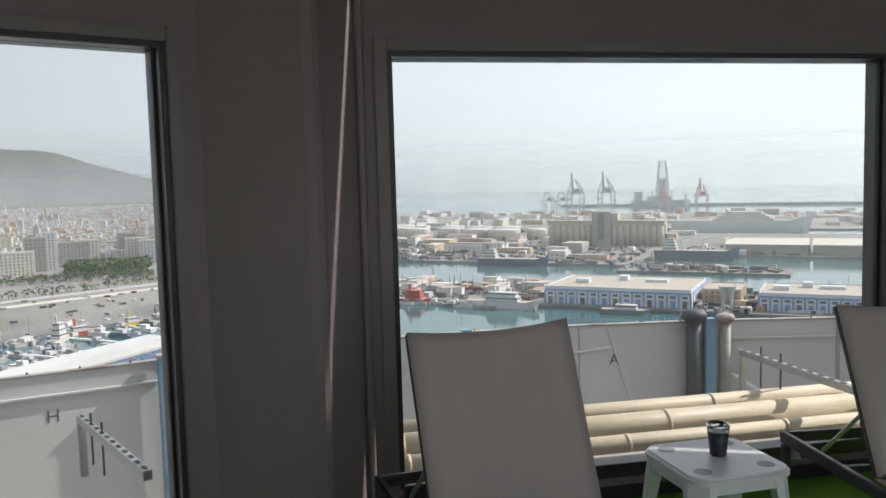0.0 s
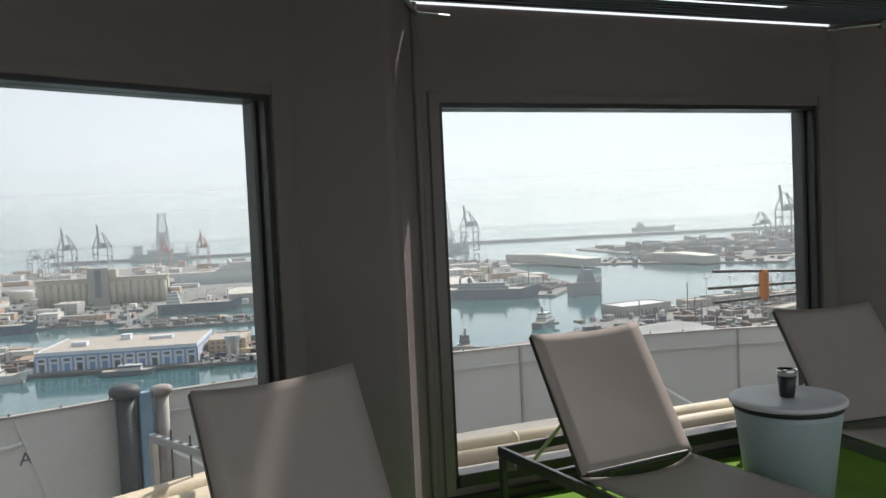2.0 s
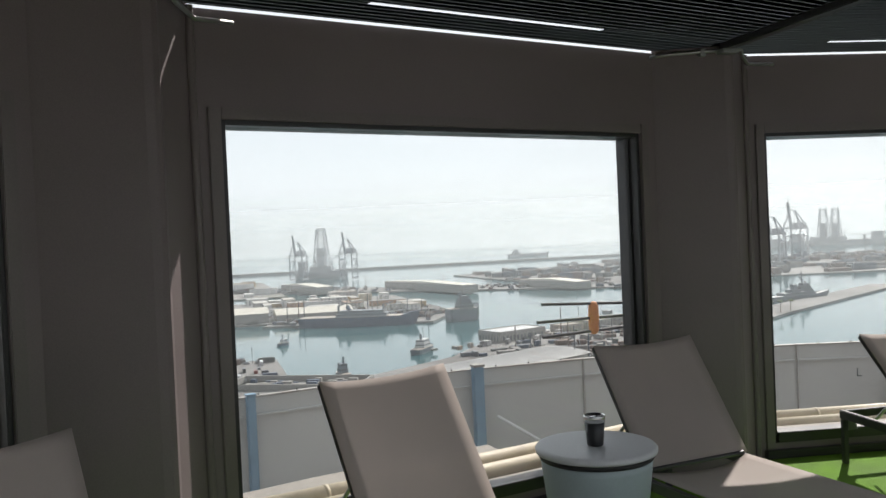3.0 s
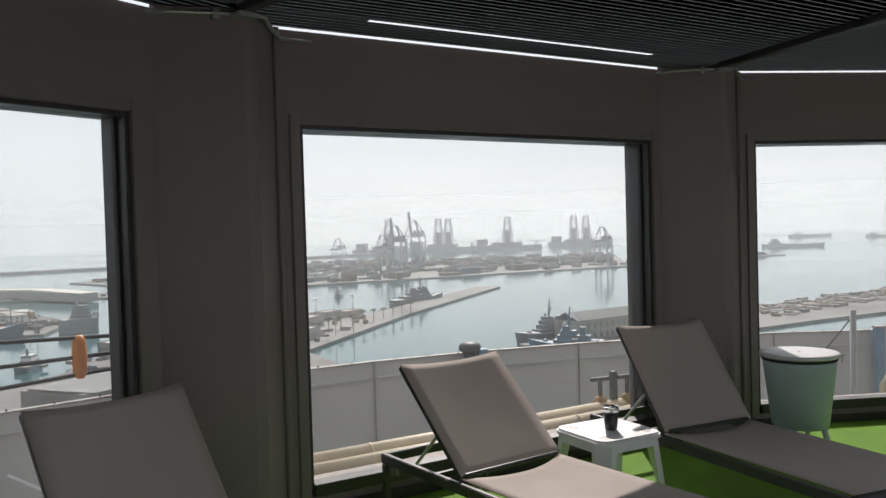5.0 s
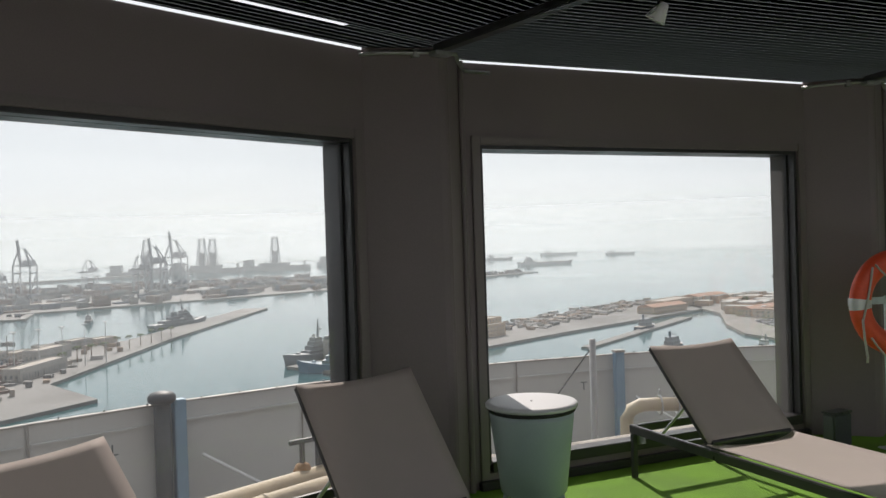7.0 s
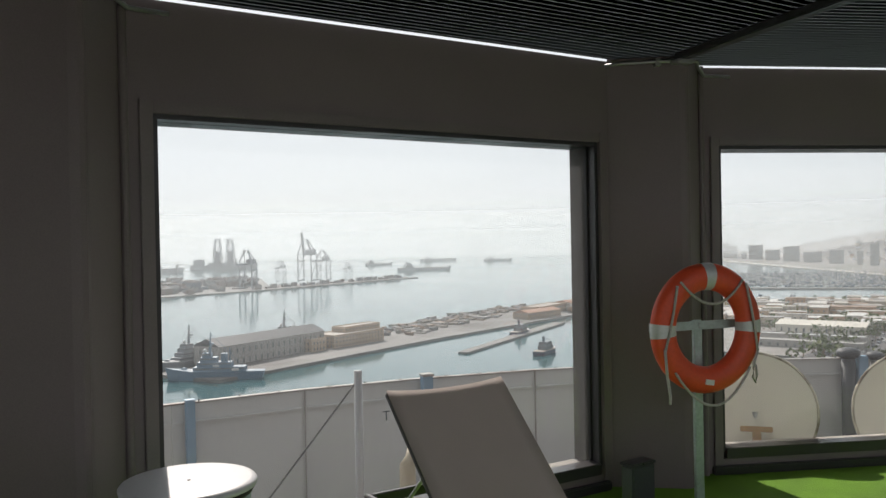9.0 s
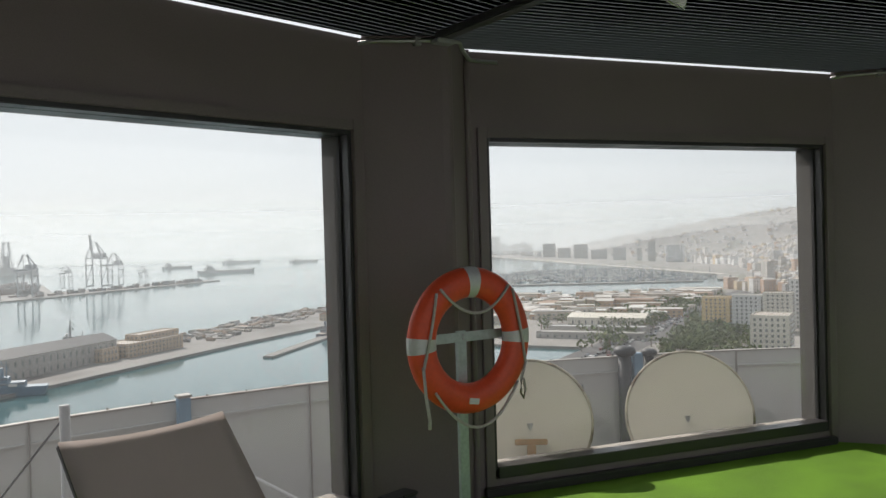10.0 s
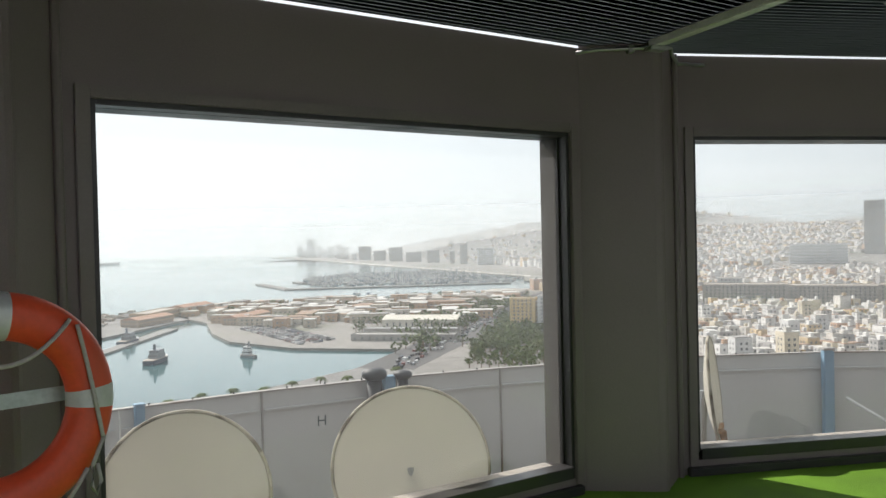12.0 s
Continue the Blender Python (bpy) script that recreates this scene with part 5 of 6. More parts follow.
def naval_ship(x, y, turn, length, label, paint=None):
    """A warship: long low hull, stepped bridge, lattice mast with radar and yards, gun and boats."""
    paint = paint or M_GREY_SHIP
    t = thing("naval_ship", pose(x, y, SEA, 0, 0, turn), label, "ship", "naval ships")
    L, B = length / 2, length * .085
    poly = [(-L, -B * .8), (-L, B * .8), (L * .4, B), (L * .75, B * .6), (L, 0), (L * .75, -B * .6), (L * .4, -B)]
    bm = bmesh.new()
    lo = [bm.verts.new((px * .94, py * .85, -.4)) for px, py in poly]
    hi = [bm.verts.new((px, py, 5.2 + max(0, px / L) ** 2 * 3)) for px, py in poly]
    bm.faces.new(lo)
    bm.faces.new(hi[::-1])
    for k in range(len(poly)):
        bm.faces.new((lo[k], hi[k], hi[(k + 1) % len(poly)], lo[(k + 1) % len(poly)]))
    bmesh.ops.recalc_face_normals(bm, faces=bm.faces[:])
    part("hull", bm, paint, t)
    z = 5.0
    for x0, x1, w, h in ((-.62, .42, .8, 3.2), (-.35, .34, .7, 3.0), (-.05, .28, .62, 3.0), (.06, .24, .5, 2.8)):
        part("deckhouse", box((x0 * L, -B * w, z), (x1 * L, B * w, z + h)), paint, t)
        part("window_band", box((x0 * L + .2, -B * w - .06, z + h * .6), (x1 * L + .08, B * w + .06, z + h * .8)), M_PANE_FAR, t)
        z += h
    part("mast", rod((.1 * L, 0, z), (.08 * L, 0, z + 13), 1.0, 8, .3), paint, t)
    for dz, w in ((4, 3.2), (7.5, 2.4), (10, 1.6)):
        part("yard", bar((.09 * L, -w, z + dz), (.09 * L, w, z + dz), .4, .4), paint, t)
    part("radar", box((.03 * L, -2, z + 5.2), (.07 * L, 2, z + 6.2)), paint, t)
    part("funnel", box((-.25 * L, -B * .35, 11), (-.13 * L, B * .35, 16.5)), paint, t)
    for sy in (-1, 1):
        part("stay", rod((.08 * L, 0, z + 12), (-.55 * L, sy * B * .5, 8.5), .09, 5), paint, t, "thin signal stay")
        part("life_raft", rod((-.1 * L, sy * B * .72, 8.9), (.02 * L, sy * B * .72, 8.9), .7, 8), M_WHITE, t, "white raft canister")
    part("radome", lathe([(0, 2.6), (.9, 2.3), (1.3, 1.3), (1.0, .3), (0, 0)], 12), M_WHITE, t, "pale radome", True).matrix_local = pose(.2 * L, 0, z)
    part("aft_mast", rod((-.3 * L, 0, 11), (-.3 * L, 0, 20), .4, 6, .2), paint, t)
    part("gun_turret", lathe([(0, 2.2), (1.2, 2), (1.9, 1), (2, 0)], 16), paint, t).matrix_local = pose(.62 * L, 0, 6.0)
    part("gun_barrel", rod((.64 * L, 0, 7.4), (.78 * L, 0, 8.2), .2, 8), paint, t)
    part("boat", box((-.5 * L, B * .82, 6), (-.36 * L, B * 1.02, 7.4)), M_WHITE, t, "small white boat")
    return t


TA = math.degrees(math.atan2(AX.y, AX.x))


def st_ship(s, t_, *a, **k):
    x, y = st(s, t_)
    return ship(x, y, TA, *a, **k)


st_ship(-265, 493, 28, 7, 3.2, M_RED_SHIP, M_RED_SHIP, "small red rescue ship moored at the quay", aft=False, levels=2, masts=1, bow=.2)
st_ship(-200, 491, 52, 9, 4.5, M_WHITE, M_WHITE, "white fishing vessel moored at the quay", aft=False, levels=2, masts=2)
st_ship(-120, 492, 30, 7, 2.5, M_GREY_SHIP, M_WHITE, "small grey patrol boat by the shed", aft=False, levels=1, masts=1)
st_ship(-284, 733, 72, 12, 7, M_NAVY, M_WHITE, "dark blue supply ship moored at the pier", aft=True, levels=3, masts=2)
st_ship(-128, 822, 80, 15, 9, M_NAVY, M_WHITE, "dark-hulled cargo ship with deck gear", aft=True, levels=4, masts=2, gear=3)
st_ship(-127, 1205, 186, 25, 17, M_WHITE, M_WHITE, "long white ferry at the far berth", aft=False, levels=4, masts=2)
st_ship(-300, 1240, 90, 15, 10, M_GREY_SHIP, M_WHITE, "grey ship at the northern terminal", levels=4, gear=2)
ship(560, 575, -55, 118, 20, 9, M_NAVY, M_GREY_SHIP, "old dark hull in dock with pale cover", aft=False, levels=2, masts=1, gear=2)
ship(628, 500, -25, 34, 16, 12, M_GREY_SHIP, M_GREY_SHIP, "grey ship seen end-on beside the dock", aft=False, levels=4, masts=1)
ship(344, 372, 70, 14, 6, 2.4, M_GREY_SHIP, M_GREY_SHIP, "small dark tug with a mast", aft=False, levels=2, masts=1)
ship(445, 395, 20, 30, 9, 3.5, M_GREY_SHIP, M_WHITE, "tug moored at the quay", aft=False, levels=2, masts=1)
ship(429, 531, 10, 12, 4, 2.0, M_NAVY, M_WHITE, "small boat under way in the harbour", aft=False, levels=1, masts=1)
naval_ship(900, 264, -28, 84, "grey naval ship moored at the mole")
ship(985, 395, 15, 26, 8, 3, M_GREY_SHIP, M_WHITE, "small ferry crossing the basin", aft=False, levels=2, masts=1)
naval_ship(602, 76, 140, 74, "grey naval ship at the pier head")
naval_ship(540, 55, 84, 62, "blue-grey patrol ship at the pier head", M_BLUE_SHIP)
naval_ship(700, 12, 138, 66, "grey naval ship behind the pier building")
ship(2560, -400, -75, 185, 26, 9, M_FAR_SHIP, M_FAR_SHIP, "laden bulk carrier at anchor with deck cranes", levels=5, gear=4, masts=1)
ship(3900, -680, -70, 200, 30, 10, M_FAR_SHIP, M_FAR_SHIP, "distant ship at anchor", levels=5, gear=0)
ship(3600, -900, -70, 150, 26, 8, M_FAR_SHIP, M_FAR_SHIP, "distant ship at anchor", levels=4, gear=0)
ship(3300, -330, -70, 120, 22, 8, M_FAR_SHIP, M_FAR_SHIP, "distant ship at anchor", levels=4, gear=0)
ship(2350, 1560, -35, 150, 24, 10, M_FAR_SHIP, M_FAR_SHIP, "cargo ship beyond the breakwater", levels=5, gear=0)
ship(590, -178, -40, 30, 9, 3, M_NAVY, M_GREY_SHIP, "dark tug in the inner basin", aft=False, levels=2, masts=1)
ship(720, -195, -40, 30, 9, 3, M_NAVY, M_GREY_SHIP, "dark tug in the inner basin", aft=False, levels=2, masts=1)
ship(566, -236, 20, 15, 5, 1.6, M_GREY_SHIP, M_WHITE, "workboat in the southern basin", aft=False, levels=2, masts=1)
ship(1250, 560, -48, 120, 20, 9, M_GREY_SHIP, M_GREY_SHIP, "cargo ship moored at the container quay", levels=4, gear=2)


# harbour cranes
def gantry(x, y, turn, h, mat, label, raised=True):
    t = thing("gantry_crane", pose(x, y, QUAY, 0, 0, turn), label, "crane", "harbour cranes")
    a, b = h * .14, h * .17
    pl = h * .42
    th = h * .021
    for sx in (-1, 1):
        for sy in (-1, 1):
            part("leg", bar((sx * a, sy * b, 0), (sx * a, sy * b, h * .56), th, th), mat, t)
        part("sill_beam", bar((sx * a, -b, h * .03), (sx * a, b, h * .03), th, th * 1.3), mat, t)
        part("portal_beam", bar((sx * a, -b, pl), (sx * a, b, pl), th, th), mat, t)
        part("brace", bar((sx * a, -b, h * .08), (sx * a, b, pl), th * .6, th * .6), mat, t)
        part("apex_leg", bar((sx * a, -b, h * .56), (sx * a * .3, -b * .6, h * .86), th, th), mat, t)
        part("apex_leg", bar((sx * a, b, h * .56), (sx * a * .3, -b * .6, h * .86), th * .7, th * .7), mat, t)
    for y0 in (-b, b):
        part("cross_beam", bar((-a, y0, h * .56), (a, y0, h * .56), th, th), mat, t)
    part("girder", bar((0, -b * 1.1, h * .55), (0, b * 2.6, h * .55), th * 2, th * 1.6), mat, t)
    part("machine_house", box((-a * .6, b * .6, h * .57), (a * .6, b * 1.7, h * .65)), mat, t)
    tip = Vector((0, -b * 1.1 - h * .13, h * 1.0)) if raised else Vector((0, -b * 1.1 - h * .55, h * .55))
    part("boom", bar((0, -b * 1.1, h * .55), tip, th * 1.7, th * 1.7), mat, t)
    part("tie", bar((0, -b * .6, h * .86), tip * .75 + Vector((0, -b * 1.1, h * .55)) * .25, th * .4, th * .4), mat, t)
    part("tie", bar((0, -b * .6, h * .86), (0, b * 2.4, h * .56), th * .4, th * .4), mat, t)
    return t


for s, t_, h, mt, up in ((-470, 1569, 88, M_CRANE, True), (-408, 1566, 90, M_CRANE, True), (-500, 1575, 62, M_CRANE, False), (-530, 1580, 62, M_CRANE, False), (-298, 1560, 66, M_CRANE_RED, True), (-236, 1600, 72, M_CRANE_RED, True)):
    x, y = st(s, t_)
    gantry(x, y, TA, h, mt, "ship-to-shore gantry crane with raised boom" if up else "ship-to-shore gantry crane with lowered boom", up)
for th, r, h, up in ((-40.4, 1760, 96, True), (-43.8, 1740, 98, True), (-63.2, 1560, 70, False), (-64.7, 1742, 108, True), (-68.4, 1775, 78, False), (-71.5, 1700, 84, False), (-72.4, 1650, 104, True), (-73.7, 1790, 118, True), (-86.7, 1640, 88, False), (-90.7, 1899, 112, True), (-91.8, 1930, 84, False), (-88.9, 1890, 60, False), (-93.5, 1940, 48, False)):
    x, y, _ = ppt(th, r, 0)
    gantry(x, y, th - 20, h, M_CRANE, "dark gantry crane on the container terminal", up)


def drill_ship(x, y, turn, length, h, towers, label):
    t = thing("drill_ship", pose(x, y, SEA, 0, 0, turn), label, "ship", "drilling vessels")
    L = length / 2
    part("hull", prism([(-L, -15), (L * .85, -15), (L, 0), (L * .85, 15), (-L, 15)], -0.4, 16), M_GREY_SHIP, t)
    part("deckhouse", box((-L * .9, -12, 16.01), (-L * .62, 12, 38)), M_GREY_SHIP, t)
    part("module", box((-L * .45, -10, 16.01), (L * .4, 10, 26)), M_GREY_SHIP, t)
    part("helideck", box((L * .7, -12, 30), (L * 1.02, 12, 31)), M_GREY_SHIP, t)
    part("helideck_post", box((L * .8, -2, 16.01), (L * .86, 2, 30)), M_GREY_SHIP, t)
    for cx in towers:
        for z0, z1, w0, w1 in ((26, h * .40, 15, 14), (h * .40, h * .56, 14, 12.5), (h * .56, h * .72, 12.5, 11), (h * .72, h * .88, 11, 9), (h * .88, h, 9, 8)):
            cs = [(-1, -1), (1, -1), (1, 1), (-1, 1)]
            for k in range(4):
                a, b = cs[k], cs[(k + 1) % 4]
                p = lambda q, w, z: (cx + q[0] * w, q[1] * w, z)
                part("derrick_leg", bar(p(a, w0, z0), p(a, w1, z1), 2.2, 2.2), M_CRANE, t)
                part("derrick_brace", bar(p(a, w0, z0), p(b, w1, z1), 1.5, 1.5), M_CRANE, t)
                part("derrick_ring", bar(p(a, w1, z1), p(b, w1, z1), 1.0, 1.0), M_CRANE, t)
        part("derrick_house", box((cx - 9, -9, h * .2), (cx + 9, 9, h * .6)), M_CRANE, t)
    for cx in (-L * .3, L * .35):
        part("deck_crane", rod((cx, 9, 16), (cx, 9, 42), 1.5, 8), M_CRANE, t)
        part("crane_jib", bar((cx, 9, 41), (cx + 26, 9, 52), 1.2, 1.2), M_CRANE, t)
    return t


drill_ship(874, 2057, -30, 150, 118, (4,), "moored drilling vessel with a tall derrick")
x, y, _ = ppt(-42.0, 1900, 0)
drill_ship(x, y, -60, 120, 112, (0,), "drilling rig with a lattice derrick behind the quay")
for th, r, tw in ((-75.7, 2900, (-16, 20)), (-80.2, 2950, (0,)), (-85.2, 3230, (-24, 24)), (-71.9, 2800, (0,))):
    x, y, _ = ppt(th, r, 0)
    drill_ship(x, y, th - 15, 250, 116, tw, "moored drilling vessel with lattice derricks")

# container stacks, sheds and yards on the terminal
rng = random.Random(5)
hp = Heap()
TERM = [(1075, 650), (1579, 90), (1760, 70), (2130, 100), (1890, 925), (1310, 1030)]
for i in range(900):
    x, y = rng.uniform(1000, 2150), rng.uniform(70, 1040)
    if inside(TERM, x, y):
        hp.box(x, y, QUAY, rng.choice((12.2, 24.4, 36.6)), rng.choice((5, 10, 15)), rng.choice((2.6, 5.2, 7.8, 10.4)), radians(-48) + rng.choice((0, 0, 1.57)), 0)
for i in range(60):
    f = rng.random()
    hp.box(1600 + 360 * f + 14, 70 - 330 * f + 14, QUAY, 12, 6, rng.choice((2.6, 5.2, 7.8)), radians(-43), 0)
hp.build("container_stacks", [M_CONT], "stacked shipping containers on the terminal", "containers")

hp = Heap()
for s0, s1, t0, t1, n in ((-980, 100, 1290, 1740, 130), (-880, -190, 760, 1160, 110), (-440, -190, 520, 585, 60), (60, 250, 900, 1140, 30)):
    for i in range(n):
        s, t_ = rng.uniform(s0, s1), rng.uniform(t0, t1)
        if -335 < s < -150 and 915 < t_ < 985 or -640 < s < -330 and 990 < t_ < 1130:
            continue
        x, y = st(s, t_)
        w, d, h = rng.uniform(10, 45), rng.uniform(8, 22), rng.uniform(4, 11)
        if t_ < 600:
            w, d, h = w * .5, d * .5, h * .6
        a = radians(TA) + rng.choice((0, 1.57))
        hp.box(x, y, QUAY, w, d, h, a, 0)
        hp.box(x, y, QUAY + h, w * 1.02, d * 1.02, .5, a, 1)
        hp.windows(x, y, QUAY, w, d, h, a, 2, 3.5, 5, 1.8, 1.4)
hp.build("dockside_sheds", [M_TOWN, M_ROOFS, M_PANE_FAR], "many low dockside sheds and offices", "buildings")
st_block("flats_block", -560, -520, 905, 925, 26, M_TANK, "pale yellow block of flats near the tanks", floors=8)
st_block("flats_block", -600, -575, 935, 955, 34, M_WHITE, "white block of flats near the tanks", floors=10)

# eastern quays
for x, y, w, d, h in ((950, 820, 26, 230, 11), (1020, 640, 26, 130, 10), (880, 1020, 26, 150, 11)):
    block("quay_warehouse", x, y, w, d, h, -18 if y > 0 else 0, M_STONE, "long low warehouse on the far quay", roof=M_TANK, pitched=3, category="warehouse", group="far quay sheds")
block("quay_cafe", 520, 368, 46, 26, 7, -15, M_STONE, "flat-roofed quay pavilion with wide pale eaves", roof=M_WHITE, floors=1)
for k in range(7):
    block("quay_building", 575 + 27 * k, 352 - 11 * k, 24, 13, 5 + (k * 37 % 3), -22, M_STONE if k % 3 else M_SHED_ROOF, "low grey building on the inner quay", floors=2, group="inner quay buildings")
block("harbour_shed", 572, -384, 80, 12, 6, 43, M_STONE, "second long harbour shed with pale roof", roof=M_WHITE, floors=1, gap=6, category="hall")
block("timber_shelter", 560, 262, 60, 12, 8, -4, M_STONE, "long open shelter on the inner quay", floors=1)
block("timber_shelter", 640, 290, 40, 14, 9, -10, M_STONE, "grey shelter on the inner quay", floors=1)
# naval pier
block("pier_warehouse", 626, 28, 112, 24, 14, -41, M_STONE, "long stone warehouse with a grey pitched roof", roof=M_VENT, pitched=5, floors=2, gap=6, category="warehouse")
block("pier_barracks", 686, -38, 62, 26, 9.5, -45, M_ORANGE_WALL, "apricot two-storey building on the pier", roof=M_SHED_ROOF, floors=3, gap=4)
block("pier_barracks", 700, -46, 46, 14, 13.5, -45, M_ORANGE_WALL, "apricot upper block on the pier", roof=M_SHED_ROOF, floors=4, gap=4)
block("pier_lodge", 648, -8, 16, 14, 9, -45, M_ORANGE_WALL, "small apricot lodge on the pier", floors=2)
block("pier_office", 905, -275, 74, 22, 8.5, -42, M_ORANGE_WALL, "apricot building at the pier's root", floors=2)
block("pier_office", 855, -252, 60, 20, 7, -52, M_ORANGE_WALL, "low apricot building with terracotta roof on the pier", roof=M_TERRA, pitched=2.5, floors=2)
block("pier_office", 950, -330, 60, 22, 9, -52, M_TANK, "low cream building behind the pier", roof=M_TERRA, pitched=2.5, floors=2)
block("pier_office", 800, -335, 70, 18, 7, -50, M_ORANGE_WALL, "low apricot waterfront building with terracotta roof", roof=M_TERRA, pitched=2.5, floors=2)
hp = Heap()
for i in range(190):
    f = rng.random()
    hp.box(725 + 250 * f + rng.uniform(-14, 40), -80 - 205 * f + rng.uniform(-10, 36), QUAY, rng.uniform(3, 14), rng.uniform(2.5, 6), rng.uniform(1, 3.2), radians(-42) + rng.choice((0, 1.57)), 0)
for i in range(120):
    hp.box(rng.uniform(440, 750), rng.uniform(240, 390), QUAY, rng.uniform(2, 9), rng.uniform(2, 5), rng.uniform(1.4, 4), rng.uniform(0, 3), 0)
hp.build("quay_clutter", [island_material("pier_goods", ((0.30, 0.29, 0.27), (0.36, 0.33, 0.30), (0.22, 0.22, 0.22), (0.42, 0.41, 0.40), (0.34, 0.27, 0.22)))], "stacked goods and small huts on the quays", "clutter")

# low southern waterfront
hp = Heap()
SOUTH = [(470, -330), (560, -390), (640, -345), (720, -332), (820, -314), (975, -312), (995, -420), (900, -770), (800, -780), (660, -580), (540, -420)]
for i in range(620):
    x, y = rng.uniform(460, 1000), rng.uniform(-790, -310)
    if inside(SOUTH, x, y) and not (500 < x < 690 and y > -475) and abs((x - 447) * .795 - (y + 294) * -.606) > 26:
        w, d, h = rng.uniform(10, 42), rng.uniform(8, 20), rng.uniform(4, 9)
        a = radians(-38) + rng.choice((0, 1.57))
        hp.box(x, y, QUAY, w, d, h, a, 0)
        hp.box(x, y, QUAY + h, w * 1.02, d * 1.02, .5, a, 1)
        hp.windows(x, y, QUAY, w, d, h, a, 2, 3.5, 5, 1.8, 1.4)
hp.build("waterfront_buildings", [island_material("waterfront_render", ((0.52, 0.38, 0.27), (0.50, 0.44, 0.36), (0.58, 0.54, 0.48), (0.46, 0.32, 0.22), (0.55, 0.50, 0.42))), M_ROOFS, M_PANE_FAR], "low apricot and cream waterfront buildings", "buildings")
block("market_hall", 632, -438, 70, 34, 7, 42, M_TANK, "long market hall with a pale ribbed roof", roof=M_TANK, pitched=3, floors=1, gap=6, category="hall")
block("terminal_hall", 553, -364, 85, 16, 4.5, 43, M_STONE, "long low harbour hall with pale canopy", roof=M_STONE, floors=1, gap=6, category="hall")
road = part("road_avenue", prism([(425, -285), (455, -262), (680, -555), (900, -850), (870, -870), (645, -580)], QUAY + 0.05, QUAY + 0.12), M_ASPHALT)
tagged(road, "broad avenue with lanes of traffic along the shore", "road", kind="structure")
hp = Heap()
for i in range(150):
    f = rng.random()
    hp.box(438 + 230 * f + rng.uniform(-9, 9), -276 - 292 * f + rng.uniform(-7, 7), QUAY + .12, 4.4, 1.8, 1.45, radians(-52), 0)
for i in range(620):
    f, g = rng.random(), rng.choice((6, 11, 20, 25, 34, 39))
    hp.box(585 + 150 * f + g * .3, -284 - 12 * f - g, QUAY, 4.4, 1.8, 1.45, 1.4, 0)
for i in range(260):
    x, y = st(rng.uniform(-840, -450), rng.uniform(300, 560))
    hp.box(x, y, QUAY, 4.4, 1.8, 1.45, rng.choice((.2, 1.7)), 0)
for i in range(200):
    x, y = st(rng.uniform(-430, 40), rng.uniform(503, 588))
    hp.box(x, y, QUAY, rng.choice((4.4, 4.4, 9)), rng.uniform(1.8, 2.6), rng.uniform(1.45, 3), radians(TA) + rng.choice((0, 1.57)), 0)
hp.build("parked_cars", [M_CARS], "parked and driving cars along the waterfront", "cars")

# blocks of flats by the avenue
for x, y, w, d, h, mt, fl, lb in ((536, -478, 15, 22, 27, M_FLAT_YELLOW, 9, "yellow block of flats by the avenue"), (516, -492, 16, 22, 29, M_WHITE, 9, "white block of flats by the avenue"), (497, -506, 16, 22, 31, M_TANK, 10, "pale block of flats by the avenue"),
                                  (418, -418, 30, 24, 25, M_TANK, 7, "grey-pink corner block with terracotta top"), (520, -560, 60, 20, 40, M_WHITE, 11, "long white block of flats"), (470, -590, 40, 20, 48, M_STONE, 14, "tall grey block of flats")):
    b = block("flats_block", x, y, w, d, h, -52, mt, lb, floors=fl, gap=3.6, group="blocks by the avenue")
    for k in range(1, fl):
        part("balcony", box((-w * .3, -d / 2 - 1.1, h / fl * k), (w * .3, -d / 2 - .01, h / fl * k + .9)), M_WHITE, b)

# larger town blocks inland
for th, r, w, d, h, fl, mt, lb in ((-146.4, 925, 84, 30, 25, 7, M_STONE, "broad grey office block"), (-151.6, 925, 84, 30, 24, 7, M_STONE, "broad grey office block with dark bays"), (-156.8, 925, 84, 30, 25, 7, M_STONE, "broad grey office block"),
                                 (-151.0, 1770, 104, 24, 52, 9, M_WHITE, "long white slab block on the slope"), (-154.2, 1990, 40, 36, 140, 28, M_STONE, "tall dark tower block on the slope"), (-145.5, 960, 26, 24, 30, 9, M_WHITE, "white tower block inland")):
    x, y, _ = ppt(th, r, 0)
    block("office_block", x, y, w, d, h, th, mt, lb, floors=fl, gap=4.2)
# white tower and neighbours in the northern town
for th, r, w, d, h, fl, mt in ((17.6, 945, 15, 15, 38, 12, M_WHITE), (18.4, 930, 20, 18, 34, 9, M_STONE), (19.6, 900, 36, 18, 22, 7, M_TANK), (16.2, 960, 30, 18, 26, 8, M_STONE), (15.4, 985, 24, 18, 26, 8, M_TANK), (12.4, 980, 26, 18, 26, 8, M_TANK), (11.4, 960, 30, 18, 24, 8, M_WHITE), (13.0, 1010, 22, 18, 30, 9, M_STONE)):
    x, y, _ = ppt(th, r, 0)
    block("flats_block", x, y, w, d, h, th, mt, "pale block of flats in the northern town", floors=fl, gap=3.6, group="northern flats")


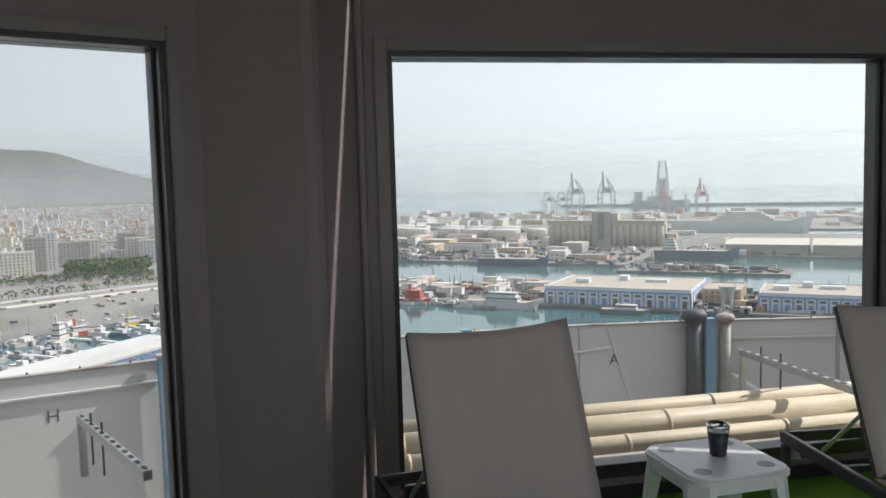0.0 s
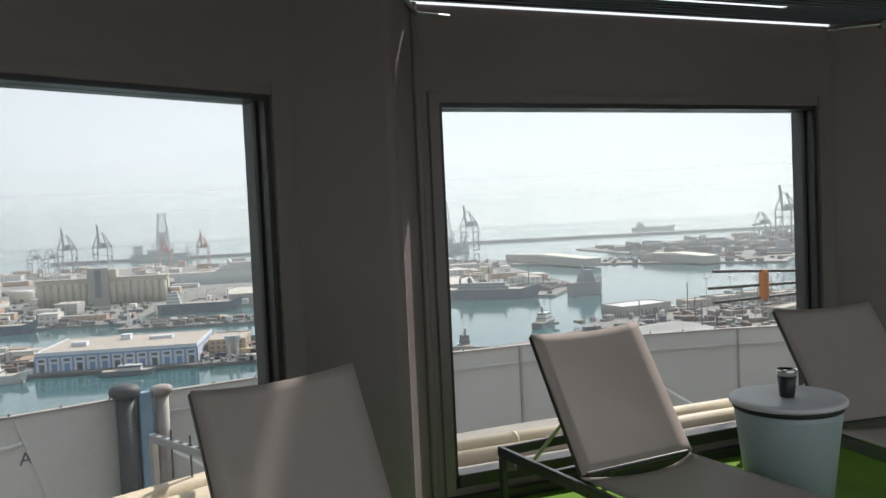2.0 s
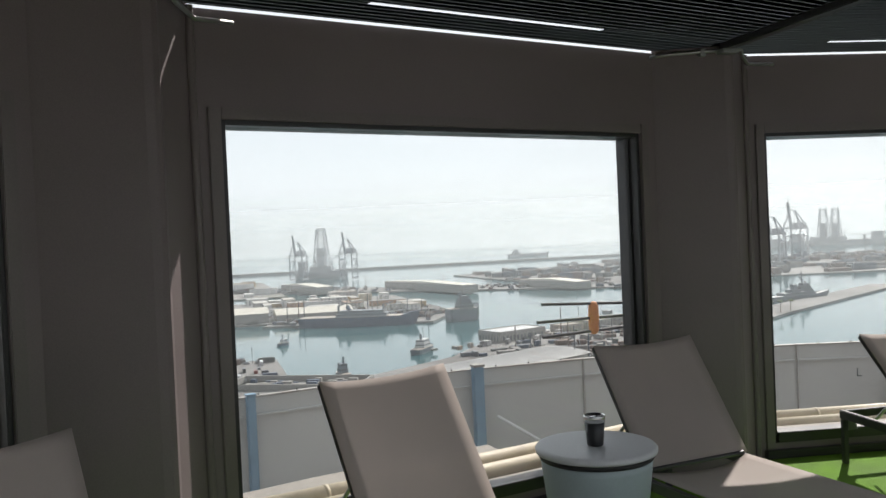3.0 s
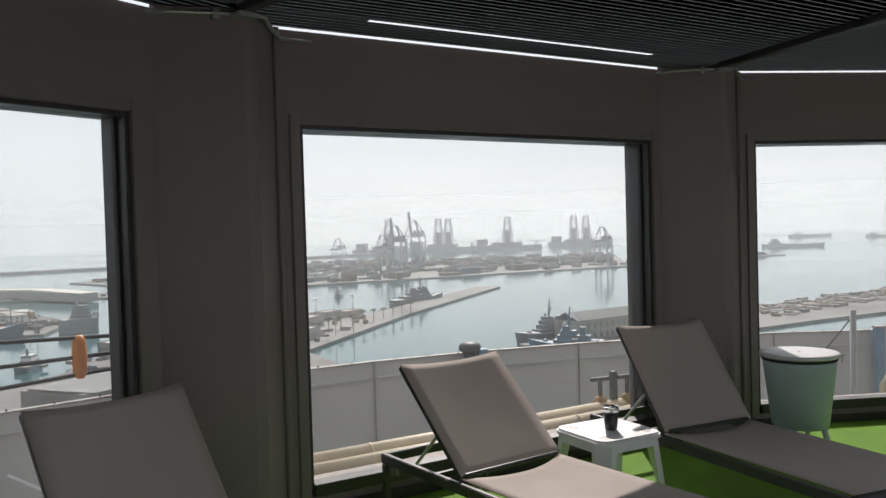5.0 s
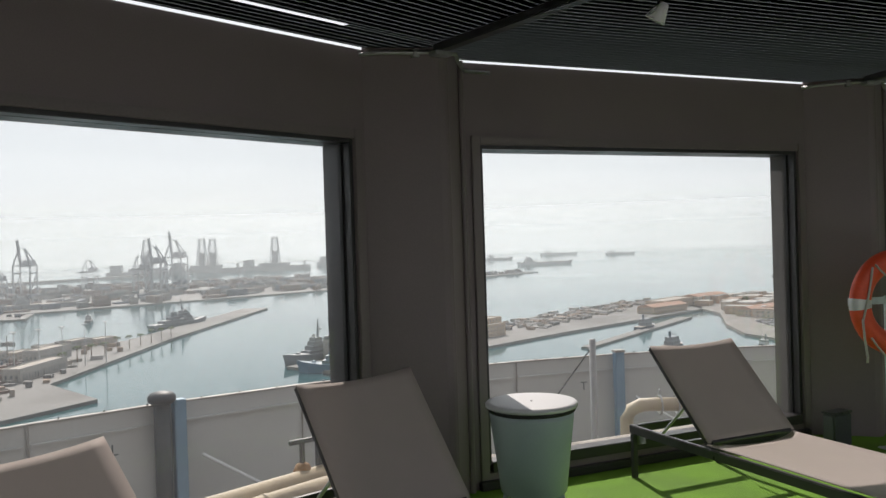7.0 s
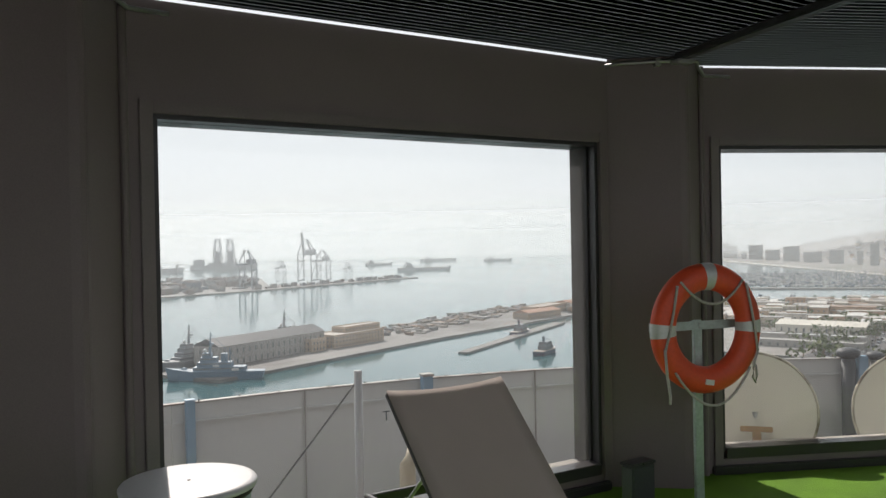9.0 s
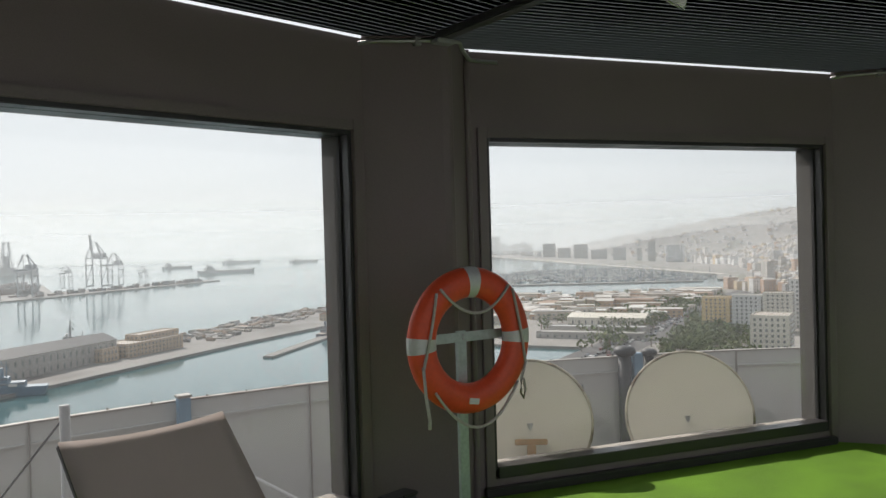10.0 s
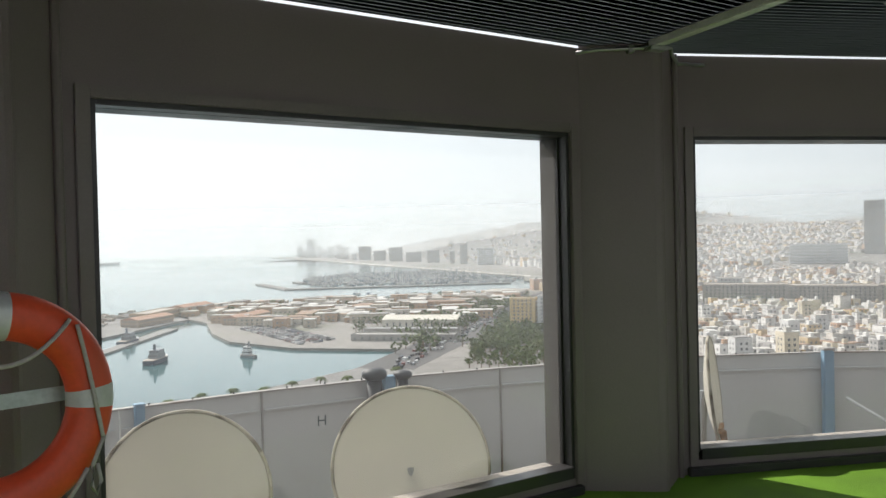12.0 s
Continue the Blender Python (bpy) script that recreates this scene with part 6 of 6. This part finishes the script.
town("northern_town", [(-900, 1000), (-330, 900), (-150, 985), (-120, 1350), (-130, 2600), (-1400, 3400)], 14, (7, 13), (7, 17), .2, 11, "dense pale northern town of flat-roofed houses", win_r=1500)
town("northern_industry", [(-120, 1350), (20, 1250), (120, 1900), (160, 3000), (-800, 4200), (-1300, 3300), (-130, 2600)], 62, (24, 60), (6, 14), .1, 12, "far industrial sheds", win_r=0)
town("bayside_town", [(720, -790), (900, -805), (1000, -1035), (1240, -1200), (1480, -1385), (1900, -1560), (1950, -1690), (1300, -1400), (860, -1110)], 21, (9, 20), (9, 24), -.4, 16, "pale blocks of the bayside town behind the marina")
town("southern_town", [(150, -360), (330, -440), (420, -560), (520, -640), (700, -760), (850, -1100), (980, -1750), (700, -1900), (150, -1500), (120, -900)], 12, (6, 11.5), (5, 13), -.5, 13, "dense pale southern town of flat-roofed houses", win_r=800)
town("southern_slope", [(850, -1100), (1300, -1400), (1900, -1700), (2300, -2600), (1000, -3300), (300, -2700), (700, -1900), (980, -1750)], 18, (7, 15), (4, 10), -.4, 14, "houses climbing the southern slope", lift=lambda x, y: lift_south(x, y) * max(0, min(1, (180 - math.degrees(math.atan2(x, -y)) - 132) / 8)), win_r=0, fill=.75)

# houses climbing the southern hill
def on_hill(x, y):
    q = pose(2250, -2700, 0, 0, 0, -141).inverted() @ Vector((x, y, 0))
    return max(0, hill_z(q.x / 1500, q.y / 500, 165, 7.7) - 3)


town("hill_houses", [(1500, -1560), (2950, -1950), (3300, -2300), (2300, -2950), (1250, -3350), (1050, -2600)], 24, (7, 16), (5, 10), -.6, 15, "pale houses scattered over the southern hill", lift=on_hill, win_r=0, fill=.38)

# goods, huts and small cranes on the eastern docks
hp = Heap()
for poly, n in (([(510, 652), (600, 522), (685, 562), (600, 692)], 130), ([(805, 1180), (1050, 510), (1130, 535), (900, 1220)], 190), (st_rect(-172, -42, 704, 738), 60), (st_rect(-640, -180, 747, 800), 120), ([(430, 345), (640, 335), (690, 300), (560, 250), (400, 250)], 130)):
    xs, ys = [q[0] for q in poly], [q[1] for q in poly]
    k = 0
    while k < n:
        x, y = rng.uniform(min(xs), max(xs)), rng.uniform(min(ys), max(ys))
        if inside(poly, x, y):
            hp.box(x, y, QUAY, rng.uniform(3, 14), rng.uniform(2, 6), rng.uniform(1.2, 4), rng.choice((-.6, .97)) + rng.uniform(-.1, .1), 0)
            if k % 12 == 0:
                hp.box(x, y, QUAY, .6, .6, rng.uniform(12, 24), 0, 0)
            k += 1
hp.build("dock_goods", [M_CONT], "stacked goods, huts and light masts on the docks", "clutter")

# vehicles, trailers, nets and lamp masts on the northern quays
hp = Heap()
for s0, s1, t0, t1, n in ((-440, -180, 502, 588, 420), (-84, -44, 502, 530, 40), (-180, 40, 574, 590, 90), (-640, -185, 748, 905, 520), (-170, 255, 852, 862, 90), (-170, 255, 906, 935, 90), (-172, -42, 702, 740, 90), (-880, -330, 905, 1000, 260)):
    for i in range(n):
        s, t_ = rng.uniform(s0, s1), rng.uniform(t0, t1)
        if -335 < s < -150 and 915 < t_ < 985:
            continue
        x, y = st(s, round(t_ / 9) * 9 + rng.uniform(-1, 1))
        a, kind_ = radians(TA) + rng.choice((0, 0, 1.57)), rng.random()
        if kind_ < .62:
            hp.box(x, y, QUAY + .3, 4.3, 1.8, .75, a, 0)
            hp.box(x, y, QUAY + 1.05, 2.3, 1.6, .6, a, 2)
        elif kind_ < .86:
            hp.box(x, y, QUAY + .4, rng.uniform(6, 13), 2.5, rng.uniform(2, 3.6), a, 1)
        elif kind_ < .93:
            hp.box(x, y, QUAY, .35, .35, rng.uniform(9, 16), a, 2)
        else:
            hp.box(x, y, QUAY, rng.uniform(4, 9), rng.uniform(3, 7), rng.uniform(2.5, 5), a, 3)
hp.build("quay_vehicles", [M_CARS, M_CONT, M_PANE_FAR, M_TOWN], "parked cars, lorries, huts and lamp masts on the quays", "vehicles")

# low scrub and street trees between the northern yards
hp = Heap()
for i in range(150):
    s, t_ = rng.uniform(-900, -180), rng.choice((800, 846, 900, 1004, 1140)) + rng.uniform(-3, 3)
    if -345 < s < -140 and 900 < t_ < 990:
        continue
    x, y = st(s, t_)
    for j in range(9):
        r = rng.uniform(.9, 1.8)
        hp.box(x + rng.uniform(-2, 2), y + rng.uniform(-2, 2), QUAY + rng.uniform(1, 4), r, r, r, rng.uniform(0, 3), 0)
hp.build("yard_trees", [M_LEAF], "dark low trees lining the dock yards", "trees")

# paired trumpet-shaped sculpture on the quay between the sheds
tr = thing("quay_sculpture", pose(*st(-63, 508), QUAY), "pair of pale flared trumpet columns on the quay", "sculpture")
for sx in (-2.2, 2.2):
    part("trumpet", lathe([(0, 0), (1.0, 0), (0.8, 4), (1.1, 9), (1.9, 12), (3.2, 14.5), (3.0, 14.7), (1.7, 12.2), (0, 11.8)], 20), M_WHITE, tr, smooth=True).matrix_local = pose(sx * AX.x, sx * AX.y, 0)

# small craft and pontoons in the western basin
hp = Heap()
for i in range(170):
    x, y = st(rng.uniform(-432, -330), rng.uniform(180, 470))
    s = rng.uniform(.7, 1.6)
    hp.box(x, y, SEA, 9 * s, 2.8 * s, 1.4 * s, rng.choice((-.6, .97)), 0)
    hp.box(x, y, SEA + 1.4 * s, 3.5 * s, 2 * s, 1.3 * s, -.6, 0)
    if i % 3 == 0:
        hp.box(x, y, SEA, .2, .2, rng.uniform(7, 14), 0, 0)
for k in range(7):
    x, y = st(-388, 200 + 40 * k)
    hp.box(x, y, SEA, 100, 2.5, 1.0, radians(TA), 0)
for i in range(70):
    x, y = st(rng.uniform(-430, -180), rng.uniform(486, 497))
    hp.box(x, y, SEA, rng.uniform(7, 14), 3, 2, radians(TA), 0)
    hp.box(x, y, SEA + 2, 4, 2.4, 2, radians(TA), 0)
hp.build("small_boats", [M_BOATS], "small boats moored along pontoons in the basin", "boats")

# slab blocks along the bay
for f, w, h in ((0, 60, 62), (.05, 40, 44), (.09, 70, 78), (.15, 30, 50), (.19, 34, 52), (.24, 42, 48), (.29, 26, 58), (.33, 40, 66), (.39, 22, 40), (.45, 60, 50), (.53, 58, 50), (.61, 62, 48), (.69, 66, 46), (.77, 50, 40), (.84, 20, 56), (.88, 28, 60), (.95, 62, 50)):
    x, y = 3650 - 1900 * f, -1830 + 330 * f
    block("seafront_block", x, y, w * min(.8, .45 + f), 24, h * (1 - .15 * f) * (1.12 if int(f * 12.5) % 2 else .78), -128, M_WHITE if int(f * 100) % 4 == 3 else M_STONE, "far seafront slab block of flats", floors=max(5, int(h / 6)), gap=7, ww=4.5, group="seafront blocks")
shore = part("road_shore", prism([(1190, -1118), (1206, -1106), (1700, -1232), (2478, -1434), (3000, -1574), (3000, -1590), (2478, -1448), (1700, -1246)], QUAY + 0.05, QUAY + 1.0), M_TANK)
tagged(shore, "pale shore road curving along the bay", "road", kind="structure")

# marina: pontoons, hulls and masts
hp = Heap()
MARINA = [(1330, -690), (1125, -965), (1195, -1080), (1680, -1195), (1760, -1020), (1600, -800)]
k = 0
while k < 760:
    x, y = rng.uniform(1100, 1780), rng.uniform(-1200, -680)
    if inside(MARINA, x, y):
        hp.box(x, y, SEA, rng.uniform(8, 15), 3.6, 2, rng.choice((.6, 2.2)), 0)
        hp.box(x, y, SEA + 2, 4, 2.4, 1.3, .6, 0)
        hp.box(x, y, SEA + 2, .3, .3, rng.uniform(9, 18), 0, 0)
        k += 1
for i in range(60):
    hp.box(rng.uniform(880, 990), rng.uniform(-760, -380), SEA, 10, 3, 2, .5, 0)
for i in range(14):
    hp.box(rng.uniform(960, 1100), rng.uniform(-800, -560), SEA, 9, 3, 2.2, rng.uniform(0, 3), 0)
hp.build("marina_boats", [M_BOATS], "crowded white yachts and masts in the marina", "boats")


# trees and palms
def leaf_clumps(hp, x, y, z, r, h, rg, n=26):
    """A crown of many small leaf-shaped sheets set about an uneven outline, over a short trunk."""
    hp.box(x, y, z, r * .14, r * .14, h * .55, 0, 1)
    for k in range(n):
        a, b = rg.uniform(0, 6.28), rg.uniform(-.7, 1)
        rad = r * (0.55 + 0.5 * rg.random()) * math.cos(b * .9)
        c = np.array((x + rad * math.cos(a), y + rad * math.sin(a), z + h * .62 + r * .7 * b))
        u, w = np.array([rg.uniform(-1, 1) for _ in range(3)]), np.array([rg.uniform(-1, 1) for _ in range(3)])
        s = r * .34
        hp.add([c - u * s, c + w * s, c + u * s, c - w * s], ((0, 1, 2, 3),), 0)


rg = random.Random(21)
hp = Heap()
for i in range(260):
    x, y, _ = ppt(rg.uniform(11.8, 16.6), rg.uniform(845, 915), 0)
    leaf_clumps(hp, x, y, QUAY, rg.uniform(3.5, 6), rg.uniform(7, 13), rg)
for i in range(120):
    x, y, _ = ppt(rg.uniform(11.5, 21), rg.uniform(795, 822), 0)
    leaf_clumps(hp, x, y, QUAY, rg.uniform(2, 3.5), rg.uniform(5, 8), rg, 16)
hp.build("park_trees", [M_LEAF, M_BARK], "leafy green park trees before the northern town", "trees")
hp = Heap()
for i in range(420):
    f = rg.random()
    x, y = 440 + 260 * f + rg.uniform(8, 50), -320 - 300 * f - rg.uniform(0, 20)
    x, y = (x - 30, y - 30) if rg.random() < .75 else (x + 20, y + 10)
    leaf_clumps(hp, x, y, QUAY, rg.uniform(2.5, 5), rg.uniform(6, 11), rg, 20)
for i in range(260):
    x, y = rg.uniform(540, 960), rg.uniform(-760, -360)
    if inside(SOUTH, x, y):
        leaf_clumps(hp, x, y, QUAY, rg.uniform(2.5, 4.5), rg.uniform(5, 9), rg, 16)
for i in range(420):
    x, y = rg.uniform(440, 800), rg.uniform(-760, -360)
    if abs((x - 447) * .795 - (y + 294) * -.606) < 75 and abs((x - 447) * .795 - (y + 294) * -.606) > 16:
        leaf_clumps(hp, x, y, QUAY, rg.uniform(2.5, 5), rg.uniform(6, 11), rg, 18)
GARDEN = [(432, -335), (408, -312), (345, -322), (380, -372), (560, -545), (660, -580), (640, -545), (520, -425)]
k = 0
while k < 400:
    x, y = rg.uniform(345, 665), rg.uniform(-585, -310)
    if inside(GARDEN, x, y):
        leaf_clumps(hp, x, y, QUAY, rg.uniform(2, 4), rg.uniform(4, 8), rg, 18)
        k += 1
hp.build("avenue_trees", [M_LEAF, M_BARK], "green trees along the avenue and gardens", "trees")


def palm(x, y, h, turn):
    t = thing("palm_tree", pose(x, y, QUAY, 0, 0, turn), "tall palm with drooping fronds on the promenade", "palm tree", "promenade palms")
    part("trunk", rod((0, 0, 0), (0, 0, h), .38, 10, .28), M_BARK, t)
    bm = bmesh.new()
    rp = random.Random(int(x * 7 + y))
    for k in range(22):
        a = 2 * math.pi * k / 22 + rp.uniform(-.1, .1)
        up = rp.uniform(.1, 1.2)
        prev = None
        for j in range(6):
            f = j / 5
            rad, z = 3.6 * f, h + up * 1.6 * f - 2.6 * f * f
            wd = .55 * math.sin(math.pi * min(1, .15 + .85 * f)) + .03
            c, s = math.cos(a), math.sin(a)
            cur = [bm.verts.new((rad * c - wd * s, rad * s + wd * c, z - .2)), bm.verts.new((rad * c, rad * s, z)), bm.verts.new((rad * c + wd * s, rad * s - wd * c, z - .2))]
            if prev:
                bm.faces.new((prev[0], prev[1], cur[1], cur[0]))
                bm.faces.new((prev[1], prev[2], cur[2], cur[1]))
            prev = cur
    part("crown", bm, M_LEAF, t, "crown of arching green fronds")


PROM = [(230, -90), (386, -92), (430, -190), (455, -262), (425, -285), (330, -240)]
land("ground_promenade", PROM, QUAY + 0.03, "paved promenade below the tower", M_QUAY)
for k in range(9):
    palm(378 + (k * 5 % 3), -118 - 15.5 * k, 10.5 + (k * 7 % 3) * .5, 40 * k)
for k in range(10):
    palm(600 + 19 * k, 262 - 3 * k, 10 + (k * 5 % 3), 50 * k)

# avenue, tree row and craft by the western basin
av = part("road_basin", prism([(-330, 536), (-60, 766), (-53, 757), (-323, 527)], QUAY + 0.06, QUAY + 0.14), M_TANK)
tagged(av, "pale shore avenue behind the western basin", "road", kind="structure")
wall_w = part("wall_basin", prism([(-345, 549), (-75, 779), (-74.5, 778.4), (-344.5, 548.4)], QUAY, QUAY + 1.6), M_WHITE)
tagged(wall_w, "low white wall along the avenue", "wall", kind="structure")
hp = Heap()
for i in range(75):
    x, y = -350 + 3.7 * i + rg.uniform(-1, 1), 560 + 3.15 * i + rg.uniform(-9, 9)
    leaf_clumps(hp, x, y, QUAY, rg.uniform(2, 3.4), rg.uniform(5, 9), rg, 16)
hp.build("avenue_row_trees", [M_LEAF, M_BARK], "row of small trees along the basin avenue", "trees")
for x, y, a, L, hull, lb in ((-122, 524, 40, 15, M_YELLOW, "small yellow harbour barge by the basin quay"), (-146, 500, 35, 20, M_RED_SHIP, "rusty red workboat by the basin quay"), (-108, 534, 40, 18, M_NAVY, "dark pontoon boat by the basin quay"), (-150, 478, 80, 20, M_WHITE, "white tug in the western basin")):
    ship(x, y, a, L, L * .3, 1.8, hull, M_WHITE, lb, aft=False, levels=1 if hull != M_WHITE else 3, masts=1)

# low walled yard at the quay's corner, with stacked boats and gear
yard = thing("quay_yard", pose(304, 366, QUAY, 0, 0, -62), "low walled quay yard with stacked gear", "yard")
for a, b in (((-40, -15, 0), (40, -14, 3.5)), ((-40, 14, 0), (40, 15, 3.5)), ((-40, -14, 0), (-39, 14, 3.5)), ((39, -14, 0), (40, 14, 3.5))):
    part("wall", box(a, b), M_STONE, yard, "low pale yard wall")
for i in range(46):
    x, y = rg.uniform(-34, 34), rg.uniform(-11, 11)
    part("crate", box((x - rg.uniform(1, 4), y - 1.2, .01), (x + rg.uniform(1, 4), y + 1.2, rg.uniform(1, 3)), bevel=0.0), M_STONE if i % 3 else M_NAVY, yard)

# exhibition hall with a pale curved roof
hall = thing("exhibition_hall", pose(380, 276, QUAY, 0, 0, -8), "low hall with a pale curved roof by the quay", "hall")
part("wall", box((-50, -20, 0), (50, 20, 8.5)), M_STONE, hall)
bm = bmesh.new()
prev = None
for k in range(13):
    y = -22 + 44 * k / 12
    z = 8.5 + 2.2 * (1 - (y / 22) ** 2)
    cur = [bm.verts.new((-54 + 0.02 * y * y, y, z)), bm.verts.new((52, y, z))]
    if prev:
        bm.faces.new((prev[0], prev[1], cur[1], cur[0]))
    prev = cur
bmesh.ops.solidify(bm, geom=bm.faces[:], thickness=.5)
part("roof", bm, M_WHITE, hall, "pale membrane roof")

# neighbouring block with a pale roof and solar panels
nb = thing("neighbour_building", pose(-66, 210, -45, 0, 0, 58), "large neighbouring building with pale roof and solar panels", "building")
part("wall", box((-45, -22, -35.5), (45, 22, 0)), M_SHED_WHITE, nb)
part("roof", box((-45.5, -22.5, 0), (45.5, 22.5, .5)), M_STONE, nb)
part("roof_ridge", box((-45, 8, .5), (45, 16, 3)), M_WHITE, nb, "raised white roof strip")
for i in range(14):
    for j in range(3):
        m = pose(-40 + i * 6, -18 + j * 7.6, 1.2, 12, 0, 0)
        part("solar_panel", box((-2.7, -3.2, -.08), (2.7, 3.2, .08), m), M_SOLAR, nb, "dark blue solar panel")

# tower below the room and lamp posts on the quays
shaft = part("wall_tower_shaft", lathe([(12.3, -1.45), (12.3, -4), (11.5, -4.5), (11.5, QUAY)], 60), M_PARAPET)
tagged(shaft, "pale round tower shaft below the roof deck", "wall", kind="structure")
for k in range(8):
    lp = thing("street_lamp", pose(505 + 16 * k, 300 - 9 * k, QUAY), "tall slender harbour lamp post", "street lamp", "harbour lamp posts")
    part("pole", rod((0, 0, 0), (0, 0, 30), .35, 8, .2), M_GALV, lp)
    part("head", box((-1.6, -1.6, 29.6), (1.6, 1.6, 30.2)), M_GALV, lp)
